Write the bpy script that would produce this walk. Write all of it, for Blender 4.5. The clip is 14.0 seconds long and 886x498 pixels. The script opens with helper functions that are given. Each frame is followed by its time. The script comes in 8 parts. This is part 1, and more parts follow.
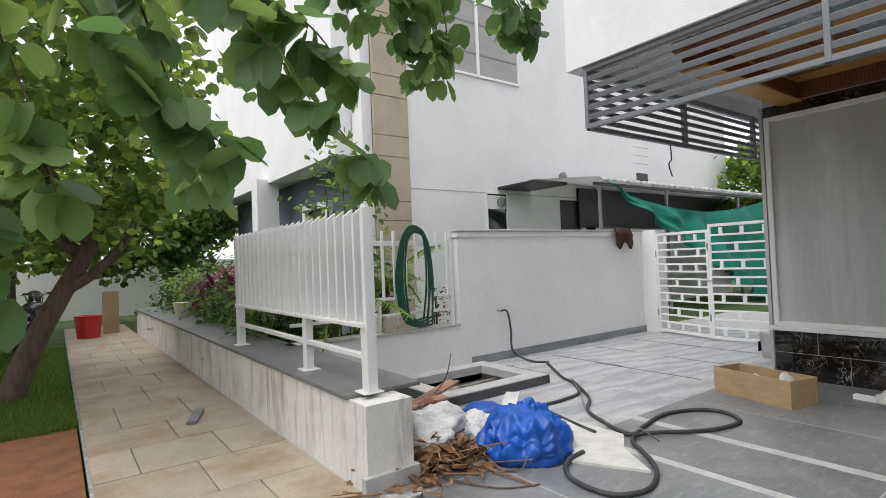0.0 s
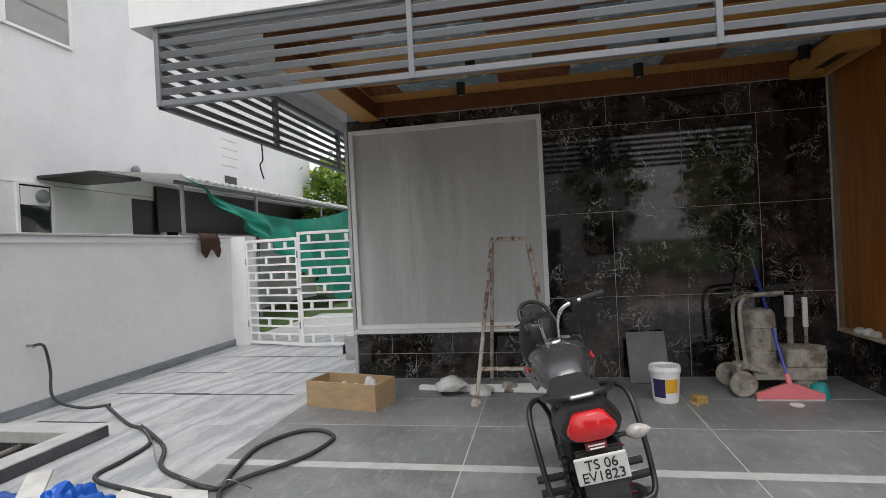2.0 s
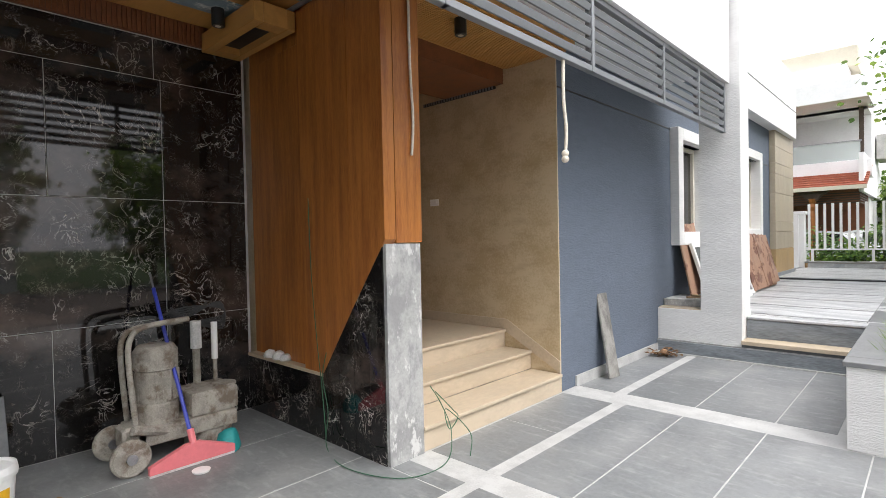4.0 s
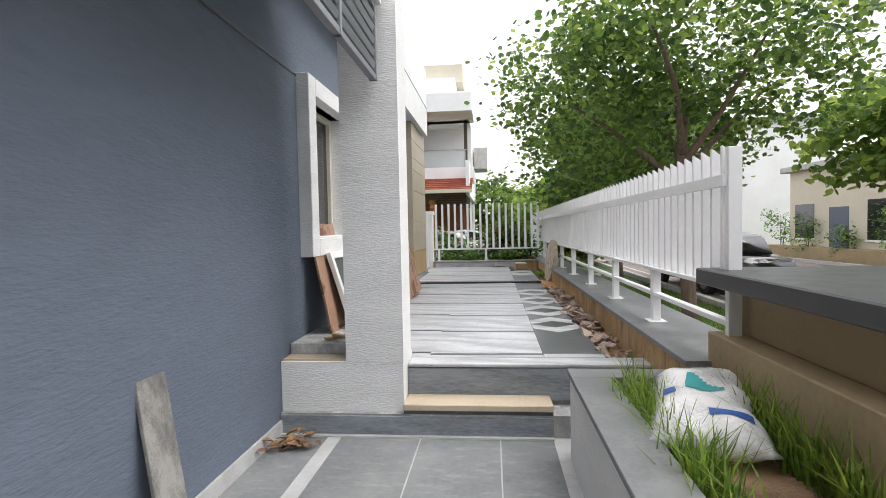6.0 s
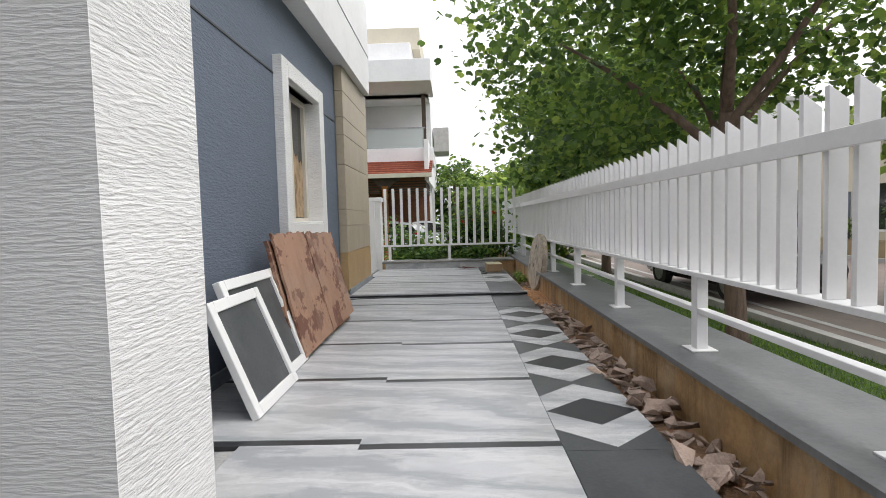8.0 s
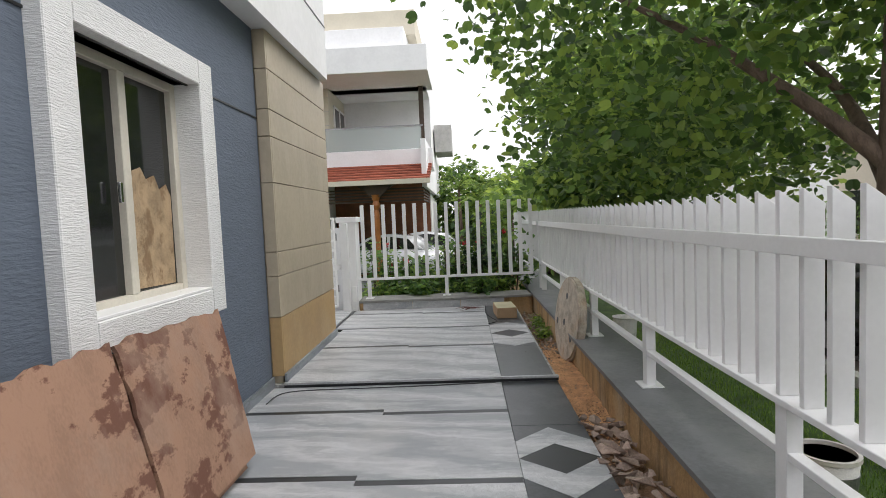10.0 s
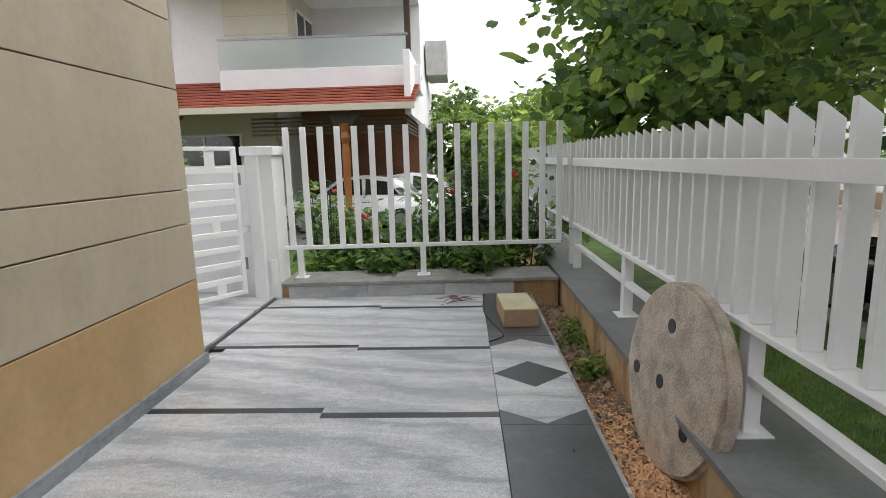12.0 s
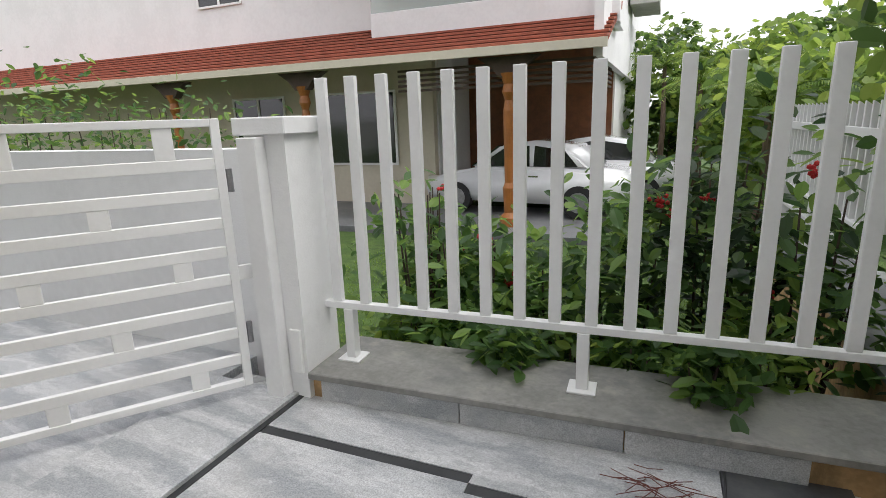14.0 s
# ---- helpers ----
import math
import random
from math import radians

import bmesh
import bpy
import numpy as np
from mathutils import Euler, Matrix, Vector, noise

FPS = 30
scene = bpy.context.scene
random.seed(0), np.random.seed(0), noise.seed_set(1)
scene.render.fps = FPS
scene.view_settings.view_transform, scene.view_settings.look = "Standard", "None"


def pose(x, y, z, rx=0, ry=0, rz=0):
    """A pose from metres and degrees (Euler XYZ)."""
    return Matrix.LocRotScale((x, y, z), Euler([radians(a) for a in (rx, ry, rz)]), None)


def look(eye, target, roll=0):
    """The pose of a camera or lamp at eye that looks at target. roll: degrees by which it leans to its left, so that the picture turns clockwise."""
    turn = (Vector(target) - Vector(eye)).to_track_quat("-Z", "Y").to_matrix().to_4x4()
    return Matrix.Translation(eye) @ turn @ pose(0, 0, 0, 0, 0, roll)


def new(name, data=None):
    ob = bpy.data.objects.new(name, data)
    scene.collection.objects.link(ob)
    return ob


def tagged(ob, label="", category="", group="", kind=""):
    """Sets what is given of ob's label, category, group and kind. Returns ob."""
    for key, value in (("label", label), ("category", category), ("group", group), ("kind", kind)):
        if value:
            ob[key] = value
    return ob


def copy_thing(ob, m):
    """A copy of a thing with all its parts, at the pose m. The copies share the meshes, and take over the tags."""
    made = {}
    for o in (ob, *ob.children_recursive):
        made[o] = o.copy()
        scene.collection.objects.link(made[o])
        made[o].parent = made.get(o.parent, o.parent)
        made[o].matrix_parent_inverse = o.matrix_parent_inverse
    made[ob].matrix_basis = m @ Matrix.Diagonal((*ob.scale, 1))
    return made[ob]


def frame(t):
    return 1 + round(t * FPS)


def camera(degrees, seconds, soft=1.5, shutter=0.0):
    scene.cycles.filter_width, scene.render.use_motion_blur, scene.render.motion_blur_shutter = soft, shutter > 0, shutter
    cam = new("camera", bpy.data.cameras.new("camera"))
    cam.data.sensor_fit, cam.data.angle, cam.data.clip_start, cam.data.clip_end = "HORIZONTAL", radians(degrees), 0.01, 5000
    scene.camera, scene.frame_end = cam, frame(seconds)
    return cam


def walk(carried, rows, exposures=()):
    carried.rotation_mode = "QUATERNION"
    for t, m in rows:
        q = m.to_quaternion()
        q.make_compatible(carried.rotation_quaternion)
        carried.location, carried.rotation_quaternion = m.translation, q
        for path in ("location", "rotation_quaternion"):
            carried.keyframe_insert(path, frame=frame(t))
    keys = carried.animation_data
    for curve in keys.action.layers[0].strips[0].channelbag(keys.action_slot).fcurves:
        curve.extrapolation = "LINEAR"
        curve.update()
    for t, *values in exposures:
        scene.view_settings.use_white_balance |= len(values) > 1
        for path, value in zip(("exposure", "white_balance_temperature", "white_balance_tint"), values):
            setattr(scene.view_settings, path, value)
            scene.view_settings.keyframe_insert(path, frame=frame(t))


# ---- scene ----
cam = camera(80.5, 14.0, soft=0.7)
PATH = [
    (0, (-0.111, 0.099, 1.57), (-1.303, -1.507, 1.613), -2.3),
    (0.5, (-0.224, -0.119, 1.588), (-1.687, -1.481, 1.629), -2.7),
    (1, (-0.267, -0.221, 1.582), (-1.953, -1.296, 1.614), -2.9),
    (1.5, (-0.486, -0.282, 1.597), (-2.342, -1.027, 1.606), -3.0),
    (2, (-0.759, -0.306, 1.614), (-2.725, -0.673, 1.608), -2.9),
    (2.5, (-1.168, -0.386, 1.602), (-3.162, -0.23, 1.593), -2.9),
    (3, (-1.592, -0.219, 1.605), (-3.503, 0.37, 1.566), -2.6),
    (3.5, (-2.01, 0.008, 1.557), (-3.718, 1.047, 1.514), -1.9),
    (4, (-2.386, 0.498, 1.551), (-3.757, 1.954, 1.515), -1.2),
    (4.2, (-2.519, 0.695, 1.553), (-3.754, 2.268, 1.512), -1.2),
    (6.3, (-3.424, 3.999, 1.635), (-3.553, 5.993, 1.556), -1.2),
    (6.5, (-3.44, 4.317, 1.608), (-3.553, 6.312, 1.526), -1.2),
    (7, (-3.453, 5.163, 1.62), (-3.531, 7.16, 1.526), -1),
    (7.2, (-3.457, 5.459, 1.612), (-3.521, 7.455, 1.511), -1),
    (9.3, (-3.298, 8.411, 1.837), (-3.344, 10.406, 1.716), -2),
    (9.5, (-3.259, 8.646, 1.957), (-3.31, 10.642, 1.834), -2.1),
    (10, (-3.242, 9.365, 2.059), (-3.325, 11.36, 1.939), -2.4),
    (10.5, (-3.15, 10.221, 2.059), (-3.236, 12.216, 1.951), -2.6),
    (11, (-3.113, 11.028, 2.056), (-3.201, 13.023, 1.932), -2.4),
    (11.5, (-3.152, 11.898, 1.995), (-3.25, 13.886, 1.794), -1.9),
    (12, (-3.126, 12.709, 1.959), (-3.208, 14.678, 1.62), -1.5),
    (12.5, (-3.088, 13.58, 1.983), (-3.172, 15.524, 1.519), -1.6),
    (13, (-3.137, 14.369, 1.991), (-3.316, 16.298, 1.492), -1.7),
    (13.5, (-3.15, 15.078, 2.006), (-3.56, 16.982, 1.557), -1.9),
    (14, (-3.257, 15.761, 2.091), (-4.016, 17.548, 1.607), -2),
]
EXPOSURE = [(0.0, 0.55), (1.0, 0.4), (1.9, 0.4), (2.4, 1.55), (3.0, 2.42), (3.6, 2.36), (3.9, 1.45), (4.2, 1.2), (6.3, 0.9), (7.2, 0.7), (9.3, 0.7), (12.5, 0.87), (13.5, 0.87), (14.0, 0.72)]
walk(cam, [(t, look(eye, target, roll)) for t, eye, target, roll in PATH], EXPOSURE)

# ---- light: bright overcast sky ----
world = bpy.data.worlds.new("world")
scene.world = world
world.use_nodes = True
_n = world.node_tree.nodes
_sky = _n.new("ShaderNodeTexSky")
_sky.sky_type, _sky.sun_disc = "NISHITA", False
_sky.sun_elevation, _sky.sun_rotation = radians(58), radians(100)
_sky.air_density, _sky.dust_density, _sky.ozone_density = 1.0, 6.0, 0.6
_bg = _n["Background"]
_hs = _n.new("ShaderNodeHueSaturation")
_hs.inputs["Saturation"].default_value = 0.25
_cloud = _n.new("ShaderNodeMix")
_cloud.data_type = "RGBA"
_cloud.inputs["Factor"].default_value = 0.72
_cloud.inputs["B"].default_value = (6.75, 6.72, 7.15, 1)
_bg.inputs["Strength"].default_value = 0.15
world.node_tree.links.new(_sky.outputs[0], _hs.inputs["Color"])
world.node_tree.links.new(_hs.outputs[0], _cloud.inputs["A"])
world.node_tree.links.new(_cloud.outputs["Result"], _bg.inputs["Color"])
sun = new("sun", bpy.data.lights.new("sun", "SUN"))
sun.data.energy, sun.data.angle, sun.data.color = 0.9, radians(40), (1.0, 0.975, 0.95)
sun.matrix_world = look((12, 2, 20), (0, 0, 0))

# ---- small builders ----
def node_mat(name, base, rough=0.6, metal=0.0, var=0.25, scale=3.0, bump=0.0, bump_scale=60.0, second=None, spec=0.5,
             stretch=(1, 1, 1), detail=6.0, coat=0.0, island=0.0, sheen_noise=0.1):
    """Paint, stone, plaster: two scales of noise in colour, noise in roughness, fine relief."""
    m = bpy.data.materials.new(name)
    m.use_nodes = True
    nt = m.node_tree
    b = nt.nodes["Principled BSDF"]
    co = nt.nodes.new("ShaderNodeTexCoord")
    geo = nt.nodes.new("ShaderNodeNewGeometry")
    mp = nt.nodes.new("ShaderNodeMapping")
    mp.inputs["Scale"].default_value = stretch
    nt.links.new(geo.outputs["Position"], mp.inputs["Vector"])
    n1 = nt.nodes.new("ShaderNodeTexNoise")
    n1.inputs["Scale"].default_value, n1.inputs["Detail"].default_value = scale, detail
    n1.inputs["Roughness"].default_value = 0.6
    n2 = nt.nodes.new("ShaderNodeTexNoise")
    n2.inputs["Scale"].default_value, n2.inputs["Detail"].default_value = scale * 14, 4
    for n in (n1, n2):
        nt.links.new(mp.outputs[0], n.inputs["Vector"])
    dark = second or tuple(c * (1 - var) for c in base)
    mix = nt.nodes.new("ShaderNodeMix")
    mix.data_type = "RGBA"
    mix.inputs["A"].default_value, mix.inputs["B"].default_value = (*dark, 1), (*base, 1)
    ramp = nt.nodes.new("ShaderNodeMapRange")
    ramp.inputs["From Min"].default_value, ramp.inputs["From Max"].default_value = 0.35, 0.6
    add = nt.nodes.new("ShaderNodeMath")
    add.operation = "MULTIPLY_ADD"
    add.inputs[1].default_value = 0.5
    nt.links.new(n2.outputs[0], add.inputs[0])
    sub = nt.nodes.new("ShaderNodeMath")
    sub.operation = "SUBTRACT"
    sub.inputs[1].default_value = 0.25
    nt.links.new(n1.outputs[0], sub.inputs[0])
    nt.links.new(sub.outputs[0], add.inputs[2])
    nt.links.new(add.outputs[0], ramp.inputs["Value"])
    nt.links.new(ramp.outputs[0], mix.inputs["Factor"])
    col = mix.outputs["Result"]
    if island:
        info = nt.nodes.new("ShaderNodeObjectInfo")
        hsv = nt.nodes.new("ShaderNodeHueSaturation")
        mr = nt.nodes.new("ShaderNodeMapRange")
        mr.inputs["To Min"].default_value, mr.inputs["To Max"].default_value = 1 - island, 1 + island
        nt.links.new(info.outputs["Random"], mr.inputs["Value"])
        nt.links.new(mr.outputs[0], hsv.inputs["Value"])
        nt.links.new(col, hsv.inputs["Color"])
        col = hsv.outputs[0]
    nt.links.new(col, b.inputs["Base Color"])
    rr = nt.nodes.new("ShaderNodeMapRange")
    rr.inputs["To Min"].default_value = max(0.02, rough - sheen_noise)
    rr.inputs["To Max"].default_value = min(1.0, rough + sheen_noise)
    nt.links.new(n1.outputs[0], rr.inputs["Value"])
    nt.links.new(rr.outputs[0], b.inputs["Roughness"])
    b.inputs["Metallic"].default_value = metal
    b.inputs["Specular IOR Level"].default_value = spec
    b.inputs["Coat Weight"].default_value = coat
    if bump:
        n3 = nt.nodes.new("ShaderNodeTexNoise")
        n3.inputs["Scale"].default_value, n3.inputs["Detail"].default_value = bump_scale, 5
        nt.links.new(mp.outputs[0], n3.inputs["Vector"])
        bp = nt.nodes.new("ShaderNodeBump")
        bp.inputs["Strength"].default_value, bp.inputs["Distance"].default_value = bump, 0.01
        nt.links.new(n3.outputs[0], bp.inputs["Height"])
        nt.links.new(bp.outputs[0], b.inputs["Normal"])
    return m


def mesh_of(name, bm, material, smooth=False):
    me = bpy.data.meshes.new(name)
    bm.to_mesh(me)
    bm.free()
    for m in material if isinstance(material, (list, tuple)) else [material]:
        me.materials.append(m)
    if smooth:
        for p in me.polygons:
            p.use_smooth = True
    return me


def part(name, bm, material, parent=None, label="", smooth=False):
    ob = new(name, mesh_of(name, bm, material, smooth))
    if parent:
        ob.parent = parent
    if label:
        ob["label"] = label
    return ob


def thing(name, label, category, group="", at=(0, 0, 0), rz=0.0, kind=""):
    ob = new(name)
    ob.empty_display_size = 0.1
    ob.matrix_basis = pose(*at, 0, 0, rz)
    return tagged(ob, label, category, group, kind)


def put_box(bm, lo, hi, bevel=0.0, m=None, segs=1):
    """A box from corner lo to corner hi, with bevelled edges, turned by m."""
    lo, hi = [min(a, b) for a, b in zip(lo, hi)], [max(a, b) for a, b in zip(lo, hi)]
    vs = [bm.verts.new((x, y, z)) for x in (lo[0], hi[0]) for y in (lo[1], hi[1]) for z in (lo[2], hi[2])]
    fs = [bm.faces.new([vs[i] for i in q]) for q in
          ((0, 1, 3, 2), (4, 6, 7, 5), (0, 4, 5, 1), (2, 3, 7, 6), (0, 2, 6, 4), (1, 5, 7, 3))]
    if bevel:
        es = list({e for f in fs for e in f.edges})
        r = bmesh.ops.bevel(bm, geom=es, offset=bevel, segments=segs, affect="EDGES", profile=0.6)
        vs = list({v for f in r["faces"] for v in f.verts} | {v for v in vs if v.is_valid})
    if m is not None:
        for v in vs:
            v.co = m @ v.co
    return vs


def box(lo, hi, bevel=0.0, m=None, segs=1):
    bm = bmesh.new()
    put_box(bm, lo, hi, bevel, m, segs)
    return bm


def put_tube(bm, pts, r, sides=8, closed=False, cap=True):
    """A round bar along a run of points; r is a radius or one for each point."""
    pts = [Vector(p) for p in pts]
    rs = r if isinstance(r, (list, tuple)) else [r] * len(pts)
    n = len(pts)
    rings, ref = [], None
    for i, p in enumerate(pts):
        a = pts[(i - 1) % n] if closed or i else p
        b = pts[(i + 1) % n] if closed or i < n - 1 else p
        d = (b - a).normalized()
        if ref is None:
            ref = d.orthogonal().normalized()
        ref = (ref - d * ref.dot(d)).normalized()
        s = d.cross(ref)
        rings.append([bm.verts.new(p + (ref * math.cos(k * math.tau / sides) + s * math.sin(k * math.tau / sides)) * rs[i])
                      for k in range(sides)])
    for i in range(n if closed else n - 1):
        u, v = rings[i], rings[(i + 1) % n]
        for k in range(sides):
            bm.faces.new((u[k], u[(k + 1) % sides], v[(k + 1) % sides], v[k]))
    if cap and not closed:
        bm.faces.new(rings[0][::-1])
        bm.faces.new(rings[-1])
    return bm


def tube(pts, r, sides=8, closed=False):
    return put_tube(bmesh.new(), pts, r, sides, closed)


def smooth_run(pts, k=6):
    """Catmull-Rom through points."""
    p = [Vector(q) for q in pts]
    p = [p[0]] + p + [p[-1]]
    out = []
    for i in range(1, len(p) - 2):
        for j in range(k):
            t = j / k
            a, b, c, d = p[i - 1:i + 3]
            out.append(0.5 * (2 * b + (c - a) * t + (2 * a - 5 * b + 4 * c - d) * t * t + (3 * b - a - 3 * c + d) * t ** 3))
    return out + [p[-2]]


def put_prism(bm, outline, lo, hi, axis="y"):
    """A flat outline of (u, v) pushed from lo to hi along an axis: x (u=y, v=z), y (u=x, v=z), z (u=x, v=y)."""
    def at(u, v, w):
        return {"x": (w, u, v), "y": (u, w, v), "z": (u, v, w)}[axis]
    a = [bm.verts.new(at(u, v, lo)) for u, v in outline]
    b = [bm.verts.new(at(u, v, hi)) for u, v in outline]
    bm.faces.new(a)
    bm.faces.new(b[::-1])
    n = len(a)
    for i in range(n):
        bm.faces.new((a[i], b[i], b[(i + 1) % n], a[(i + 1) % n]))
    bmesh.ops.recalc_face_normals(bm, faces=bm.faces[:])
    return bm


def prism(outline, lo, hi, axis="y"):
    return put_prism(bmesh.new(), outline, lo, hi, axis)


def put_lathe(bm, profile, sides=20, m=None):
    """A turned shape from (radius, height) pairs."""
    rings = []
    for r, z in profile:
        rings.append([bm.verts.new((r * math.cos(k * math.tau / sides), r * math.sin(k * math.tau / sides), z)) for k in range(sides)])
    for u, v in zip(rings, rings[1:]):
        for k in range(sides):
            bm.faces.new((u[k], u[(k + 1) % sides], v[(k + 1) % sides], v[k]))
    bm.faces.new(rings[0][::-1])
    bm.faces.new(rings[-1])
    if m is not None:
        for ring in rings:
            for v in ring:
                v.co = m @ v.co
    return bm


def lathe(profile, sides=20, m=None):
    return put_lathe(bmesh.new(), profile, sides, m)


def wall(name, lo, hi, material, holes=(), axis="x", label="", category="wall", bevel=0.0):
    """A wall as a box between corners; holes are (u0, u1, z0, z1) through it, u along the wall."""
    i = 1 if axis == "x" else 0
    us = sorted({lo[i], hi[i], *[v for h in holes for v in h[:2]]})
    zs = sorted({lo[2], hi[2], *[v for h in holes for v in h[2:]]})
    bm = bmesh.new()
    if not holes:
        put_box(bm, lo, hi, bevel)
    else:
        for u0, u1 in zip(us, us[1:]):
            for z0, z1 in zip(zs, zs[1:]):
                if any(h[0] <= u0 and u1 <= h[1] and h[2] <= z0 and z1 <= h[3] for h in holes):
                    continue
                a, b = list(lo), list(hi)
                a[i], b[i], a[2], b[2] = u0, u1, z0, z1
                put_box(bm, a, b)
        bmesh.ops.remove_doubles(bm, verts=bm.verts[:], dist=1e-4)
        faces = {}
        for f in bm.faces:
            c = f.calc_center_median()
            faces.setdefault((round(c.x, 3), round(c.y, 3), round(c.z, 3)), []).append(f)
        bmesh.ops.delete(bm, geom=[f for fs in faces.values() if len(fs) > 1 for f in fs], context="FACES")
    ob = part(name, bm, material)
    return tagged(ob, label or "plain wall", category, kind="structure")


# ---- materials ----
def add_streaks(m, color, strength=0.5, scale=(3, 3, 0.4), lo=0.5, hi=0.7):
    """Lays stains with a shape of their own over a material's colour."""
    nt = m.node_tree
    b = nt.nodes["Principled BSDF"]
    old = b.inputs["Base Color"].links[0].from_socket
    geo = nt.nodes.new("ShaderNodeNewGeometry")
    mp = nt.nodes.new("ShaderNodeMapping")
    mp.inputs["Scale"].default_value = scale
    n = nt.nodes.new("ShaderNodeTexNoise")
    n.inputs["Scale"].default_value, n.inputs["Detail"].default_value, n.inputs["Roughness"].default_value = 1.0, 8, 0.65
    mr = nt.nodes.new("ShaderNodeMapRange")
    mr.inputs["From Min"].default_value, mr.inputs["From Max"].default_value, mr.inputs["To Max"].default_value = lo, hi, strength
    mix = nt.nodes.new("ShaderNodeMix")
    mix.data_type = "RGBA"
    mix.inputs["B"].default_value = (*color, 1)
    nt.links.new(geo.outputs["Position"], mp.inputs[0])
    nt.links.new(mp.outputs[0], n.inputs["Vector"])
    nt.links.new(n.outputs[0], mr.inputs["Value"])
    nt.links.new(mr.outputs[0], mix.inputs["Factor"])
    nt.links.new(old, mix.inputs["A"])
    nt.links.new(mix.outputs["Result"], b.inputs["Base Color"])
    return m


def add_veins(m, color, scale=2.0, width=0.03, strength=0.8, warp=1.5, stretch=(1, 1, 1)):
    """Thin bright veins of stone."""
    nt = m.node_tree
    b = nt.nodes["Principled BSDF"]
    old = b.inputs["Base Color"].links[0].from_socket
    geo = nt.nodes.new("ShaderNodeNewGeometry")
    mp = nt.nodes.new("ShaderNodeMapping")
    mp.inputs["Scale"].default_value = stretch
    n = nt.nodes.new("ShaderNodeTexNoise")
    n.inputs["Scale"].default_value, n.inputs["Detail"].default_value = scale, 5
    n.inputs["Distortion"].default_value = warp
    sub = nt.nodes.new("ShaderNodeMath")
    sub.operation = "SUBTRACT"
    sub.inputs[1].default_value = 0.5
    ab = nt.nodes.new("ShaderNodeMath")
    ab.operation = "ABSOLUTE"
    mr = nt.nodes.new("ShaderNodeMapRange")
    mr.inputs["From Min"].default_value, mr.inputs["From Max"].default_value = 0.0, width
    mr.inputs["To Min"].default_value, mr.inputs["To Max"].default_value = strength, 0.0
    gate = nt.nodes.new("ShaderNodeTexNoise")
    gate.inputs["Scale"].default_value = scale * 0.8
    gr = nt.nodes.new("ShaderNodeMapRange")
    gr.inputs["From Min"].default_value, gr.inputs["From Max"].default_value = 0.5, 0.66
    mul = nt.nodes.new("ShaderNodeMath")
    mul.operation = "MULTIPLY"
    mix = nt.nodes.new("ShaderNodeMix")
    mix.data_type = "RGBA"
    mix.inputs["B"].default_value = (*color, 1)
    L = nt.links.new
    L(geo.outputs["Position"], mp.inputs[0])
    L(mp.outputs[0], n.inputs["Vector"])
    L(mp.outputs[0], gate.inputs["Vector"])
    L(n.outputs[0], sub.inputs[0])
    L(sub.outputs[0], ab.inputs[0])
    L(ab.outputs[0], mr.inputs["Value"])
    L(gate.outputs[0], gr.inputs["Value"])
    L(mr.outputs[0], mul.inputs[0])
    L(gr.outputs[0], mul.inputs[1])
    L(mul.outputs[0], mix.inputs["Factor"])
    L(old, mix.inputs["A"])
    L(mix.outputs["Result"], b.inputs["Base Color"])
    return m


WHITE = node_mat("white_wall_paint", (0.80, 0.80, 0.80), 0.75, var=0.07, scale=1.0, bump=0.2, bump_scale=90)
WHITE_ROUGH = node_mat("white_textured_plaster", (0.78, 0.78, 0.77), 0.8, var=0.08, scale=1.5, bump=0.8, bump_scale=45, stretch=(0.5, 0.5, 3))
WHITE_OLD = add_streaks(add_streaks(add_streaks(node_mat("weathered_white_plaster", (0.76, 0.75, 0.71), 0.85, var=0.12, scale=2.0, bump=0.3), (0.16, 0.15, 0.12), 0.7, (9, 9, 0.8), 0.52, 0.72),
                        (0.50, 0.30, 0.12), 0.6, (1.2, 0.5, 0.6), 0.58, 0.7), (0.30, 0.20, 0.11), 0.5, (3, 3, 1.2), 0.54, 0.72)
WHITE_METAL = node_mat("white_enamel", (0.79, 0.79, 0.79), 0.35, var=0.05, scale=3.0, bump=0.05, bump_scale=30)
KRAFT = add_streaks(node_mat("crumpled_kraft_paper", (0.46, 0.33, 0.20), 0.8, var=0.4, scale=9, bump=1.0, bump_scale=14), (0.20, 0.12, 0.06), 0.8, (9, 9, 6), 0.5, 0.6)
CREAM_UPVC = node_mat("cream_window_frame", (0.66, 0.62, 0.53), 0.4, var=0.12, scale=4)
UPVC = node_mat("white_upvc", (0.82, 0.82, 0.81), 0.3, var=0.04, scale=3)
BLUE = node_mat("blue_grey_texture_paint", (0.128, 0.155, 0.20), 0.8, var=0.12, scale=0.9, bump=0.7, bump_scale=38, stretch=(1, 0.45, 1.7))
BLACK = add_veins(add_veins(add_streaks(node_mat("black_marble", (0.013, 0.012, 0.012), 0.035, var=0.5, scale=3.0, sheen_noise=0.02, spec=0.55), (0.10, 0.072, 0.06), 0.8, (1.3, 1.3, 1.9), 0.50, 0.70),
                            (0.55, 0.52, 0.48), 5.0, 0.022, 0.9, 2.5), (0.42, 0.38, 0.34), 11.0, 0.022, 0.45, 3.5)
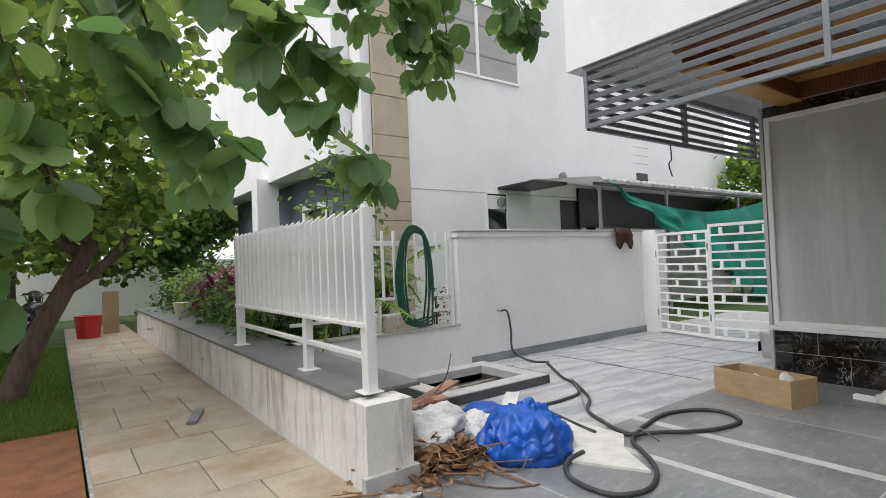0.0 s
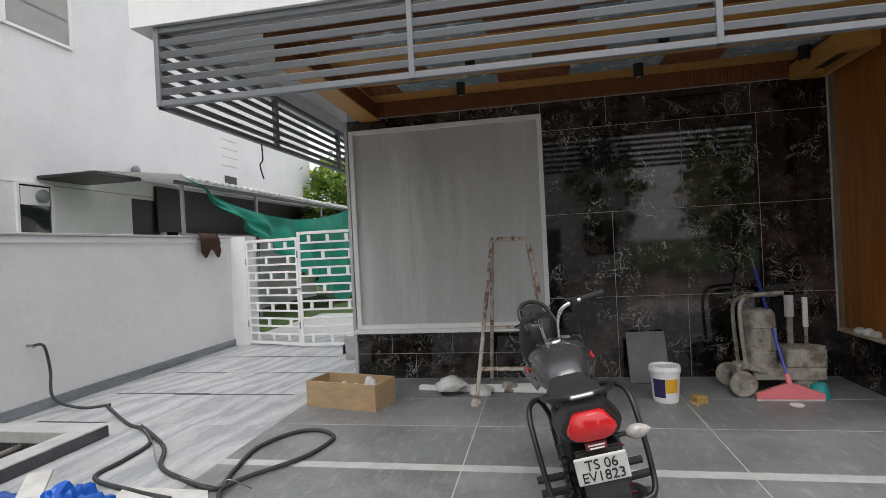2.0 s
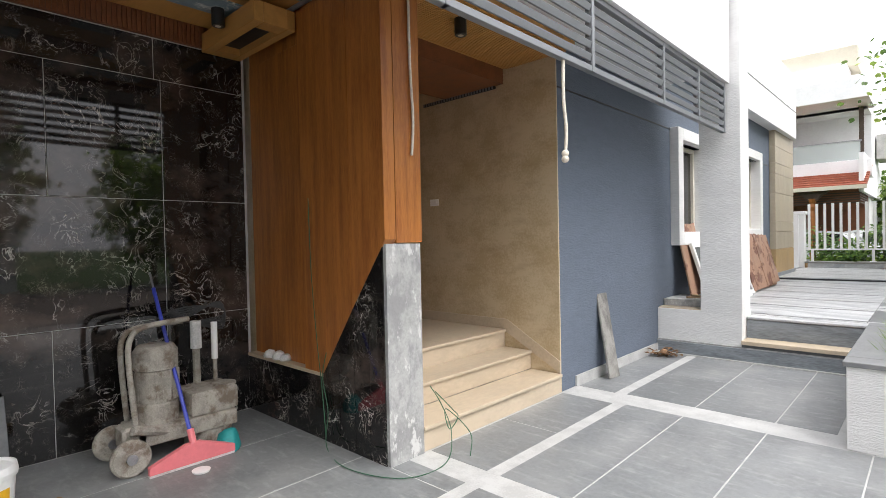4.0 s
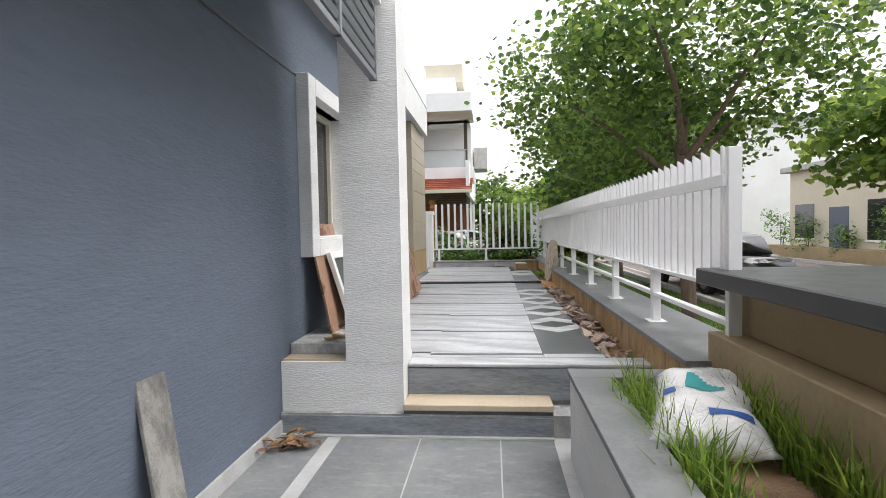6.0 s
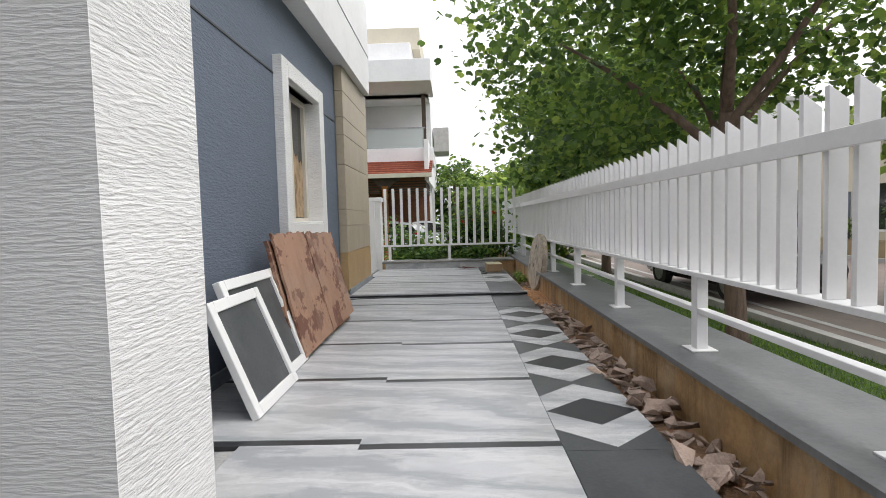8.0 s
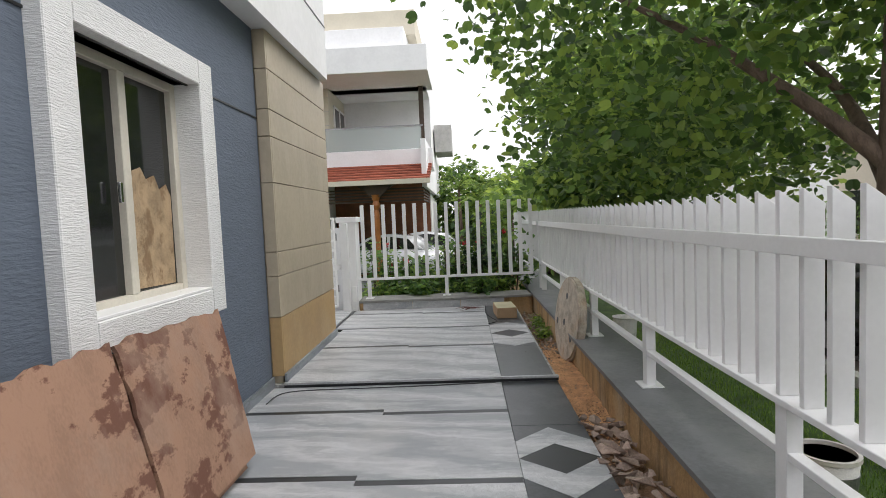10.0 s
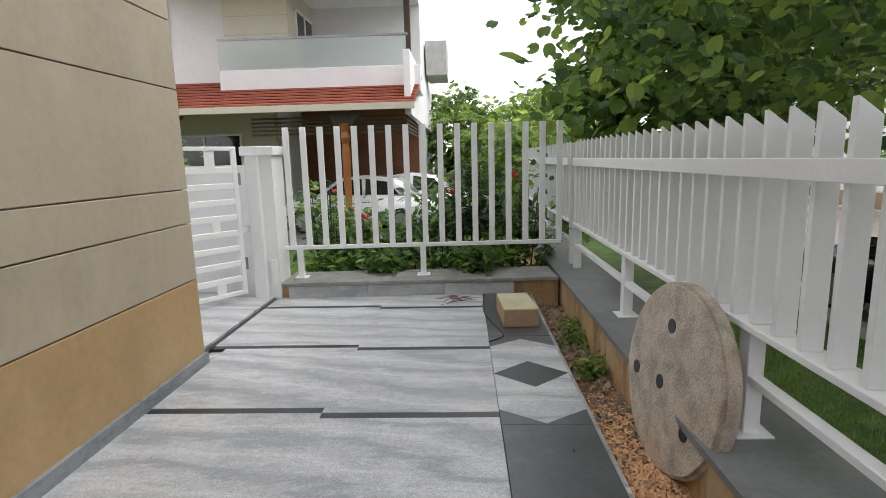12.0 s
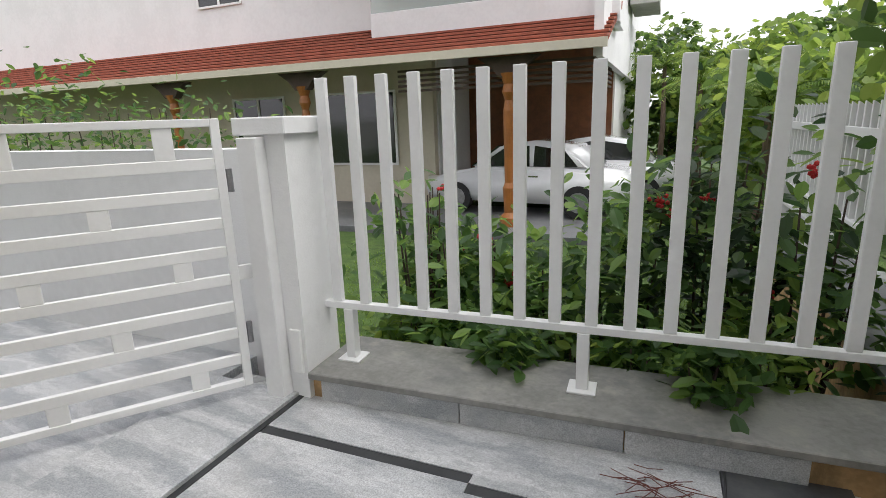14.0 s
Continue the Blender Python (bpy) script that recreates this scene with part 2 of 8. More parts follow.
WOOD = add_streaks(node_mat("teak_veneer", (0.44, 0.165, 0.035), 0.42, var=0.3, scale=3.0, stretch=(5, 5, 0.35), detail=9, second=(0.27, 0.085, 0.018), coat=0.1), (0.16, 0.05, 0.012), 0.4, (14, 14, 0.35), 0.5, 0.75)
WOOD_GOLD = node_mat("light_teak_trim", (0.52, 0.27, 0.075), 0.45, var=0.18, scale=3.0, stretch=(0.5, 4, 4))
WOOD_RIB = node_mat("ribbed_dark_teak", (0.21, 0.075, 0.028), 0.5, var=0.3, scale=6.0)
BEIGE = add_streaks(node_mat("beige_stucco", (0.60, 0.49, 0.33), 0.5, var=0.18, scale=3.2, second=(0.48, 0.37, 0.22), detail=10, bump=0.12, bump_scale=25), (0.30, 0.20, 0.10), 0.4, (3.5, 3.5, 8), 0.5, 0.72)
BEIGE_STONE = node_mat("beige_marble", (0.57, 0.47, 0.345), 0.35, var=0.15, scale=2.5, stretch=(1, 0.4, 1))
SLATE = add_streaks(add_streaks(node_mat("grey_slate_tile", (0.20, 0.208, 0.212), 0.42, var=0.25, scale=2.0, bump=0.08, bump_scale=120, island=0.10), (0.33, 0.33, 0.32), 0.6, (1.6, 1.0, 1), 0.48, 0.72), (0.46, 0.46, 0.45), 0.4, (5, 14, 9), 0.52, 0.74)
STRIP = node_mat("pale_grey_granite_strip", (0.50, 0.50, 0.49), 0.5, var=0.2, scale=6, bump=0.05)
def wavy_granite(name, base, dark, pale, turn=34):
    """Grey granite with long wavy bands, speckled grain and a dusty polish."""
    m = node_mat(name, base, 0.42, var=0.2, scale=2.2, detail=8, bump=0.05, bump_scale=160, island=0.05)
    nt = m.node_tree
    b = nt.nodes["Principled BSDF"]
    old = b.inputs["Base Color"].links[0].from_socket
    L = nt.links.new
    geo = nt.nodes.new("ShaderNodeNewGeometry")
    info = nt.nodes.new("ShaderNodeObjectInfo")
    off = nt.nodes.new("ShaderNodeVectorMath")
    off.operation = "MULTIPLY_ADD"
    off.inputs[1].default_value = (3.0, 3.0, 0.0)
    mp = nt.nodes.new("ShaderNodeMapping")
    mp.inputs["Rotation"].default_value = (0, 0, radians(turn))
    mp.inputs["Scale"].default_value = (0.45, 1.6, 1.0)
    L(info.outputs["Random"], off.inputs[0])
    L(geo.outputs["Position"], off.inputs[2])
    L(off.outputs[0], mp.inputs["Vector"])
    wave = nt.nodes.new("ShaderNodeTexWave")
    wave.bands_direction = "Y"
    for k, v in (("Scale", 0.75), ("Distortion", 19.0), ("Detail", 8.0), ("Detail Scale", 0.55), ("Detail Roughness", 0.68)):
        wave.inputs[k].default_value = v
    L(mp.outputs[0], wave.inputs["Vector"])
    out = old
    for lo, hi, amount, col in ((0.36, 0.02, 0.75, dark), (0.86, 1.0, 0.45, pale)):
        mr = nt.nodes.new("ShaderNodeMapRange")
        mr.inputs["From Min"].default_value, mr.inputs["From Max"].default_value, mr.inputs["To Max"].default_value = lo, hi, amount
        mix = nt.nodes.new("ShaderNodeMix")
        mix.data_type = "RGBA"
        mix.inputs["B"].default_value = (*col, 1)
        L(wave.outputs["Fac"], mr.inputs["Value"])
        L(mr.outputs[0], mix.inputs["Factor"])
        L(out, mix.inputs["A"])
        out = mix.outputs["Result"]
    fine = nt.nodes.new("ShaderNodeTexNoise")
    fine.inputs["Scale"].default_value, fine.inputs["Detail"].default_value = 170.0, 2
    L(geo.outputs["Position"], fine.inputs["Vector"])
    hs = nt.nodes.new("ShaderNodeHueSaturation")
    mr = nt.nodes.new("ShaderNodeMapRange")
    mr.inputs["From Min"].default_value, mr.inputs["From Max"].default_value = 0.3, 0.7
    mr.inputs["To Min"].default_value, mr.inputs["To Max"].default_value = 0.72, 1.28
    L(fine.outputs[0], mr.inputs["Value"])
    L(mr.outputs[0], hs.inputs["Value"])
    L(out, hs.inputs["Color"])
    L(hs.outputs[0], b.inputs["Base Color"])
    return m


DECK = add_streaks(wavy_granite("wavy_grey_granite", (0.46, 0.47, 0.48), (0.27, 0.285, 0.30), (0.62, 0.62, 0.62)), (0.50, 0.48, 0.45), 0.35, (1.2, 1.2, 1.2), 0.52, 0.7)
DARK_STONE = add_streaks(node_mat("dark_granite", (0.075, 0.08, 0.085), 0.32, var=0.3, scale=4.0, bump=0.05, island=0.08), (0.20, 0.20, 0.20), 0.4, (3, 3, 3), 0.52, 0.75)
BLACK_STRIP = node_mat("black_granite_strip", (0.035, 0.037, 0.04), 0.35, var=0.3, scale=8)
COPING = add_streaks(node_mat("grey_coping_stone", (0.18, 0.185, 0.19), 0.45, var=0.25, scale=2.5, bump=0.08), (0.28, 0.28, 0.27), 0.5, (2, 2, 2), 0.5, 0.7)
END_COPING = add_streaks(add_streaks(node_mat("weathered_end_coping", (0.27, 0.265, 0.25), 0.6, var=0.3, scale=2.5, bump=0.15), (0.14, 0.14, 0.145), 0.7, (1.6, 3, 2), 0.5, 0.66), (0.40, 0.37, 0.32), 0.5, (5, 5, 5), 0.55, 0.7)
RISER = node_mat("blue_grey_riser_stone", (0.27, 0.295, 0.32), 0.4, var=0.3, scale=2.0, stretch=(0.5, 1, 3), second=(0.15, 0.165, 0.18))
GREY_METAL = node_mat("grey_steel_paint", (0.20, 0.21, 0.225), 0.4, var=0.08, metal=0.0)
SAND = add_streaks(node_mat("sandstone_panel", (0.45, 0.385, 0.285), 0.55, var=0.12, scale=1.2, bump=0.1, bump_scale=50, island=0.03), (0.54, 0.48, 0.38), 0.5, (3, 3, 1.2), 0.5, 0.75)
SAND_OCHRE = add_streaks(node_mat("ochre_sandstone_panel", (0.47, 0.315, 0.15), 0.55, var=0.15, scale=1.5, bump=0.1, bump_scale=50), (0.54, 0.42, 0.26), 0.5, (2, 2, 1.2), 0.5, 0.75)
OCHRE = add_streaks(add_streaks(node_mat("ochre_stained_plaster", (0.50, 0.32, 0.15), 0.85, var=0.3, scale=2.5, bump=0.4, bump_scale=40), (0.50, 0.42, 0.30), 0.6, (0.6, 2.5, 1.6), 0.5, 0.7), (0.11, 0.07, 0.035), 0.75, (5, 9, 1.2), 0.5, 0.7)
TAN = node_mat("tan_plaster", (0.36, 0.27, 0.155), 0.8, var=0.18, scale=2.0, bump=0.2)
GRASS_SOIL = add_streaks(node_mat("lawn_ground", (0.05, 0.10, 0.016), 0.95, var=0.4, scale=5.0, bump=1.0, bump_scale=90), (0.10, 0.16, 0.03), 0.6, (3, 3, 3), 0.45, 0.65)
RED_SOIL = node_mat("red_soil", (0.27, 0.115, 0.05), 0.95, var=0.35, scale=5.0, bump=1.0, bump_scale=35)
BROWN_SOIL = node_mat("brown_soil", (0.33, 0.20, 0.12), 0.95, var=0.45, scale=7.0, bump=1.0, bump_scale=50)
PATH_TILE = add_streaks(node_mat("tan_pavement_slab", (0.45, 0.375, 0.29), 0.75, var=0.2, scale=2.0, bump=0.15, island=0.07), (0.30, 0.185, 0.10), 0.75, (1.5, 1.5, 1.5), 0.48, 0.68)
ROAD = node_mat("worn_road_paving", (0.235, 0.19, 0.165), 0.85, var=0.2, scale=2, bump=0.2)
KERB = node_mat("pale_kerb_stone", (0.48, 0.47, 0.45), 0.8, var=0.2, scale=4)
NET = node_mat("green_shade_net", (0.0, 0.185, 0.125), 0.85, var=0.25, scale=2.5, bump=0.3, bump_scale=30)
BLUE_BAG = node_mat("blue_plastic", (0.012, 0.11, 0.52), 0.32, var=0.35, scale=4, bump=0.4, bump_scale=16)
WHITE_BAG = node_mat("dirty_white_plastic", (0.72, 0.71, 0.69), 0.5, var=0.35, scale=5, bump=0.6, bump_scale=20)
SHEET = add_streaks(node_mat("milky_plastic_film", (0.50, 0.50, 0.49), 0.24, var=0.10, scale=1.0, bump=0.3, bump_scale=3, stretch=(1, 1.6, 0.5)), (0.66, 0.66, 0.65), 0.7, (2, 2.2, 0.22), 0.52, 0.68)
GLASS_DARK = node_mat("dark_window_glass", (0.02, 0.022, 0.022), 0.04, var=0.3, spec=0.8)
BLACK_PLASTIC = node_mat("black_plastic", (0.018, 0.018, 0.019), 0.4, var=0.2, scale=8)
RUBBER = node_mat("black_rubber", (0.022, 0.022, 0.023), 0.75, var=0.3, scale=8)
CABLE = node_mat("dusty_black_cable", (0.05, 0.052, 0.055), 0.6, var=0.4, scale=10)
MAROON = node_mat("maroon_plastic", (0.16, 0.02, 0.025), 0.5, var=0.2)
PLATE_WHITE = node_mat("number_plate_white", (0.62, 0.62, 0.60), 0.5, var=0.15, scale=12)
CLEAR_LENS = node_mat("clear_lens", (0.42, 0.40, 0.37), 0.15, var=0.3, scale=30, coat=0.5)
GUN_METAL = node_mat("dark_gun_metal", (0.06, 0.06, 0.062), 0.4, metal=0.6, var=0.3, scale=12)
CHROME = node_mat("chrome", (0.75, 0.75, 0.76), 0.15, metal=1.0, var=0.1)
STEEL = node_mat("dull_steel", (0.35, 0.35, 0.36), 0.4, metal=0.8, var=0.3, scale=10)
GREY_PAINT = node_mat("graphite_metallic_paint", (0.075, 0.077, 0.08), 0.22, metal=0.4, var=0.1, coat=0.6)
RED_LENS = node_mat("red_lens", (0.55, 0.012, 0.015), 0.12, var=0.1, coat=0.5)
RED_PAINT = node_mat("red_paint", (0.5, 0.03, 0.03), 0.35, var=0.1)
PLYWOOD = add_streaks(add_streaks(node_mat("old_plywood", (0.36, 0.21, 0.14), 0.8, var=0.2, scale=3, bump=0.2, stretch=(1, 2, 1)), (0.135, 0.055, 0.035), 0.9, (3.2, 2.2, 3.2), 0.535, 0.565), (0.36, 0.25, 0.19), 0.6, (1.5, 3, 2), 0.5, 0.7)
PINE = node_mat("pale_pine_wood", (0.46, 0.32, 0.18), 0.65, var=0.2, scale=3, stretch=(6, 1, 6))
OLD_BOARD = add_streaks(node_mat("dirty_grey_board", (0.30, 0.29, 0.27), 0.8, var=0.4, scale=6), (0.08, 0.075, 0.07), 0.8, (4, 4, 2), 0.5, 0.65)
RUST_WHITE = add_streaks(node_mat("rust_flecked_paint", (0.52, 0.48, 0.42), 0.7, var=0.3, scale=12), (0.16, 0.065, 0.03), 0.95, (14, 14, 9), 0.48, 0.58)
GRIME = add_streaks(node_mat("cement_caked_metal", (0.40, 0.37, 0.32), 0.85, var=0.35, scale=9, bump=0.6, bump_scale=50), (0.14, 0.10, 0.07), 0.8, (8, 8, 8), 0.5, 0.62)
CEMENT = add_streaks(add_streaks(node_mat("patchy_cement_render", (0.42, 0.42, 0.41), 0.85, var=0.25, scale=4, bump=0.9, bump_scale=18), (0.25, 0.25, 0.25), 0.8, (7, 7, 4), 0.48, 0.6), (0.62, 0.62, 0.60), 0.8, (11, 11, 5), 0.57, 0.62)
GRANITE = add_streaks(node_mat("weathered_granite", (0.57, 0.50, 0.41), 0.85, var=0.4, scale=9, bump=1.0, bump_scale=70), (0.44, 0.26, 0.13), 0.6, (2.5, 2.5, 2.5), 0.52, 0.7)
ROCK = node_mat("broken_brown_rock", (0.40, 0.305, 0.25), 0.85, var=0.4, scale=6, bump=0.7, bump_scale=25, island=0.25)
BARK = node_mat("grey_brown_bark", (0.17, 0.12, 0.09), 0.9, var=0.4, scale=6, bump=1.0, bump_scale=20, stretch=(3, 3, 0.6))
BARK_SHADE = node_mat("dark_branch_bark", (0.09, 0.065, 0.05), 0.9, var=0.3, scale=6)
DRY = node_mat("dry_brown_leaf", (0.30, 0.17, 0.085), 0.8, var=0.4, scale=14)
TERRACOTTA = node_mat("terracotta_shingle", (0.36, 0.105, 0.062), 0.8, var=0.3, scale=5, bump=0.3)
CREAM = node_mat("cream_house_paint", (0.62, 0.57, 0.46), 0.8, var=0.08, scale=1)
TAN_SPONGE = node_mat("tan_sponge", (0.46, 0.29, 0.09), 0.95, var=0.35, scale=30, bump=0.8, bump_scale=120)
YELLOW = node_mat("yellow_label", (0.75, 0.42, 0.02), 0.5, var=0.1)
PURPLE = node_mat("dark_purple_label", (0.03, 0.02, 0.09), 0.5, var=0.1)
PINK = node_mat("pink_plastic", (0.78, 0.20, 0.22), 0.45, var=0.1)
BLUE_POLE = node_mat("blue_pole_plastic", (0.03, 0.05, 0.42), 0.35, var=0.1)
TEAL = node_mat("teal_print", (0.02, 0.30, 0.30), 0.6, var=0.2)
BLUE_PRINT = node_mat("blue_print", (0.02, 0.09, 0.35), 0.6, var=0.2)
HOSE = node_mat("green_garden_hose", (0.012, 0.075, 0.045), 0.45, var=0.3)
ROPE = node_mat("white_rope", (0.72, 0.66, 0.56), 0.9, var=0.2, scale=40)
GREEN_WIRE = node_mat("green_wire", (0.03, 0.12, 0.06), 0.5, var=0.2)
LENS_WHITE = node_mat("lamp_lens", (0.55, 0.53, 0.48), 0.3, var=0.05)
FLOWER = node_mat("red_flower", (0.65, 0.03, 0.035), 0.6, var=0.3, scale=20)
CAR_WHITE = node_mat("white_car_paint", (0.74, 0.75, 0.77), 0.2, var=0.04, coat=0.6)
CAR_BLACK = node_mat("dark_car_paint", (0.02, 0.021, 0.023), 0.2, var=0.1, coat=0.6)
CLOTH_BROWN = node_mat("brown_sackcloth", (0.13, 0.065, 0.045), 0.9, var=0.3, scale=8, bump=0.5)
PAPER_WHITE = node_mat("white_board", (0.66, 0.65, 0.61), 0.75, var=0.2, scale=6, bump=0.3)
PATTERN = add_veins(node_mat("carved_screen_panel", (0.22, 0.30, 0.34), 0.5, var=0.2, scale=10), (0.72, 0.72, 0.68), 9.0, 0.09, 1.0, 1.0)


def leaf_mat(name, base, dark, light):
    m = bpy.data.materials.new(name)
    m.use_nodes = True
    nt = m.node_tree
    b = nt.nodes["Principled BSDF"]
    geo = nt.nodes.new("ShaderNodeNewGeometry")
    ramp = nt.nodes.new("ShaderNodeValToRGB")
    e = ramp.color_ramp.elements
    e[0].color, e[1].color = (*dark, 1), (*light, 1)
    mid = e.new(0.55)
    mid.color = (*base, 1)
    info = nt.nodes.new("ShaderNodeObjectInfo")
    wrap = nt.nodes.new("ShaderNodeMath")
    wrap.operation = "ADD"
    frac = nt.nodes.new("ShaderNodeMath")
    frac.operation = "FRACT"
    nt.links.new(geo.outputs["Random Per Island"], wrap.inputs[0])
    nt.links.new(info.outputs["Random"], wrap.inputs[1])
    nt.links.new(wrap.outputs[0], frac.inputs[0])
    nt.links.new(frac.outputs[0], ramp.inputs[0])
    nt.links.new(ramp.outputs[0], b.inputs["Base Color"])
    b.inputs["Roughness"].default_value = 0.45
    tr = nt.nodes.new("ShaderNodeBsdfTranslucent")
    hs = nt.nodes.new("ShaderNodeHueSaturation")
    hs.inputs["Value"].default_value, hs.inputs["Hue"].default_value = 2.0, 0.475
    nt.links.new(ramp.outputs[0], hs.inputs["Color"])
    nt.links.new(hs.outputs[0], tr.inputs["Color"])
    mix = nt.nodes.new("ShaderNodeMixShader")
    mix.inputs[0].default_value = 0.5
    nt.links.new(b.outputs[0], mix.inputs[1])
    nt.links.new(tr.outputs[0], mix.inputs[2])
    nt.links.new(mix.outputs[0], nt.nodes["Material Output"].inputs["Surface"])
    return m


LEAF = leaf_mat("orchid_tree_leaf", (0.075, 0.15, 0.034), (0.028, 0.065, 0.018), (0.18, 0.27, 0.055))
LEAF_NEAR = leaf_mat("broad_leaf", (0.08, 0.17, 0.05), (0.05, 0.12, 0.038), (0.14, 0.24, 0.06))
LEAF_BUSH = leaf_mat("shrub_leaf", (0.075, 0.16, 0.04), (0.03, 0.075, 0.022), (0.18, 0.29, 0.06))
LEAF_DARK = leaf_mat("dark_shrub_leaf", (0.025, 0.06, 0.022), (0.012, 0.03, 0.012), (0.06, 0.11, 0.03))
LEAF_LIGHT = leaf_mat("light_tree_leaf", (0.12, 0.21, 0.04), (0.06, 0.12, 0.03), (0.24, 0.34, 0.07))
LEAF_RED = leaf_mat("maroon_cordyline_leaf", (0.09, 0.018, 0.03), (0.035, 0.010, 0.016), (0.22, 0.06, 0.05))
BLADE = leaf_mat("grass_blade", (0.11, 0.20, 0.025), (0.06, 0.12, 0.018), (0.20, 0.30, 0.05))
LAWN = leaf_mat("lawn_blade", (0.085, 0.17, 0.025), (0.045, 0.10, 0.016), (0.14, 0.24, 0.035))

# ---- structure: house ----
S = dict(kind="structure")
# carport floor bed with a hole for the pit
bm = bmesh.new()
PX0, PX1, PY0, PY1 = -4.78, -3.62, -5.42, -4.62
for lo, hi in (((-14, -6.2, -0.3), (PX0, 7.55, -0.002)), ((PX1, -6.2, -0.3), (-1.75, 7.55, -0.002)),
               ((PX0, -6.2, -0.3), (PX1, PY0, -0.002)), ((PX0, PY1, -0.3), (PX1, 7.55, -0.002))):
    put_box(bm, lo, hi)
put_box(bm, (-1.75, -3.1, -0.3), (0.2, 7.0, -0.002))
floor = tagged(part("floor", bm, STRIP), "grey stone carport floor with pale joints and dust", "floor", **S)

# black marble back wall with its pieces
bwall = wall("wall_back", (-7.5, -2.65, 0), (-7.104, 2.83, 3.9), STRIP, label="carport back wall clad in black marble")
side_wall = wall("wall_passage", (-15, -2.66, 0), (-7.5, -2.45, 3.9), WHITE, label="white wall along the side passage")
def marble(y0, y1, z0, z1):
    g = 0.0025
    return part("marble_panel", box((-7.125, y0 + g, z0 + g), (-7.10, y1 - g, z1 - g), 0.003), BLACK, bwall)
for z0, z1, ys in ((0.0, 0.94, (-0.24, 0.53, 1.31, 2.10, 2.81)), (0.94, 1.93, (-0.24, 0.53, 2.10, 2.81)), (1.93, 2.93, (-0.24, 1.31, 2.10, 2.81)),
                   (2.93, 3.27, (-0.24, 0.51, 2.05, 2.81)), (0.0, 0.31, (-2.65, -1.9, -0.9, -0.24)), (0.31, 0.63, (-2.65, -2.2, -1.43, -0.24)),
                   (3.13, 3.27, (-2.65, -1.2, -0.24))):
    for y0, y1 in zip(ys, ys[1:]):
        marble(y0, y1, z0, z1)

# covered shop window in the marble wall
win = thing("window_1", "large white framed window covered in milky plastic film", "window", kind="structure", at=(-7.1, -1.42, 0.63))
def frame_bars(parent, y0, y1, z0, z1, x0, x1, w, mat, name="window_frame"):
    for n, lo, hi in (("l", (x0, y0, z0), (x1, y0 + w, z1)), ("r", (x0, y1 - w, z0), (x1, y1, z1)),
                      ("b", (x0, y0 + w, z0), (x1, y1 - w, z0 + w)), ("t", (x0, y0 + w, z1 - w), (x1, y1 - w, z1))):
        part(name, box(lo, hi, 0.004), mat, parent)
frame_bars(win, -1.20, 1.19, 0.0, 2.5, -0.02, 0.06, 0.055, UPVC)
part("window_sill", box((-0.02, -1.23, -0.05), (0.12, 1.2, -0.002), 0.006), UPVC, win)
for y in (-0.42, 0.3):
    part("mullion", box((-0.02, y - 0.02, 0.05), (-0.004, y + 0.02, 2.45), 0.003), UPVC, win)
bm = bmesh.new()
nu, nv = 44, 36
grid = [[bm.verts.new((0.022 + 0.012 * noise.noise(Vector((i * 0.5, j * 0.13, 3))) + 0.005 * noise.noise(Vector((i * 0.22 + j * 0.1, j * 0.35, 8))),
                       -1.15 + 2.29 * i / nu, 0.05 + 2.40 * j / nv)) for j in range(nv + 1)] for i in range(nu + 1)]
for i in range(nu):
    for j in range(nv):
        bm.faces.new((grid[i][j], grid[i + 1][j], grid[i + 1][j + 1], grid[i][j + 1]))
part("plastic_film", bm, SHEET, win, "wrinkled milky plastic film", True)
wall("wall_window_return", (-7.5, -2.70, 0.0), (-7.1, -2.66, 3.27), SHEET, label="film-covered return beside the window", category="wall")

# timber side of the entrance: niche, diagonal marble dado, veneer
NZ = 0.53
side = wall("wall_timber", (-7.12, 2.90, 0), (-5.42, 3.13, 3.5), WOOD, label="teak veneered wall beside the entrance", category="wall")
part("veneer_panel", box((-7.10, 2.885, NZ), (-6.62, 2.90, 3.2), 0.002), WOOD, side)
part("veneer_panel", box((-6.615, 2.875, NZ), (-6.12, 2.90, 3.2), 0.002), WOOD, side)
part("veneer_panel", prism([(-6.115, NZ), (-5.86, NZ), (-5.48, 1.05), (-5.48, 3.4), (-6.115, 3.4)], 2.80, 2.90, "y"), WOOD, side)
part("veneer_panel", prism([(-5.475, 1.057), (-5.092, 1.56), (-5.092, 3.4), (-5.475, 3.4)], 2.80, 2.90, "y"), WOOD, side)
part("niche_ledge", box((-7.10, 2.80, NZ - 0.03), (-5.87, 2.89, NZ), 0.003), BEIGE_STONE, side)
part("dado_panel", box((-7.10, 2.805, 0.0), (-5.875, 2.90, NZ - 0.03), 0.003), BLACK, side)
for x0, x1 in ((-5.87, -5.66), (-5.655, -5.47), (-5.465, -5.30), (-5.295, -5.13)):
    za, zb = NZ + (x0 + 5.87) / 0.75 * 1.0, NZ + (x1 + 5.87) / 0.75 * 1.0
    part("dado_strip", prism([(x0, 0.0), (x1, 0.0), (x1, zb), (x0, za)], 2.805, 2.90, "y"), BLACK, side)
pillar = wall("pillar_entrance", (-5.42, 2.815, 0), (-5.10, 3.14, 1.53), CEMENT, label="bare cement pillar with patchy white render", category="pillar")
wall("pillar_entrance_top", (-5.41, 2.905, 1.535), (-5.09, 3.15, 3.5), WOOD, label="teak veneered upper pillar", category="pillar")

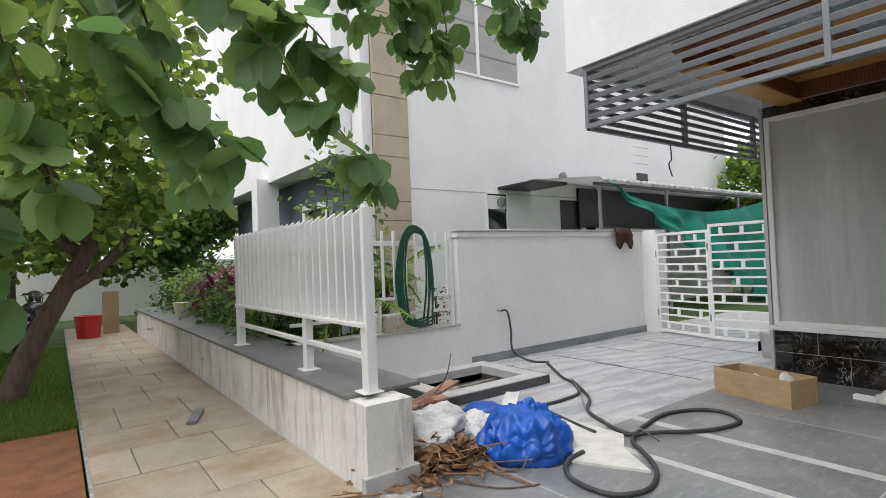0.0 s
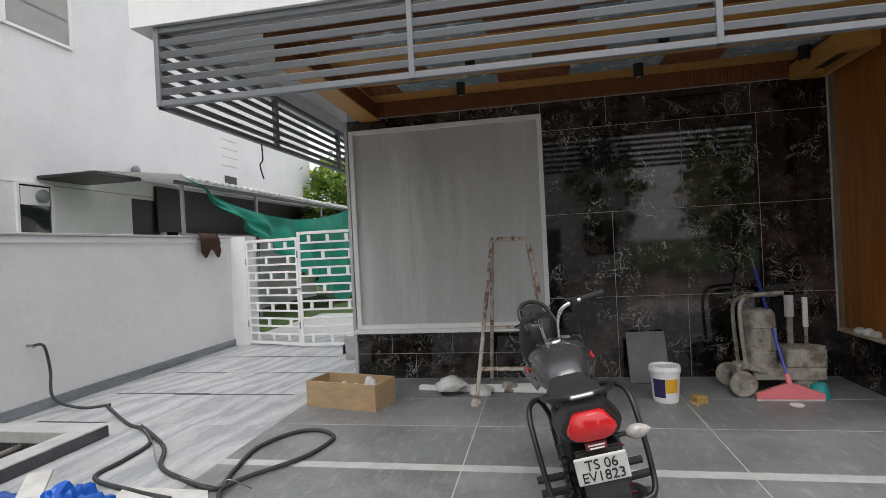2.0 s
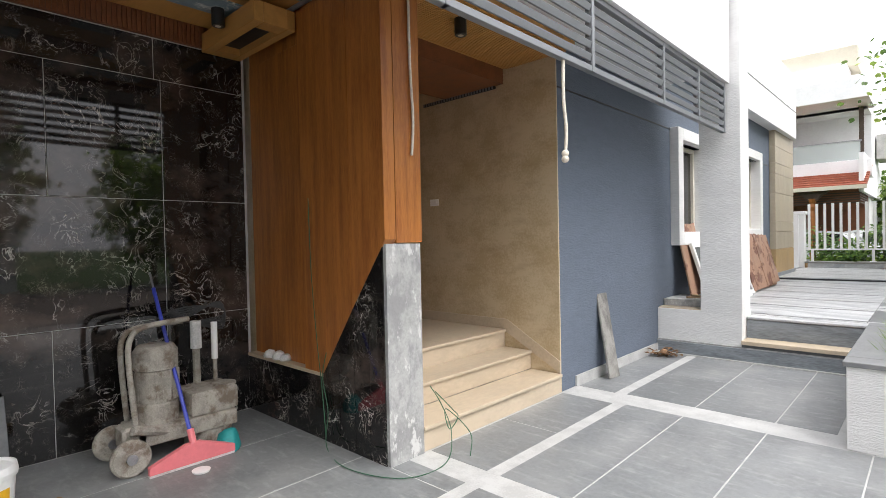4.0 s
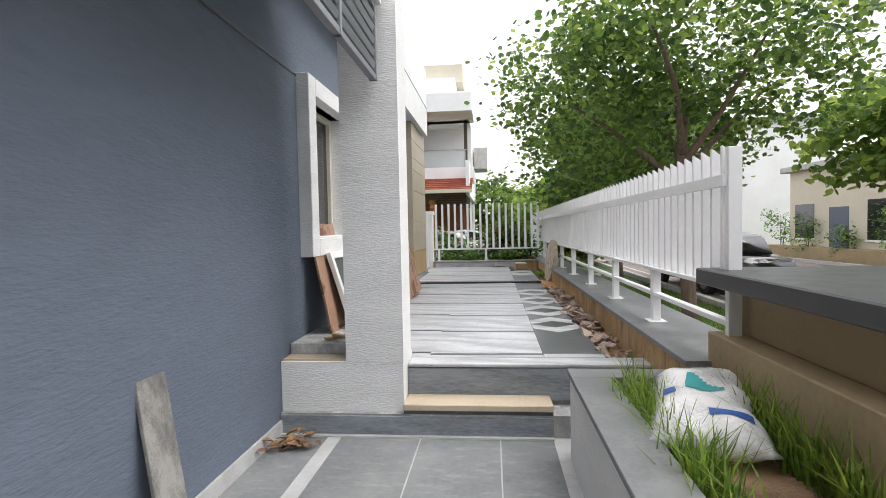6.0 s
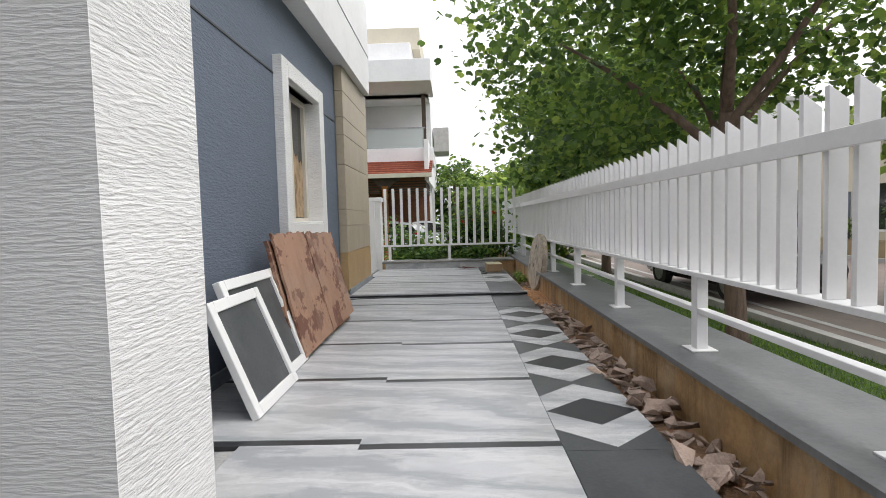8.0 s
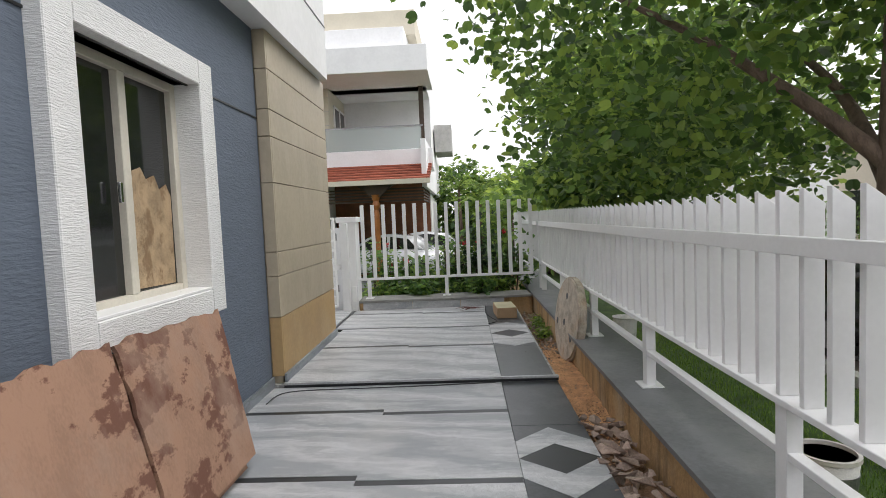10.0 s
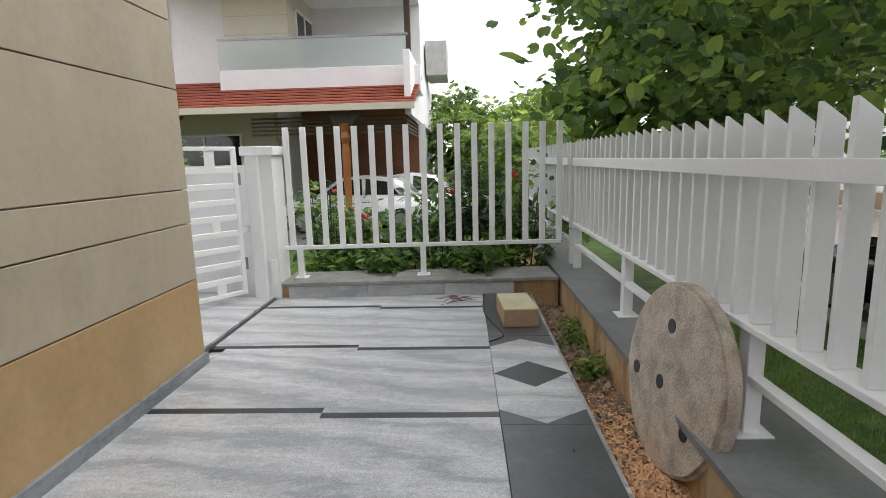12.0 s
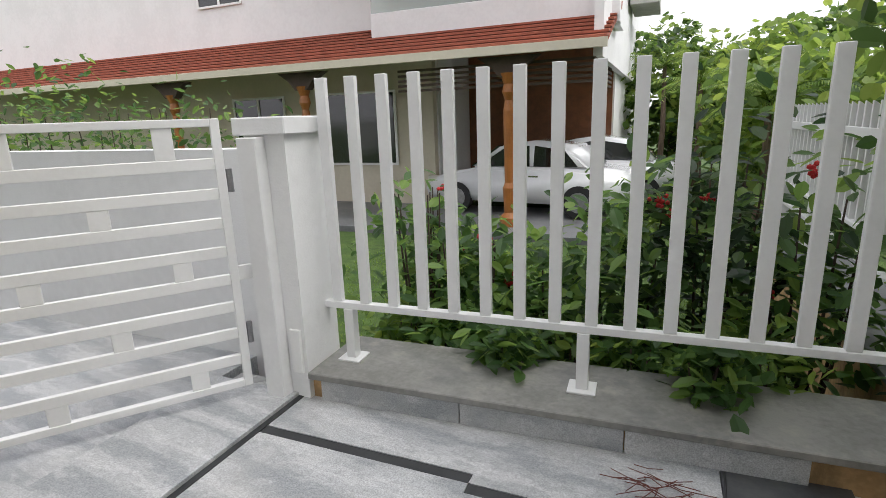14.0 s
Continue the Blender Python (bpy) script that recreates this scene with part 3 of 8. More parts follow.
# entrance recess: steps, landing, stucco walls
wall("wall_entry_core", (-9.2, 5.09, 0), (-5.41, 5.35, 3.5), BEIGE, label="masonry behind the stucco wall")
step_w = wall("wall_entry_side", (-9.2, 5.07, 0), (-5.116, 5.088, 3.5), BEIGE, label="beige stucco wall beside the entrance steps")
wall("wall_entry_back", (-9.4, 3.13, 0), (-9.2, 5.35, 3.5), BEIGE, label="beige stucco wall behind the landing")
wall("wall_entry_inner", (-9.2, 2.9, 0), (-7.13, 3.13, 3.5), BEIGE, label="beige stucco inner wall")
steps = thing("entrance_steps", "three beige marble entrance steps with bullnosed treads", "steps", kind="structure", at=(-5.1, 4.1, 0))
for k, (x, z) in enumerate(((0, 0.19), (-0.35, 0.38), (-0.68, 0.57))):
    end = -0.36 if k < 2 else -4.1
    part("riser", box((x - 0.03, -0.96, z - 0.19), (x - 0.012, 0.965, z - 0.03), 0.002), BEIGE_STONE, steps)
    part("tread", box((x + end if k < 2 else -4.1, -0.96, z - 0.03), (x + 0.012, 0.965, z), 0.008, segs=2), BEIGE_STONE, steps)
part("step_core", prism([(-4.1, 0), (-0.035, 0), (-0.035, 0.155), (-0.385, 0.155), (-0.385, 0.345), (-0.715, 0.345), (-0.715, 0.535), (-4.1, 0.535)], -0.955, 0.96, "y"), CEMENT, steps)
part("skirting", prism([(-4.05, 0.572), (-0.68, 0.572), (-0.68, 0.55), (-0.01, 0.19), (-0.01, 0.31), (-0.66, 0.68), (-4.05, 0.68)], 0.955, 0.968, "y"), BEIGE_STONE, steps)

# blue wall with two windows, grooves, skirting
W1, W2 = (8.30, 9.45, 1.57, 2.90), (11.79, 13.0, 1.62, 3.05)
blue = wall("wall_blue", (-5.40, 5.09, 0), (-5.12, 14.2, 4.2), BLUE, holes=(W1, W2), label="blue-grey textured outer wall")
wall("skirting", (-5.115, 5.36, 0.0), (-5.095, 7.55, 0.11), STRIP, label="pale stone skirting", category="skirting")
wall("skirting_deck", (-5.115, 8.9, 0.51), (-5.095, 14.2, 0.61), RISER, label="grey stone skirting", category="skirting")
for z, y0, y1 in ((3.04, 5.1, 14.2),):
    wall("groove_line", (-5.125, y0, z), (-5.113, y1, z + 0.014), BLACK_PLASTIC, label="dark groove line in the wall", category="trim")


def deep_window(name, y0, y1, z0, z1, x, label, d=0.12):
    """A window with a thick plaster surround standing proud, a two-light frame and glass."""
    w = thing(name, label, "window", kind="structure", at=(x, y0, z0))
    a, b = y1 - y0, z1 - z0
    s = 0.17
    for lo, hi in (((-0.20, -s, -s), (d, 0.02, b + s)), ((-0.20, a - 0.02, -s), (d, a + s, b + s)),
                   ((-0.20, 0.02, -s), (d, a - 0.02, 0.0)), ((-0.20, 0.02, b), (d, a - 0.02, b + s))):
        part("surround", box(lo, hi, 0.006), WHITE_ROUGH, w)
    frame_bars(w, 0.02, a - 0.02, 0.0, b, -0.17, -0.09, 0.06, CREAM_UPVC)
    part("mullion", box((-0.17, a / 2 - 0.035, 0.06), (-0.085, a / 2 + 0.035, b - 0.06), 0.004), CREAM_UPVC, w)
    for u0, u1 in ((0.08, a / 2 - 0.035), (a / 2 + 0.035, a - 0.08)):
        part("pane", box((-0.14, u0, 0.06), (-0.132, u1, b - 0.06)), GLASS_DARK, w)
    part("window_handle", box((-0.09, a / 2 - 0.10, b * 0.42), (-0.07, a / 2 - 0.075, b * 0.42 + 0.12), 0.004), CHROME, w)
    part("window_sill", box((-0.09, 0.02, 0.001), (d - 0.01, a - 0.02, 0.02), 0.004), UPVC, w)
    return w


deep_window("window_2", *W1[:2], *W1[2:], -5.12, "white framed casement window in a thick white surround")
w2 = deep_window("window_3", *W2[:2], *W2[2:], -5.12, "white window in a thick surround with torn brown paper", 0.09)
part("torn_paper", prism([(0.66, 0.08), (1.10, 0.07), (1.11, 0.66), (1.06, 0.74), (0.98, 0.70), (0.93, 0.79), (0.84, 0.76), (0.79, 0.83), (0.70, 0.80), (0.66, 0.86)], -0.131, -0.125, "x"), KRAFT, w2, "torn brown packing paper")

# sandstone clad bay
bay = wall("wall_sandstone", (-6.0, 14.24, 0.4), (-5.03, 16.2, 4.2), SAND, label="sandstone clad bay of the house")
zs = (0.61, 1.18, 1.57, 1.80, 2.45, 2.88, 3.13, 3.5, 3.86)
for z0, z1 in zip(zs, zs[1:]):
    part("stone_panel", box((-5.028, 14.23, z0 + 0.004), (-5.0, 16.215, z1 - 0.004), 0.003), SAND_OCHRE if z1 < 1.3 else SAND, bay)
    part("stone_panel", box((-5.115, 14.205, z0 + 0.004), (-5.003, 14.235, z1 - 0.004), 0.003), SAND_OCHRE if z1 < 1.3 else SAND, bay)
wall("skirting_bay", (-5.0, 14.2, 0.51), (-4.975, 16.22, 0.64), RISER, label="blue-grey stone skirting", category="skirting")

# white box and pillar at the head of the steps
wall("plinth_white", (-5.115, 7.60, 0.165), (-4.105, 8.05, 0.575), WHITE_ROUGH, label="low white plastered plinth beside the steps", category="plinth")
wall("plinth_top", (-5.11, 7.62, 0.575), (-4.58, 8.5, 0.59), BEIGE_STONE, label="beige stone plinth top", category="plinth")
wall("plinth_back", (-5.11, 7.8, 0.59), (-4.58, 8.5, 0.68), CEMENT, label="bare cement ledge", category="plinth")
wall("pillar_white", (-4.57, 7.595, 0.576), (-4.10, 7.98, 6.5), WHITE_ROUGH, label="tall white textured pillar beside the steps", category="pillar")

# roof slab, upper storey, overhang
slab = wall("ceiling", (-12.0, -3.22, 3.52), (-4.22, 7.6, 3.9), WHITE, label="white underside of the slab over the carport", category="ceiling")
wall("slab_edge", (-4.40, -3.25, 3.37), (-4.20, 7.55, 4.6), WHITE, label="white slab edge above the steel grille", category="wall")
wall("slab_edge_side", (-12.0, -3.25, 3.37), (-4.40, -3.05, 4.6), WHITE, label="white slab edge above the side passage", category="wall")
wall("ceiling_front", (-4.42, -3.05, 3.36), (-4.40, 7.5, 3.52), WHITE, label="white soffit edge", category="ceiling")
wall("wall_upper", (-12, -3.0, 4.6), (-5.2, 16.02, 9.5), WHITE, label="white upper storey of the house")
wall("overhang", (-6.0, 7.99, 3.86), (-4.90, 16.06, 5.4), WHITE, label="white overhanging upper floor", category="wall")
wall("overhang_groove", (-4.91, 8.0, 4.5), (-4.894, 16.06, 4.515), BLACK_PLASTIC, label="groove line in the overhang", category="trim")

# deck: beds under the tiles, steps up to it
deck = wall("floor_deck", (-5.7, 7.83, -0.1), (-2.43, 14.19, 0.485), CEMENT, label="raised deck of wavy grey granite slabs", category="floor")
deck2 = wall("floor_deck_upper", (-5.7, 14.19, -0.1), (-2.43, 18.11, 0.535), CEMENT, label="upper deck of wavy grey granite slabs", category="floor")
st = thing("deck_steps", "grey stone steps with a beige tread up to the deck", "steps", kind="structure", at=(-4.0, 7.6, 0))
part("riser", box((-1.11, -0.06, 0.0), (1.07, -0.045, 0.155), 0.002), RISER, st)
part("step_core", box((-1.11, -0.045, -0.1), (1.90, 0.22, 0.17)), CEMENT, st)
part("tread", box((-0.10, -0.07, 0.205), (1.07, 0.20, 0.255), 0.006), BEIGE_STONE, st)
part("tread_bed", box((-0.10, -0.045, 0.17), (1.07, 0.20, 0.205)), DARK_STONE, st)
part("riser", box((-0.10, 0.20, 0.21), (1.88, 0.222, 0.475), 0.002), RISER, st)
part("nosing", box((-0.10, 0.185, 0.485), (1.88, 0.42, 0.512), 0.005), DECK, st)
wall("step_strip", (-5.11, 7.50, -0.01), (-2.93, 7.54, 0.008), STRIP, label="pale stone strip at the foot of the steps", category="floor")

# ---- carport ceiling: gold frame, ribbed and carved panels, lamps ----
ceil = wall("ceiling_timber", (-7.1, -2.25, 3.46), (-4.9, 2.79, 3.515), WOOD_GOLD, label="light teak ceiling with ribbed and carved panels", category="ceiling")
wall("fascia_back", (-7.098, -2.25, 3.275), (-7.07, 2.79, 3.46), WOOD_RIB, label="ribbed dark teak cornice", category="ceiling")
bm = bmesh.new()
for k in range(144):
    y = -2.24 + k * 0.035
    put_box(bm, (-7.07, y, 3.28), (-7.055, y + 0.018, 3.455))
tagged(part("cornice_ribs", bm, WOOD_RIB), "ribbed dark teak cornice slats", "ceiling", kind="structure")
bm_r, bm_c = bmesh.new(), bmesh.new()
for x0, x1, ys in ((-6.72, -6.42, (-2.2, -1.80, -0.68, 0.09, 1.03, 1.62, 2.55, 2.78)), (-6.02, -5.72, (-2.2, -1.35, -0.3, 0.40, 1.35, 1.95, 2.78)),
                   (-5.32, -5.02, (-2.2, -1.8, -0.68, 0.09, 1.03, 1.62, 2.55, 2.78))):
    for k, (a, b) in enumerate(zip(ys, ys[1:])):
        rib = (k % 2 == 0)
        if rib:
            n = 8
            for j in range(n):
                u = x0 + (x1 - x0) * j / n
                put_box(bm_r, (u, a, 3.445), (u + (x1 - x0) / n * 0.7, b, 3.462))
        else:
            put_box(bm_c, (x0, a, 3.448), (x1, b, 3.462))
tagged(part("ceiling_ribs", bm_r, WOOD_RIB), "dark ribbed teak ceiling panels", "ceiling", kind="structure")
tagged(part("ceiling_screens", bm_c, PATTERN), "carved blue and white ceiling panels", "ceiling", kind="structure")
# end beams of the ceiling
for y0, y1 in ((-2.45, -2.25),):
    b = wall("ceiling_beam", (-7.1, y0, 3.27), (-4.9, y1, 3.52), WOOD_RIB, label="dark teak ceiling beam with a gold edge", category="ceiling")
    part("gold_edge", box((-7.1, y0 - 0.02, 3.245), (-4.9, y1 + 0.03, 3.268), 0.004), WOOD_GOLD, b)
wall("ceiling_front_rail", (-4.9, -2.45, 3.40), (-4.72, 2.79, 3.515), WOOD_RIB, label="dark teak front ceiling rail", category="ceiling")
bx = thing("ceiling_vent", "gold framed air vent box under the ceiling", "vent", kind="structure", at=(-6.6, 2.62, 3.24))
for lo, hi in (((-0.48, -0.18, 0), (0.48, -0.10, 0.16)), ((-0.48, 0.10, 0), (0.48, 0.17, 0.16)), ((-0.48, -0.10, 0), (-0.34, 0.10, 0.16)), ((0.34, -0.10, 0), (0.48, 0.10, 0.16))):
    part("vent_frame", box(lo, hi, 0.004), WOOD_GOLD, bx)
part("vent_grille", box((-0.34, -0.10, 0.06), (0.34, 0.10, 0.08)), BLACK_PLASTIC, bx)
# entrance recess ceiling
ec = wall("ceiling_entry", (-9.2, 3.15, 3.36), (-4.9, 5.07, 3.515), WOOD_GOLD, label="light teak entrance ceiling", category="ceiling")
wall("ceiling_entry_beam", (-6.6, 3.16, 3.20), (-5.75, 5.06, 3.36), WOOD_RIB, label="dark ribbed drop panel over the landing", category="ceiling")
bm = bmesh.new()
for k in range(30):
    put_box(bm, (-5.70 + k * 0.024, 3.16, 3.345), (-5.688 + k * 0.024, 5.06, 3.362))
tagged(part("entry_ribs", bm, WOOD_GOLD), "light ribbed teak ceiling strip", "ceiling", kind="structure")
vent = thing("slot_vent", "black slotted air vent high on the stucco wall", "vent", at=(-6.4, 5.065, 3.17))
part("slot", box((-0.55, -0.02, 0), (0.55, 0.0, 0.035), 0.003), BLACK_PLASTIC, vent)
for k in range(26):
    part("vent_fin", box((-0.54 + k * 0.042, -0.028, 0.002), (-0.522 + k * 0.042, -0.02, 0.033)), GREY_METAL, vent)


def can_lamp(x, y, z):
    t = thing("ceiling_lamp", "small black cylinder ceiling lamp", "lamp", "ceiling lamps", (x, y, z))
    part("housing", lathe([(0.045, -0.15), (0.05, -0.145), (0.05, 0.0), (0.0, 0.0)], 18), BLACK_PLASTIC, t)
    part("lens", lathe([(0.0, -0.146), (0.036, -0.149), (0.0, -0.152)], 14), LENS_WHITE, t)
    return t


lamp = can_lamp(-6.60, -1.10, 3.46)
for x, y, z in ((-6.60, 0.80, 3.46), (-6.60, 2.38, 3.46), (-5.2, 3.75, 3.36), (-5.9, -2.62, 3.52), (-5.88, -0.9, 3.46), (-5.88, 0.9, 3.46)):
    copy_thing(lamp, pose(x, y, z))
can_lamp(-5.02, 11.52, 3.86)
sw = thing("switch_plate", "white switch plate on the stucco wall", "switch", at=(-6.81, 5.068, 2.0))
part("plate", box((-0.07, -0.012, -0.04), (0.07, 0.0, 0.04), 0.004), UPVC, sw)
part("rocker", box((-0.05, -0.018, -0.022), (0.0, -0.012, 0.022), 0.002), UPVC, sw)
part("rocker", box((0.005, -0.018, -0.022), (0.05, -0.012, 0.022), 0.002), UPVC, sw)

# ---- steel grille under the slab edge ----
def grille(length, posts, label):
    g = thing("steel_grille", label, "grille")
    part("rail", box((0, -0.025, 0.0), (length, 0.025, 0.045), 0.003), GREY_METAL, g)
    part("rail", box((0, -0.025, 0.545), (length, 0.025, 0.59), 0.003), GREY_METAL, g)
    for k in range(5):
        z = 0.085 + k * 0.092
        part("slat", box((0, -0.012, z), (length, 0.012, z + 0.05), 0.003, Matrix.Translation((0, 0, z)) @ Matrix.Rotation(radians(18), 4, "X") @ Matrix.Translation((0, 0, -z))), GREY_METAL, g)
    for u in posts:
        part("post", box((u, -0.03, 0.0), (u + 0.04, 0.03, 0.59), 0.003), GREY_METAL, g)
    return g


g1 = grille(10.58, (0.0, 1.95, 3.9, 5.6, 7.2, 8.6, 9.6, 10.54), "long grey steel slat grille hung under the slab")
g1.matrix_basis = pose(-4.262, -3.08, 2.775, 0, 0, 90)
g2 = grille(6.9, (1.5, 3.3, 5.1, 6.86), "grey steel slat grille along the side passage")
g2.matrix_basis = pose(-11.2, -3.09, 2.775)


def rope(name, pts, r, mat, label, knots=()):
    t = thing(name, label, "rope", at=pts[0])
    o = Vector(pts[0])
    part("strand", tube([p - o for p in smooth_run(pts, 6)], r, 7), mat, t, smooth=True)
    for k in knots:
        bm = bmesh.new()
        bmesh.ops.create_icosphere(bm, subdivisions=2, radius=r * 2.2, matrix=Matrix.Translation(Vector(k) - o))
        part("knot", bm, mat, t, smooth=True)
    return t


rope("hanging_rope", [(-4.26, 3.74, 2.79), (-4.255, 3.73, 2.5), (-4.25, 3.75, 2.3), (-4.255, 3.74, 2.12)], 0.012, ROPE, "white twisted rope hanging from the steel grille", [(-4.255, 3.74, 2.13), (-4.25, 3.73, 2.09)])
rope("hanging_rope", [(-5.075, 3.05, 3.3), (-5.072, 3.05, 2.8), (-5.072, 3.07, 2.4), (-5.072, 3.05, 2.15)], 0.010, ROPE, "pale rope hanging down the teak pillar")
rope("hanging_string", [(-5.75, -3.09, 2.78), (-5.76, -3.09, 2.62), (-5.72, -3.1, 2.55), (-5.78, -3.1, 2.42)], 0.008, CABLE, "dark string tied to the steel grille")

# ---- boundary wall, low wall with railing, gates ----
bw = wall("wall_boundary", (-10.0, -6.15, 0), (-4.86, -5.95, 1.98), WHITE, label="white rendered boundary wall", category="wall")
part("coping", box((-10.05, -6.19, 1.98), (-4.82, -5.91, 2.015), 0.006), KERB, bw)
part("cap_band", box((-10.02, -6.17, 1.90), (-4.84, -5.93, 1.979), 0.004), WHITE, bw)
part("skirting", box((-10.0, -5.949, 0.0), (-5.05, -5.92, 0.12), 0.003), RISER, bw)
wall("wall_boundary_low", (-4.86, -6.15, 0), (-2.2, -5.95, 0.60), WHITE, label="low white boundary wall", category="wall")
wall("wall_boundary_sill", (-4.86, -6.18, 0.60), (-2.3, -5.93, 0.635), KERB, label="stone sill of the low wall", category="wall")
wall("wall_ledge", (-3.3, -5.95, 0.0), (-2.2, -5.6, 0.12), COPING, label="grey stone kerb by the boundary wall", category="kerb")

rail = thing("railing", "white metal railing on the low boundary wall", "railing", at=(-4.8, -6.05, 0.635))
for z, h in ((0.20, 0.04), (0.42, 0.04), (1.16, 0.07)):
    part("rail", box((0, -0.015, z), (2.45, 0.015, z + h), 0.003), WHITE_METAL, rail)
bar = box((0, -0.012, 0.42), (0.035, 0.02, 1.36), 0.003)
bar_me = mesh_of("bar", bar, WHITE_METAL)
for k in range(13):
    o = new("bar", bar_me)
    o.parent, o.location = rail, (0.06 + 0.18 * k, 0.014, 0)
part("post", box((-0.03, -0.02, 0), (0.03, 0.02, 1.36), 0.003), WHITE_METAL, rail)
part("post", box((1.2, -0.02, 0), (1.24, 0.02, 0.42), 0.003), WHITE_METAL, rail)

hose = thing("garden_hose", "coiled dark green garden hose hung over the railing", "hose", at=(-4.15, -6.0, 0.7))
for k in range(7):
    s = k * 0.05
    w = 0.21 + 0.025 * (k % 3)
    part("coil", tube(smooth_run([(-w + s * 0.4, 0.06 - s * 0.2, -0.02 + 0.05 * (k % 3)), (-w - 0.02 + s * 0.3, 0.05, 0.6), (-w * 0.7 + s * 0.2, 0.07, 1.12 + 0.02 * k), (0.02 + s * 0.3, 0.08, 1.27 + 0.015 * k),
                                  (w * 0.8 + s * 0.2, 0.07, 1.14 + 0.01 * k), (w + s * 0.4, 0.05, 0.6), (w * 0.7 + s * 0.3, 0.06, 0.06 + 0.03 * (k % 2)), (0.0 + s * 0.3, 0.06, -0.04 + 0.02 * k)], 5), 0.014, 7, True), HOSE, hose, smooth=True)
blk = thing("concrete_block", "rough brown concrete block on the low wall", "block", at=(-3.75, -6.03, 0.635))
bm = box((-0.13, -0.09, 0), (0.13, 0.09, 0.22), 0.012, segs=2)
for v in bm.verts:
    v.co += Vector((noise.noise(v.co * 9), noise.noise(v.co * 9 + Vector((5, 0, 0))), 0)) * 0.012
part("block", bm, GRANITE, blk)

cloth = thing("sackcloth", "brown sackcloth thrown over the boundary wall", "cloth", at=(-8.85, -5.95, 2.035))
bm = bmesh.new()
gv = [[bm.verts.new((-0.26 + 0.52 * i / 10 + 0.03 * noise.noise(Vector((i, j, 1.5))), (0.035 + 0.03 * noise.noise(Vector((i * 0.5, j * 0.5, 4))) + 0.06) if j > 3 else 0.09 - 0.09 * (4 - j) * 0.55,
                     -0.06 * (j - 3) * (1.1 + 0.25 * math.sin(i)) if j > 3 else 0.02)) for j in range(9)] for i in range(11)]
for i in range(10):
    for j in range(8):
        bm.faces.new((gv[i][j], gv[i + 1][j], gv[i + 1][j + 1], gv[i][j + 1]))
bmesh.ops.solidify(bm, geom=bm.faces[:], thickness=0.012)
part("fold", bm, CLOTH_BROWN, cloth, smooth=True)

tap = thing("tap_pipe", "black hose on a small wall tap", "pipe", at=(-5.60, -5.95, 0.76))
part("tap", tube([(0, 0.0, 0), (0, 0.08, 0), (0, 0.10, -0.02)], 0.014), STEEL, tap)
part("hose", tube(smooth_run([(0, 0.09, 0.0), (-0.06, 0.16, -0.02), (-0.12, 0.16, -0.3), (-0.06, 0.25, -0.6), (-0.16, 0.5, -0.735), (-0.3, 0.75, -0.74)], 6), 0.016), CABLE, tap, smooth=True)


def slat_gate(name, width, height, label, rows, seed):
    """A gate leaf of flat bars with staggered short blocks between them."""
    rnd = random.Random(seed)
    g = thing(name, label, "gate")
    for u in (0, width - 0.045):
        part("stile", box((u, -0.02, 0.0), (u + 0.045, 0.02, height), 0.003), WHITE_METAL, g)
    part("rail", box((0.045, -0.018, 0.0), (width - 0.045, 0.018, 0.05), 0.003), WHITE_METAL, g)
    part("rail", box((0.045, -0.018, height - 0.05), (width - 0.045, 0.018, height), 0.003), WHITE_METAL, g)
    dz = (height - 0.10) / rows
    for k in range(1, rows):
        z = 0.05 + k * dz
        part("bar", box((0.045, -0.015, z - 0.016), (width - 0.045, 0.015, z + 0.016), 0.003), WHITE_METAL, g)
    for k in range(rows):
        if k % 2:
            continue
        n = 2 if k % 4 else 3
        for j in range(n):
            u = width * (j + 0.55 + 0.35 * (k % 4 > 0)) / (n + 0.4)
            if u < width - 0.12:
                part("block", box((u, -0.014, 0.05 + k * dz + 0.0165), (u + 0.055, 0.014, 0.05 + (k + 1) * dz - 0.0165)), WHITE_METAL, g)
    part("latch", box((width - 0.10, -0.03, height * 0.52), (width + 0.06, -0.02, height * 0.52 + 0.02), 0.002), STEEL, g)
    part("hinge", tube([(-0.01, -0.02, 0.3), (-0.01, -0.02, 0.42)], 0.014), STEEL, g)
    part("hinge", tube([(-0.01, -0.02, height - 0.45), (-0.01, -0.02, height - 0.33)], 0.014), STEEL, g)
    return g


ga = slat_gate("passage_gate", 1.22, 1.88, "white metal gate leaf with a brick-like bar pattern", 13, 1)
ga.matrix_basis = pose(-9.55, -5.62, 0.04, 0, 0, 74)
gb = slat_gate("passage_gate", 1.15, 1.98, "taller white metal gate leaf with a brick-like bar pattern", 13, 2)
gb.matrix_basis = pose(-9.22, -4.45, 0.03, 0, 0, 92)
wall("gate_post", (-9.9, -5.95, 0), (-9.55, -5.64, 2.0), WHITE, label="white rendered gate post", category="pillar")
wall("gate_post_far", (-9.5, -3.28, 0), (-9.25, -2.66, 1.95), WHITE, label="white rendered gate post by the house", category="pillar")
bk = thing("plastic_bucket", "dusty translucent bucket standing by the gate", "bucket", at=(-8.3, -3.15, 0))
part("shell", lathe([(0.0, 0.0), (0.13, 0.0), (0.16, 0.36), (0.17, 0.37), (0.15, 0.36), (0.12, 0.02), (0.0, 0.02)], 22), WHITE_BAG, bk, smooth=True)
part("label", box((-0.05, -0.16, 0.08), (0.09, -0.146, 0.22), 0.002), PURPLE, bk)

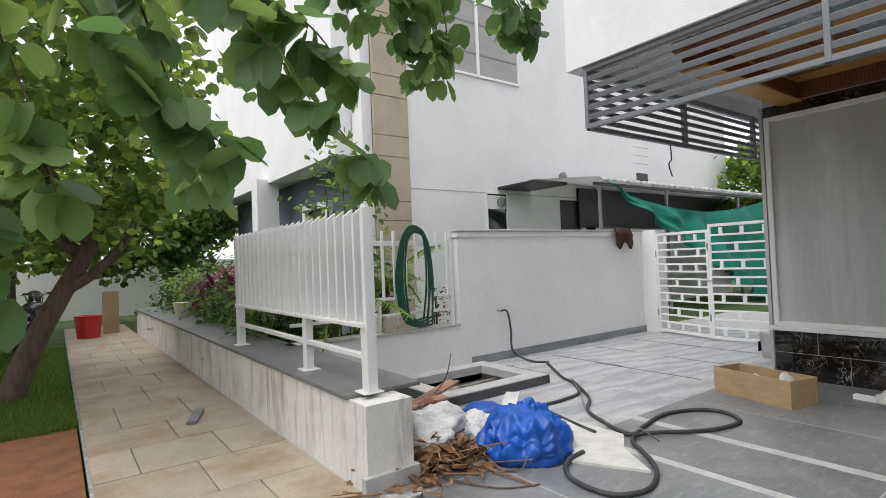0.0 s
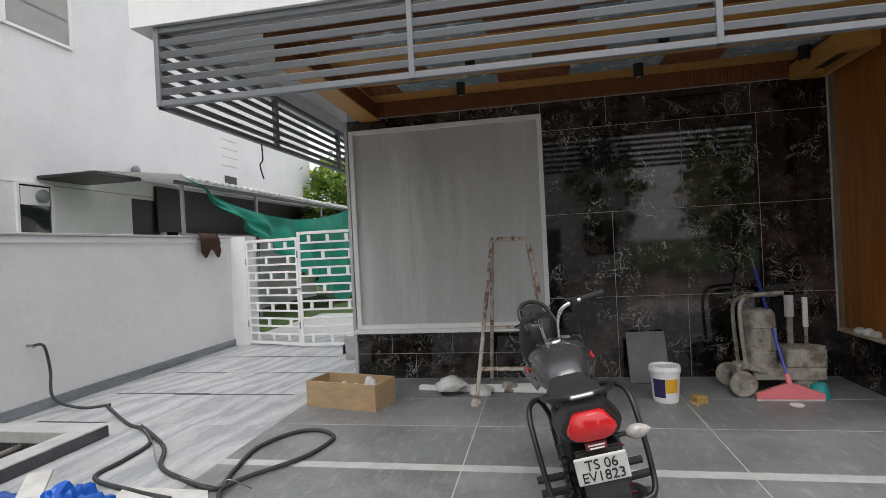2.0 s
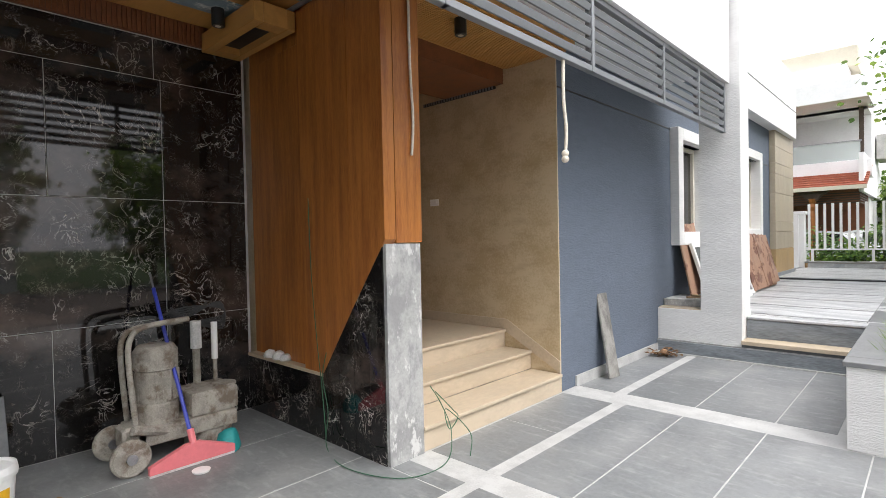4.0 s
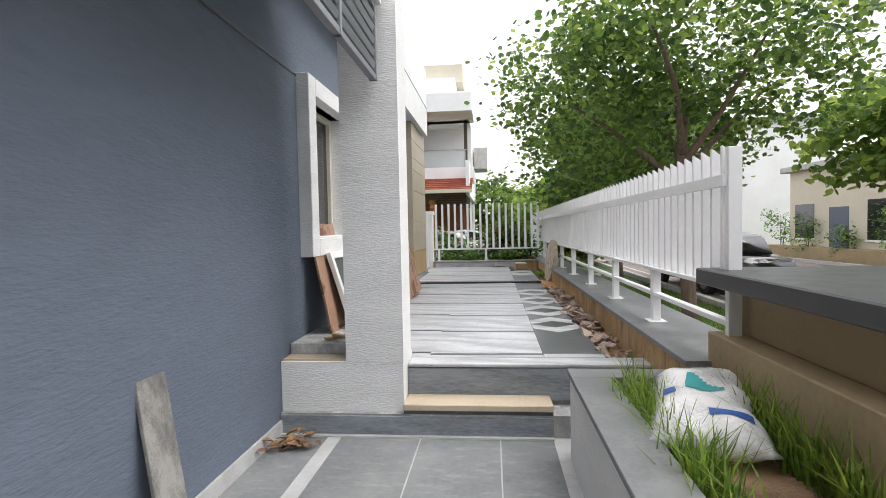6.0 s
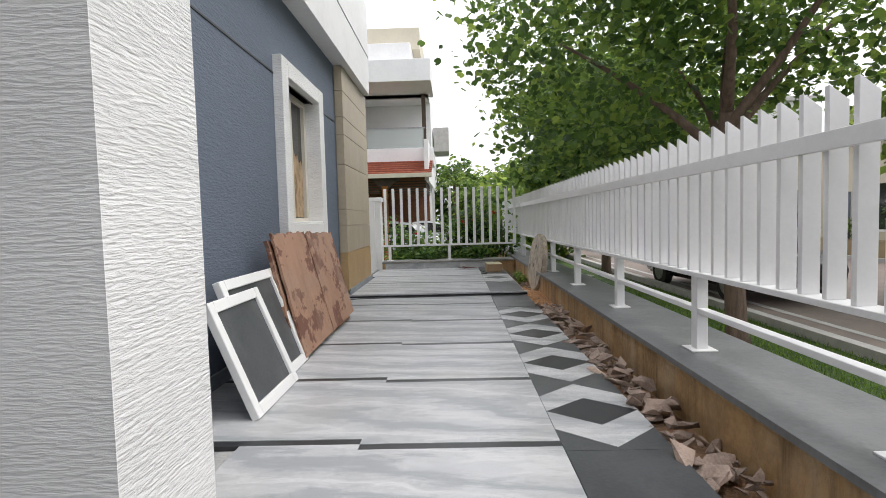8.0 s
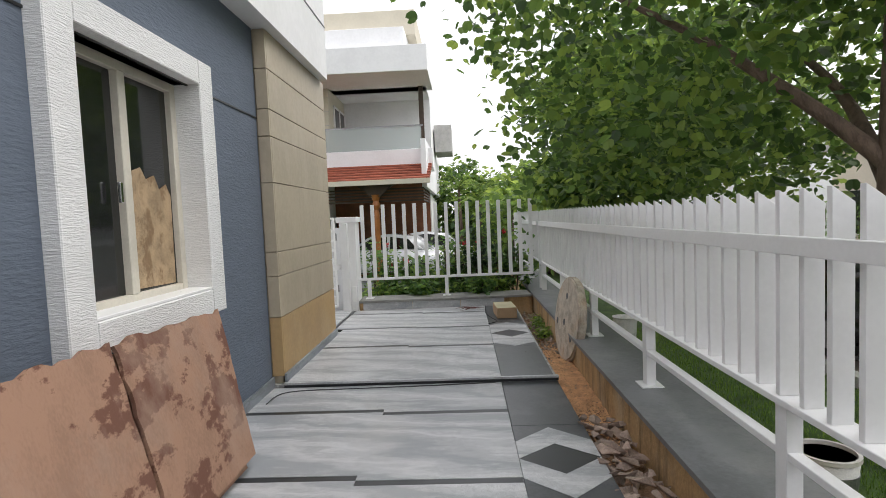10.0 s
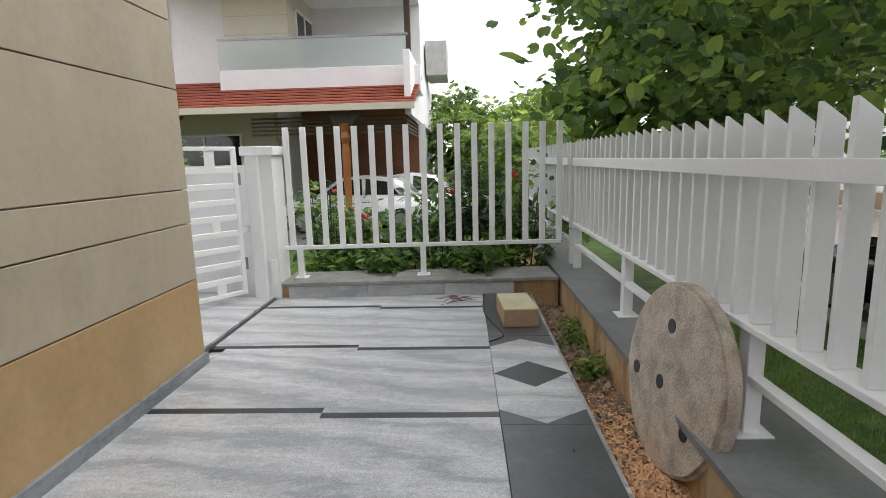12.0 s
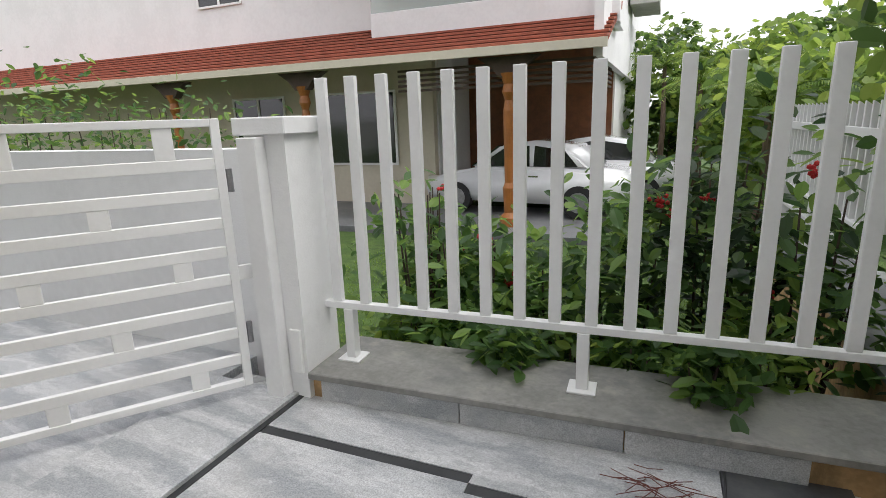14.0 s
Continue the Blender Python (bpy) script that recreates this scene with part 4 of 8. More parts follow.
# ---- pit with a raised stone kerb ----
pit = thing("inspection_pit", "open inspection pit with a raised grey stone kerb", "pit", kind="structure", at=(-4.2, -5.02, 0))
w, h, t = 0.80, 0.62, 0.22
for lo, hi in (((-w, -h, 0), (w, -h + t, 0.11)), ((-w, h - t, 0), (w, h, 0.11)), ((-w, -h + t, 0), (-w + t, h - t, 0.11)), ((w - t, -h + t, 0), (w, h - t, 0.11))):
    part("kerb_stone", box(lo, hi, 0.006), STRIP, pit)
for lo, hi in (((-w - 0.01, h, 0), (w + 0.01, h + 0.012, 0.10)), ((-w - 0.012, -h, 0), (-w, h, 0.10)), ((w, -h, 0), (w + 0.012, h, 0.10))):
    part("kerb_face", box(lo, hi, 0.002), DARK_STONE, pit)
for lo, hi in (((-0.60, -0.42, -0.5), (0.60, -0.40, 0)), ((-0.60, 0.40, -0.5), (0.60, 0.42, 0)), ((-0.60, -0.4, -0.5), (-0.58, 0.4, 0)), ((0.58, -0.4, -0.5), (0.60, 0.4, 0)), ((-0.6, -0.42, -0.52), (0.6, 0.42, -0.5))):
    part("pit_lining", box(lo, hi), DARK_STONE, pit)
for y, z in ((-0.1, -0.06), (0.05, -0.12), (0.2, -0.05)):
    part("pipe", tube([(-0.57, y, z + 0.03), (0.57, y + 0.05, z + 0.03)], 0.028, 10), GRIME, pit, smooth=True)
part("pit_floor", box((-0.578, -0.398, -0.105), (0.578, 0.398, -0.075)), DARK_STONE, pit)

# ---- crate, sheets, tools along the marble wall ----
cr = thing("wooden_crate", "open pale pine crate with plastic scraps", "crate", at=(-6.05, -2.37, 0), rz=76)
L, W, H = 0.43, 0.20, 0.27
for lo, hi in (((-L, -W, 0), (L, -W + 0.018, H)), ((-L, W - 0.018, 0), (L, W, H)), ((-L, -W + 0.018, 0), (-L + 0.018, W - 0.018, H)), ((L - 0.018, -W + 0.018, 0), (L, W - 0.018, H)), ((-L + 0.018, -W + 0.018, 0), (L - 0.018, W - 0.018, 0.015))):
    part("board", box(lo, hi, 0.003), PINE, cr)


def crumple(r, flat, seed, amp=0.45, sub=3):
    """A crumpled lump: broad lobes with ridged folds, flattened where it lies."""
    bm = bmesh.new()
    bmesh.ops.create_icosphere(bm, subdivisions=sub, radius=1.0)
    for v in bm.verts:
        d = v.co.normalized()
        q = d + 0.35 * Vector((noise.noise(d * 2.3 + Vector((seed, 1, 0))), noise.noise(d * 2.3 + Vector((2, seed, 0))), noise.noise(d * 2.3 + Vector((0, 3, seed)))))
        fold = 1 - 2.2 * abs(noise.noise(q * 2.6 + Vector((0, seed, 0))))
        crease = 1 - 2.2 * abs(noise.noise(q * 6.5 + Vector((seed, seed, 0))))
        k = 1 + amp * (0.8 * noise.noise(d * 1.3 + Vector((seed, 0, 0))) + 0.34 * fold + 0.13 * crease) - 0.2 * amp
        v.co = Vector((d.x * r * k, d.y * r * k, max(-0.25 * r, d.z * r * flat * k)))
    lo = min(v.co.z for v in bm.verts)
    for v in bm.verts:
        v.co.z -= lo
    return bm


def heap(name, at, r, flat, seed, mat, label, category, amp=0.45, sub=3):
    t = thing(name, label, category, at=at)
    part("crumpled_body", crumple(r, flat, seed, amp, sub), mat, t, smooth=True)
    return t


for k, (x, y, r) in enumerate(((-6.03, -2.15, 0.07), (-6.06, -2.45, 0.06), (-6.0, -2.3, 0.055))):
    heap("plastic_scrap", (x, y, 0.17 if k == 0 else 0.13), r, 1.4, k * 3.1, WHITE_BAG, "crumpled white plastic scrap in the crate", "scrap")
for i, (x, y, l, a) in enumerate(((-6.55, -1.35, 0.8, 82), (-6.62, -0.75, 0.9, 95), (-6.50, -0.55, 0.75, 88))):
    t = thing("profile_bar", "white plastic window profile lying on the floor", "profile", "loose profiles", (x, y, 0.0), a)
    part("web", box((-l / 2, -0.03, 0.0), (l / 2, 0.03, 0.012), 0.002), UPVC, t)
    part("flange", box((-l / 2, -0.03, 0.012), (l / 2, -0.022, 0.05), 0.002), UPVC, t)
    part("flange", box((-l / 2, 0.022, 0.012), (l / 2, 0.03, 0.05), 0.002), UPVC, t)
heap("plastic_wrap", (-6.45, -1.35, 0.05), 0.16, 0.55, 7.7, WHITE_BAG, "crumpled white plastic wrap on the floor", "scrap")
heap("plastic_wrap", (-6.42, -1.02, 0.0), 0.13, 0.45, 9.2, WHITE_BAG, "torn white plastic wrap on the floor", "scrap")
heap("glass_jar", (-6.55, -0.72, 0.0), 0.09, 1.0, 2.2, GRIME, "grimy small tub beside the wall", "tub", 0.15)

lad = thing("step_ladder", "old rust-flecked white step ladder", "ladder", at=(-6.3, -0.62, 0))
for a, b in (((0.30, -0.40, 0.02), (-0.10, -0.20, 1.67)), ((0.30, 0.45, 0.02), (-0.10, 0.18, 1.67)), ((-0.72, -0.34, 0.02), (-0.11, -0.20, 1.62)), ((-0.72, 0.36, 0.02), (-0.11, 0.18, 1.62))):
    part("leg", tube([a, b], 0.021, 8), RUST_WHITE, lad)
for f in (0.28, 0.44, 0.62, 0.80):
    if f in (0.44, 0.80):
        continue
    p, q = Vector((0.30, -0.40, 0.02)).lerp(Vector((-0.10, -0.20, 1.67)), f * 0.72), Vector((0.30, 0.45, 0.02)).lerp(Vector((-0.10, 0.18, 1.67)), f * 0.72)
    part("rung", box((p.x - 0.03, p.y, p.z - 0.015), (p.x + 0.03, q.y, p.z + 0.015), 0.004), RUST_WHITE, lad)
part("top_bar", tube([(-0.10, -0.21, 1.67), (-0.10, 0.19, 1.67)], 0.023, 8), RUST_WHITE, lad)
part("hinge_joint", box((-0.14, -0.225, 1.22), (0.06, -0.20, 1.34), 0.006), RUST_WHITE, lad)
bm = crumple(0.06, 1.0, 4.4, 0.4, 2)
part("paint_clot", bm, GRIME, lad).location = (0.30, -0.40, 0.0)

sl = thing("stone_slab", "grey stone slab leaning on the marble wall", "slab", at=(-6.83, 0.81, 0.0))
part("slab", box((-0.012, -0.21, 0), (0.012, 0.21, 0.58), 0.003, Matrix.Rotation(radians(-22), 4, "Y")), DARK_STONE, sl)

pb = thing("paint_bucket", "white paint bucket with yellow and purple label", "bucket", at=(-6.20, 0.83, 0))
pb.scale = (0.9, 0.9, 0.95)
part("shell", lathe([(0.0, 0.0), (0.125, 0.0), (0.132, 0.02), (0.152, 0.31), (0.0, 0.31)], 28), UPVC, pb, smooth=False)
part("lid", lathe([(0.0, 0.305), (0.162, 0.305), (0.166, 0.33), (0.158, 0.37), (0.145, 0.372), (0.14, 0.355), (0.0, 0.352)], 28), UPVC, pb)


def wrap_label(r0, r1, z0, z1, a0, a1, mat, parent, name):
    bm = bmesh.new()
    n = 10
    lo = [bm.verts.new((r0 * math.cos(radians(a0 + (a1 - a0) * i / n)), r0 * math.sin(radians(a0 + (a1 - a0) * i / n)), z0)) for i in range(n + 1)]
    hi = [bm.verts.new((r1 * math.cos(radians(a0 + (a1 - a0) * i / n)), r1 * math.sin(radians(a0 + (a1 - a0) * i / n)), z1)) for i in range(n + 1)]
    for i in range(n):
        bm.faces.new((lo[i], lo[i + 1], hi[i + 1], hi[i]))
    part(name, bm, mat, parent)


wrap_label(0.1385, 0.1505, 0.06, 0.25, -65, -12, PURPLE, pb, "label_dark")
wrap_label(0.1415, 0.1505, 0.11, 0.25, -10, 45, YELLOW, pb, "label_yellow")
sp = thing("sponge", "tan sponge float with a pine handle on the floor", "sponge", at=(-6.12, 1.12, 0), rz=20)
part("sponge", box((-0.05, -0.065, 0.0), (0.05, 0.06, 0.075), 0.012, segs=2), TAN_SPONGE, sp)
part("handle", box((-0.09, -0.10, 0.0), (0.10, -0.07, 0.02), 0.004), PINE, sp)

# floor grinder caked in cement
gr = thing("floor_grinder", "cement-caked floor grinding machine with motor and wheels", "machine", at=(-6.62, 1.98, 0), rz=90)
part("chassis", box((-0.34, -0.22, 0.14), (0.38, 0.16, 0.26), 0.02, segs=2), GRIME, gr)
part("water_tank", box((0.04, -0.20, 0.26), (0.40, 0.14, 0.44), 0.025, segs=2), GRIME, gr)
part("motor", lathe([(0.0, 0.26), (0.145, 0.26), (0.145, 0.40), (0.135, 0.41), (0.135, 0.64), (0.15, 0.65), (0.15, 0.78), (0.12, 0.82), (0.0, 0.83)], 24, Matrix.Translation((-0.14, -0.02, 0))), GRIME, gr, smooth=False)
for k in range(20):
    a = k * math.tau / 20
    part("cooling_fin", box((-0.14 + 0.135 * math.cos(a) - 0.006, -0.02 + 0.135 * math.sin(a) - 0.006, 0.42), (-0.14 + 0.15 * math.cos(a) + 0.006, -0.02 + 0.15 * math.sin(a) + 0.006, 0.63)), GRIME, gr)
for x, y in ((-0.40, -0.30), (-0.40, 0.12)):
    wh = part("wheel", lathe([(0.02, -0.03), (0.11, -0.03), (0.125, -0.015), (0.125, 0.015), (0.11, 0.03), (0.02, 0.03)], 24, Matrix.Translation((x, y, 0.125)) @ Matrix.Rotation(radians(90), 4, "X")), GRIME, gr)
    part("hub", lathe([(0.0, -0.04), (0.035, -0.04), (0.035, 0.04), (0.0, 0.04)], 14, Matrix.Translation((x, y, 0.125)) @ Matrix.Rotation(radians(90), 4, "X")), STEEL, wh)
part("grinding_drum", lathe([(0.0, 0.0), (0.17, 0.0), (0.18, 0.14), (0.0, 0.14)], 22, Matrix.Translation((0.22, -0.04, 0.0))), GRIME, gr)
part("handle_frame", tube(smooth_run([(-0.32, -0.16, 0.25), (-0.35, -0.14, 0.7), (-0.33, -0.12, 0.90), (-0.22, -0.1, 0.97), (0.08, -0.08, 0.99)], 5), 0.02, 8), GRIME, gr, smooth=True)
part("handle_frame", tube(smooth_run([(-0.30, 0.12, 0.25), (-0.33, 0.12, 0.7), (-0.31, 0.12, 0.88), (-0.2, 0.12, 0.94), (0.1, 0.1, 0.95)], 5), 0.02, 8), GRIME, gr, smooth=True)
part("lever", tube([(0.20, 0.1, 0.42), (0.20, 0.1, 0.72)], 0.03, 8), GRIME, gr)
part("lever_grip", tube([(0.20, 0.1, 0.72), (0.20, 0.1, 0.94)], 0.042, 10), WHITE_BAG, gr)
part("lever", tube([(0.33, 0.06, 0.42), (0.33, 0.06, 0.62)], 0.018, 8), GRIME, gr)
part("lever_grip", tube([(0.33, 0.06, 0.62), (0.33, 0.06, 0.92)], 0.025, 10), UPVC, gr)
part("lid", lathe([(0.0, 0.44), (0.09, 0.44), (0.09, 0.455), (0.0, 0.46)], 18, Matrix.Translation((0.33, -0.1, 0))), GRIME, gr)
part("arm", tube([(-0.38, -0.28, 0.30), (-0.10, -0.18, 0.20)], 0.03, 8), GRIME, gr)
part("gear_box", box((-0.42, -0.22, 0.14), (-0.26, -0.02, 0.30), 0.02), GRIME, gr)
for k in range(6):
    part("power_cable", tube(smooth_run([(-0.05 + 0.02 * k, 0.2, 0.98 + 0.015 * k), (0.15, 0.17 + 0.01 * k, 1.05 - 0.02 * k), (0.42, 0.15, 1.02 + 0.01 * k), (0.46, 0.2, 0.94 - 0.02 * k), (0.2, 0.22, 0.92)], 5), 0.007, 6, True), CABLE, gr, smooth=True)

sq = thing("floor_squeegee", "pink floor squeegee with a blue pole", "squeegee", at=(-6.20, 1.94, 0))
part("head", prism([(-0.29, 0.02), (0.29, 0.02), (0.29, 0.07), (0.05, 0.16), (-0.05, 0.16), (-0.29, 0.07)], -0.02, 0.02, "x"), PINK, sq)
part("blade", box((-0.012, -0.29, 0.0), (0.012, 0.29, 0.02), 0.002), WHITE_BAG, sq)
part("socket", tube([(0, 0, 0.15), (-0.05, 0.0, 0.24)], 0.024, 10), PINK, sq)
part("pole", tube([(-0.05, 0.0, 0.22), (-0.62, -0.03, 1.22)], 0.014, 10), BLUE_POLE, sq)
part("pole_tip", tube([(-0.62, -0.03, 1.22), (-0.68, -0.033, 1.34)], 0.008, 8), STEEL, sq)
heap("wrapper", (-6.28, 2.22, 0.0), 0.09, 1.5, 3.3, TEAL, "crumpled white and teal packet", "wrapper", 0.3)
pl = thing("bucket_cover", "round white plastic cover lying on the floor", "lid", at=(-6.05, 1.93, 0))
part("lid", lathe([(0.0, 0.0), (0.055, 0.0), (0.06, 0.012), (0.0, 0.016)], 20), UPVC, pl)
for x, y, r in ((-6.75, 2.835, 0.055), (-6.60, 2.84, 0.06), (-6.50, 2.845, 0.05)):
    heap("plaster_lump", (x, y, NZ), r, 1.0, x * 3, WHITE_BAG, "lump of white plaster on the niche ledge", "plaster", 0.25)
rope("loose_wire", [(-5.80, 2.79, 0.70), (-5.85, 2.785, 0.5), (-5.78, 2.78, 0.25), (-5.72, 2.72, 0.012), (-5.3, 2.6, 0.01), (-4.9, 2.75, 0.01), (-4.85, 3.1, 0.01), (-4.98, 3.3, 0.15), (-5.03, 3.25, 0.35), (-5.04, 3.15, 0.5)], 0.0035, GREEN_WIRE, "thin green wire trailing round the pillar")
rope("loose_wire", [(-6.0, 2.79, 1.9), (-5.98, 2.79, 1.3), (-5.92, 2.79, 0.75), (-5.86, 2.785, 0.4), (-5.80, 2.77, 0.05)], 0.0035, GREEN_WIRE, "thin wire hanging down the teak wall")
rope("loose_wire", [(-5.04, 3.2, 0.45), (-4.98, 3.32, 0.3), (-5.0, 3.4, 0.22), (-4.95, 3.25, 0.18), (-5.03, 3.3, 0.3), (-4.9, 3.42, 0.12), (-4.8, 3.3, 0.01)], 0.0035, GREEN_WIRE, "tangle of thin green wire on the step")

# board leaning on the blue wall, dry leaves
lb = thing("leaning_board", "dirty grey board leaning on the blue wall", "board", at=(-4.955, 5.93, 0))
part("board", box((-0.012, -0.12, 0), (0.012, 0.11, 1.0), 0.004, Matrix.Rotation(radians(-11), 4, "Y") @ Matrix.Rotation(radians(-4), 4, "X")), OLD_BOARD, lb)


def put_leaf(bm, m, s, lobed=True, fold=0.25):
    """A folded leaf, its stalk at the origin and its tip along y."""
    if lobed:
        pts = [(0, 0), (0.33, 0.05), (0.52, 0.35), (0.48, 0.75), (0.25, 0.98), (0.08, 0.88), (0, 0.74)]
    else:
        pts = [(0, 0), (0.2, 0.22), (0.26, 0.5), (0.15, 0.8), (0, 1.02)]
    mid = [Vector((0, 0, 0)), Vector((0, pts[-1][1], -0.06))]
    out = []
    for sgn in (1, -1):
        vs = [bm.verts.new(m @ (Vector((x * sgn, y, abs(x) * fold - 0.12 * y * y)) * s)) for x, y in pts[1:-1]]
        out.append(vs)
    a = bm.verts.new(m @ (mid[0] * s))
    b = bm.verts.new(m @ (mid[1] * s))
    bm.faces.new([a, *out[0], b])
    bm.faces.new([b, *reversed(out[1]), a])


def rand_turn(rnd, tilt=1.0):
    return Euler((rnd.uniform(-1.2, 1.2) * tilt, rnd.uniform(-0.9, 0.9) * tilt, rnd.uniform(0, math.tau))).to_matrix().to_4x4()


rnd = random.Random(5)
dl = thing("dry_leaves", "small heap of dry brown leaves on the floor", "leaves", at=(-4.92, 7.30, 0), kind="stuff")
bm = bmesh.new()
for k in range(46):
    put_leaf(bm, Matrix.Translation((rnd.gauss(0, 0.10), rnd.gauss(0, 0.10), 0.015 + 0.05 * rnd.random())) @ rand_turn(rnd, 0.4), rnd.uniform(0.06, 0.12), False, 0.5)
part("leaf", bm, DRY, dl)

# ---- rubbish at the entrance corner ----
bag = thing("rubbish_bag", "tied blue plastic rubbish bag full of rubble", "bag", at=(-3.12, -2.98, 0))
bm = crumple(0.36, 0.72, 12.3, 0.30, 5)
for v in bm.verts:
    d = Vector((v.co.x, v.co.y, 0))
    a = math.atan2(v.co.y, v.co.x)
    if v.co.z > 0.1:
        v.co.z += 0.03 * math.sin(a * 13 + 3 * noise.noise(v.co * 5)) * min(1, d.length * 4)
part("sack", bm, BLUE_BAG, bag, smooth=True)
part("tied_neck", crumple(0.09, 1.1, 3.7, 0.5), BLUE_BAG, bag).location = (-0.12, -0.05, 0.27)
heap("blue_sheet", (-2.75, -4.35, 0.0), 0.28, 0.35, 5.5, BLUE_BAG, "crumpled blue plastic sheet", "sheet", 0.5)
heap("blue_sheet", (-3.55, -3.95, 0.0), 0.20, 0.35, 8.5, BLUE_BAG, "scrap of blue plastic sheet", "sheet", 0.5)
for k, (x, y, r) in enumerate(((-2.55, -3.55, 0.30), (-2.85, -3.75, 0.26), (-2.62, -3.95, 0.24), (-3.05, -3.50, 0.22), (-2.40, -3.85, 0.2))):
    heap("white_plastic_sack", (x, y, 0.02), r, 0.6, 20 + k * 2.7, WHITE_BAG, "crumpled dirty white plastic sack", "sack", 0.75, 4)
heap("teal_bowl", (-3.0, -3.92, 0.1), 0.12, 0.8, 2.0, TEAL, "pale teal plastic tub in the rubbish", "tub", 0.12)
for k, (x, y, a, l, mat, lab) in enumerate(((-2.9, -4.15, 20, 1.3, PLYWOOD, "rough brown plank in the rubbish"), (-2.6, -4.05, -8, 1.0, PLYWOOD, "broken brown plank in the rubbish"), (-3.3, -3.35, 38, 0.9, PAPER_WHITE, "white painted board in the rubbish"), (-2.75, -4.6, 8, 1.1, PAPER_WHITE, "grey-white stone strip beside the rubbish"))):
    t = thing("plank", lab, "plank", at=(x, y, 0.20 if k != 3 else 0.02), rz=a)
    part("plank", box((-l / 2, -0.07, 0), (l / 2, 0.07, 0.025), 0.004, Matrix.Rotation(radians(6 if k != 3 else 0), 4, "Y")), mat, t)
cb = thing("board_sheet", "dusty white board sheet lying on the floor", "board", at=(-3.5, -2.75, 0))
part("sheet", prism([(-0.5, -0.55), (0.35, -0.45), (0.42, -0.1), (0.20, 0.35), (0.02, 0.68), (-0.22, 0.30), (-0.50, 0.1)], 0.0, 0.02, "z"), PAPER_WHITE, cb)
lt = thing("leaf_litter", "heap of dry leaves, twigs and husks", "litter", at=(-2.42, -3.22, 0), kind="stuff")
bm = bmesh.new()
for k in range(330):
    x, y = rnd.gauss(0, 0.24), rnd.gauss(0, 0.17)
    z = 0.02 + 0.20 * math.exp(-(x * x + y * y) * 9) * rnd.random()
    put_leaf(bm, Matrix.Translation((x, y, z)) @ rand_turn(rnd, 0.8), rnd.uniform(0.06, 0.15), False, 0.5)
part("leaf", bm, DRY, lt)
bm = bmesh.new()
for k in range(90):
    x, y = rnd.gauss(0.0, 0.3), rnd.gauss(0, 0.22)
    a, l = rnd.uniform(0, math.tau), rnd.uniform(0.1, 0.45)
    z = 0.02 + 0.16 * math.exp(-(x * x + y * y) * 7) * rnd.random()
    put_tube(bm, [(x, y, z), (x + l * math.cos(a), y + l * math.sin(a), max(0.006, z + rnd.uniform(-0.08, 0.08)))], rnd.uniform(0.003, 0.009), 5)
part("twig", bm, DRY, lt)
for pts in ([(-2.9, -4.3, 0.05), (-3.2, -4.15, 0.35), (-3.35, -4.2, 0.62)], [(-2.55, -3.0, 0.01), (-2.8, -2.7, 0.02), (-2.95, -2.75, 0.1), (-3.05, -2.6, 0.02)], [(-2.3, -2.95, 0.02), (-2.5, -2.6, 0.01), (-2.75, -2.45, 0.01)]):
    rope("twig", pts, 0.006, BARK, "thin bare twig on the rubbish heap")

# cables on the floor
rope("power_cable", [(-5.85, -5.2, 0.018), (-5.3, -4.45, 0.018), (-5.15, -4.15, 0.018), (-4.82, -3.79, 0.018), (-4.45, -3.72, 0.018), (-4.12, -3.68, 0.018), (-3.95, -3.2, 0.018), (-3.85, -2.83, 0.024)], 0.018, CABLE, "thick dusty black cable on the floor")
rope("power_cable", [(-5.2, -4.2, 0.03), (-4.75, -3.6, 0.018), (-4.35, -3.3, 0.018), (-4.15, -2.95, 0.018), (-4.02, -2.6, 0.022), (-4.3, -2.65, 0.018), (-4.74, -2.72, 0.018), (-5.08, -2.6, 0.018), (-5.2, -2.42, 0.018), (-5.12, -2.22, 0.018), (-4.95, -2.14, 0.018), (-4.58, -2.23, 0.018), (-4.14, -2.5, 0.03), (-3.9, -2.5, 0.03), (-3.62, -2.15, 0.03), (-3.4, -1.98, 0.018), (-3.15, -1.92, 0.018), (-2.95, -2.05, 0.018), (-2.95, -2.35, 0.03), (-3.15, -2.55, 0.03), (-3.4, -2.6, 0.03)], 0.018, CABLE, "thick black cable looped across the floor")
rope("thin_wire", [(-5.2, -4.2, 0.035), (-4.8, -3.75, 0.03), (-4.3, -3.25, 0.02), (-4.0, -2.6, 0.05), (-3.95, -2.45, 0.12), (-4.05, -2.35, 0.02)], 0.005, STEEL, "thin wire wound along the cable")

# ---- parked motorcycle ----
mc = thing("motorcycle", "graphite grey commuter motorcycle parked with its tail light facing out", "motorcycle", at=(-3.98, -0.20, 0))
mc.matrix_basis = pose(-3.81, -0.03, 0, 0, 0, 184.3) @ pose(0, 0, 0, -12, 0, 0) @ Matrix.Diagonal((1, 1, 1.12, 1))


def ring(x, r0, r1, w, sides=36):
    return lathe([(r0, -w * 0.7), (r1 - 0.03, -w), (r1, -w * 0.4), (r1, w * 0.4), (r1 - 0.03, w), (r0, w * 0.7), (r0, -w * 0.7)], sides, Matrix.Translation((x, 0, r1)) @ Matrix.Rotation(radians(90), 4, "X"))


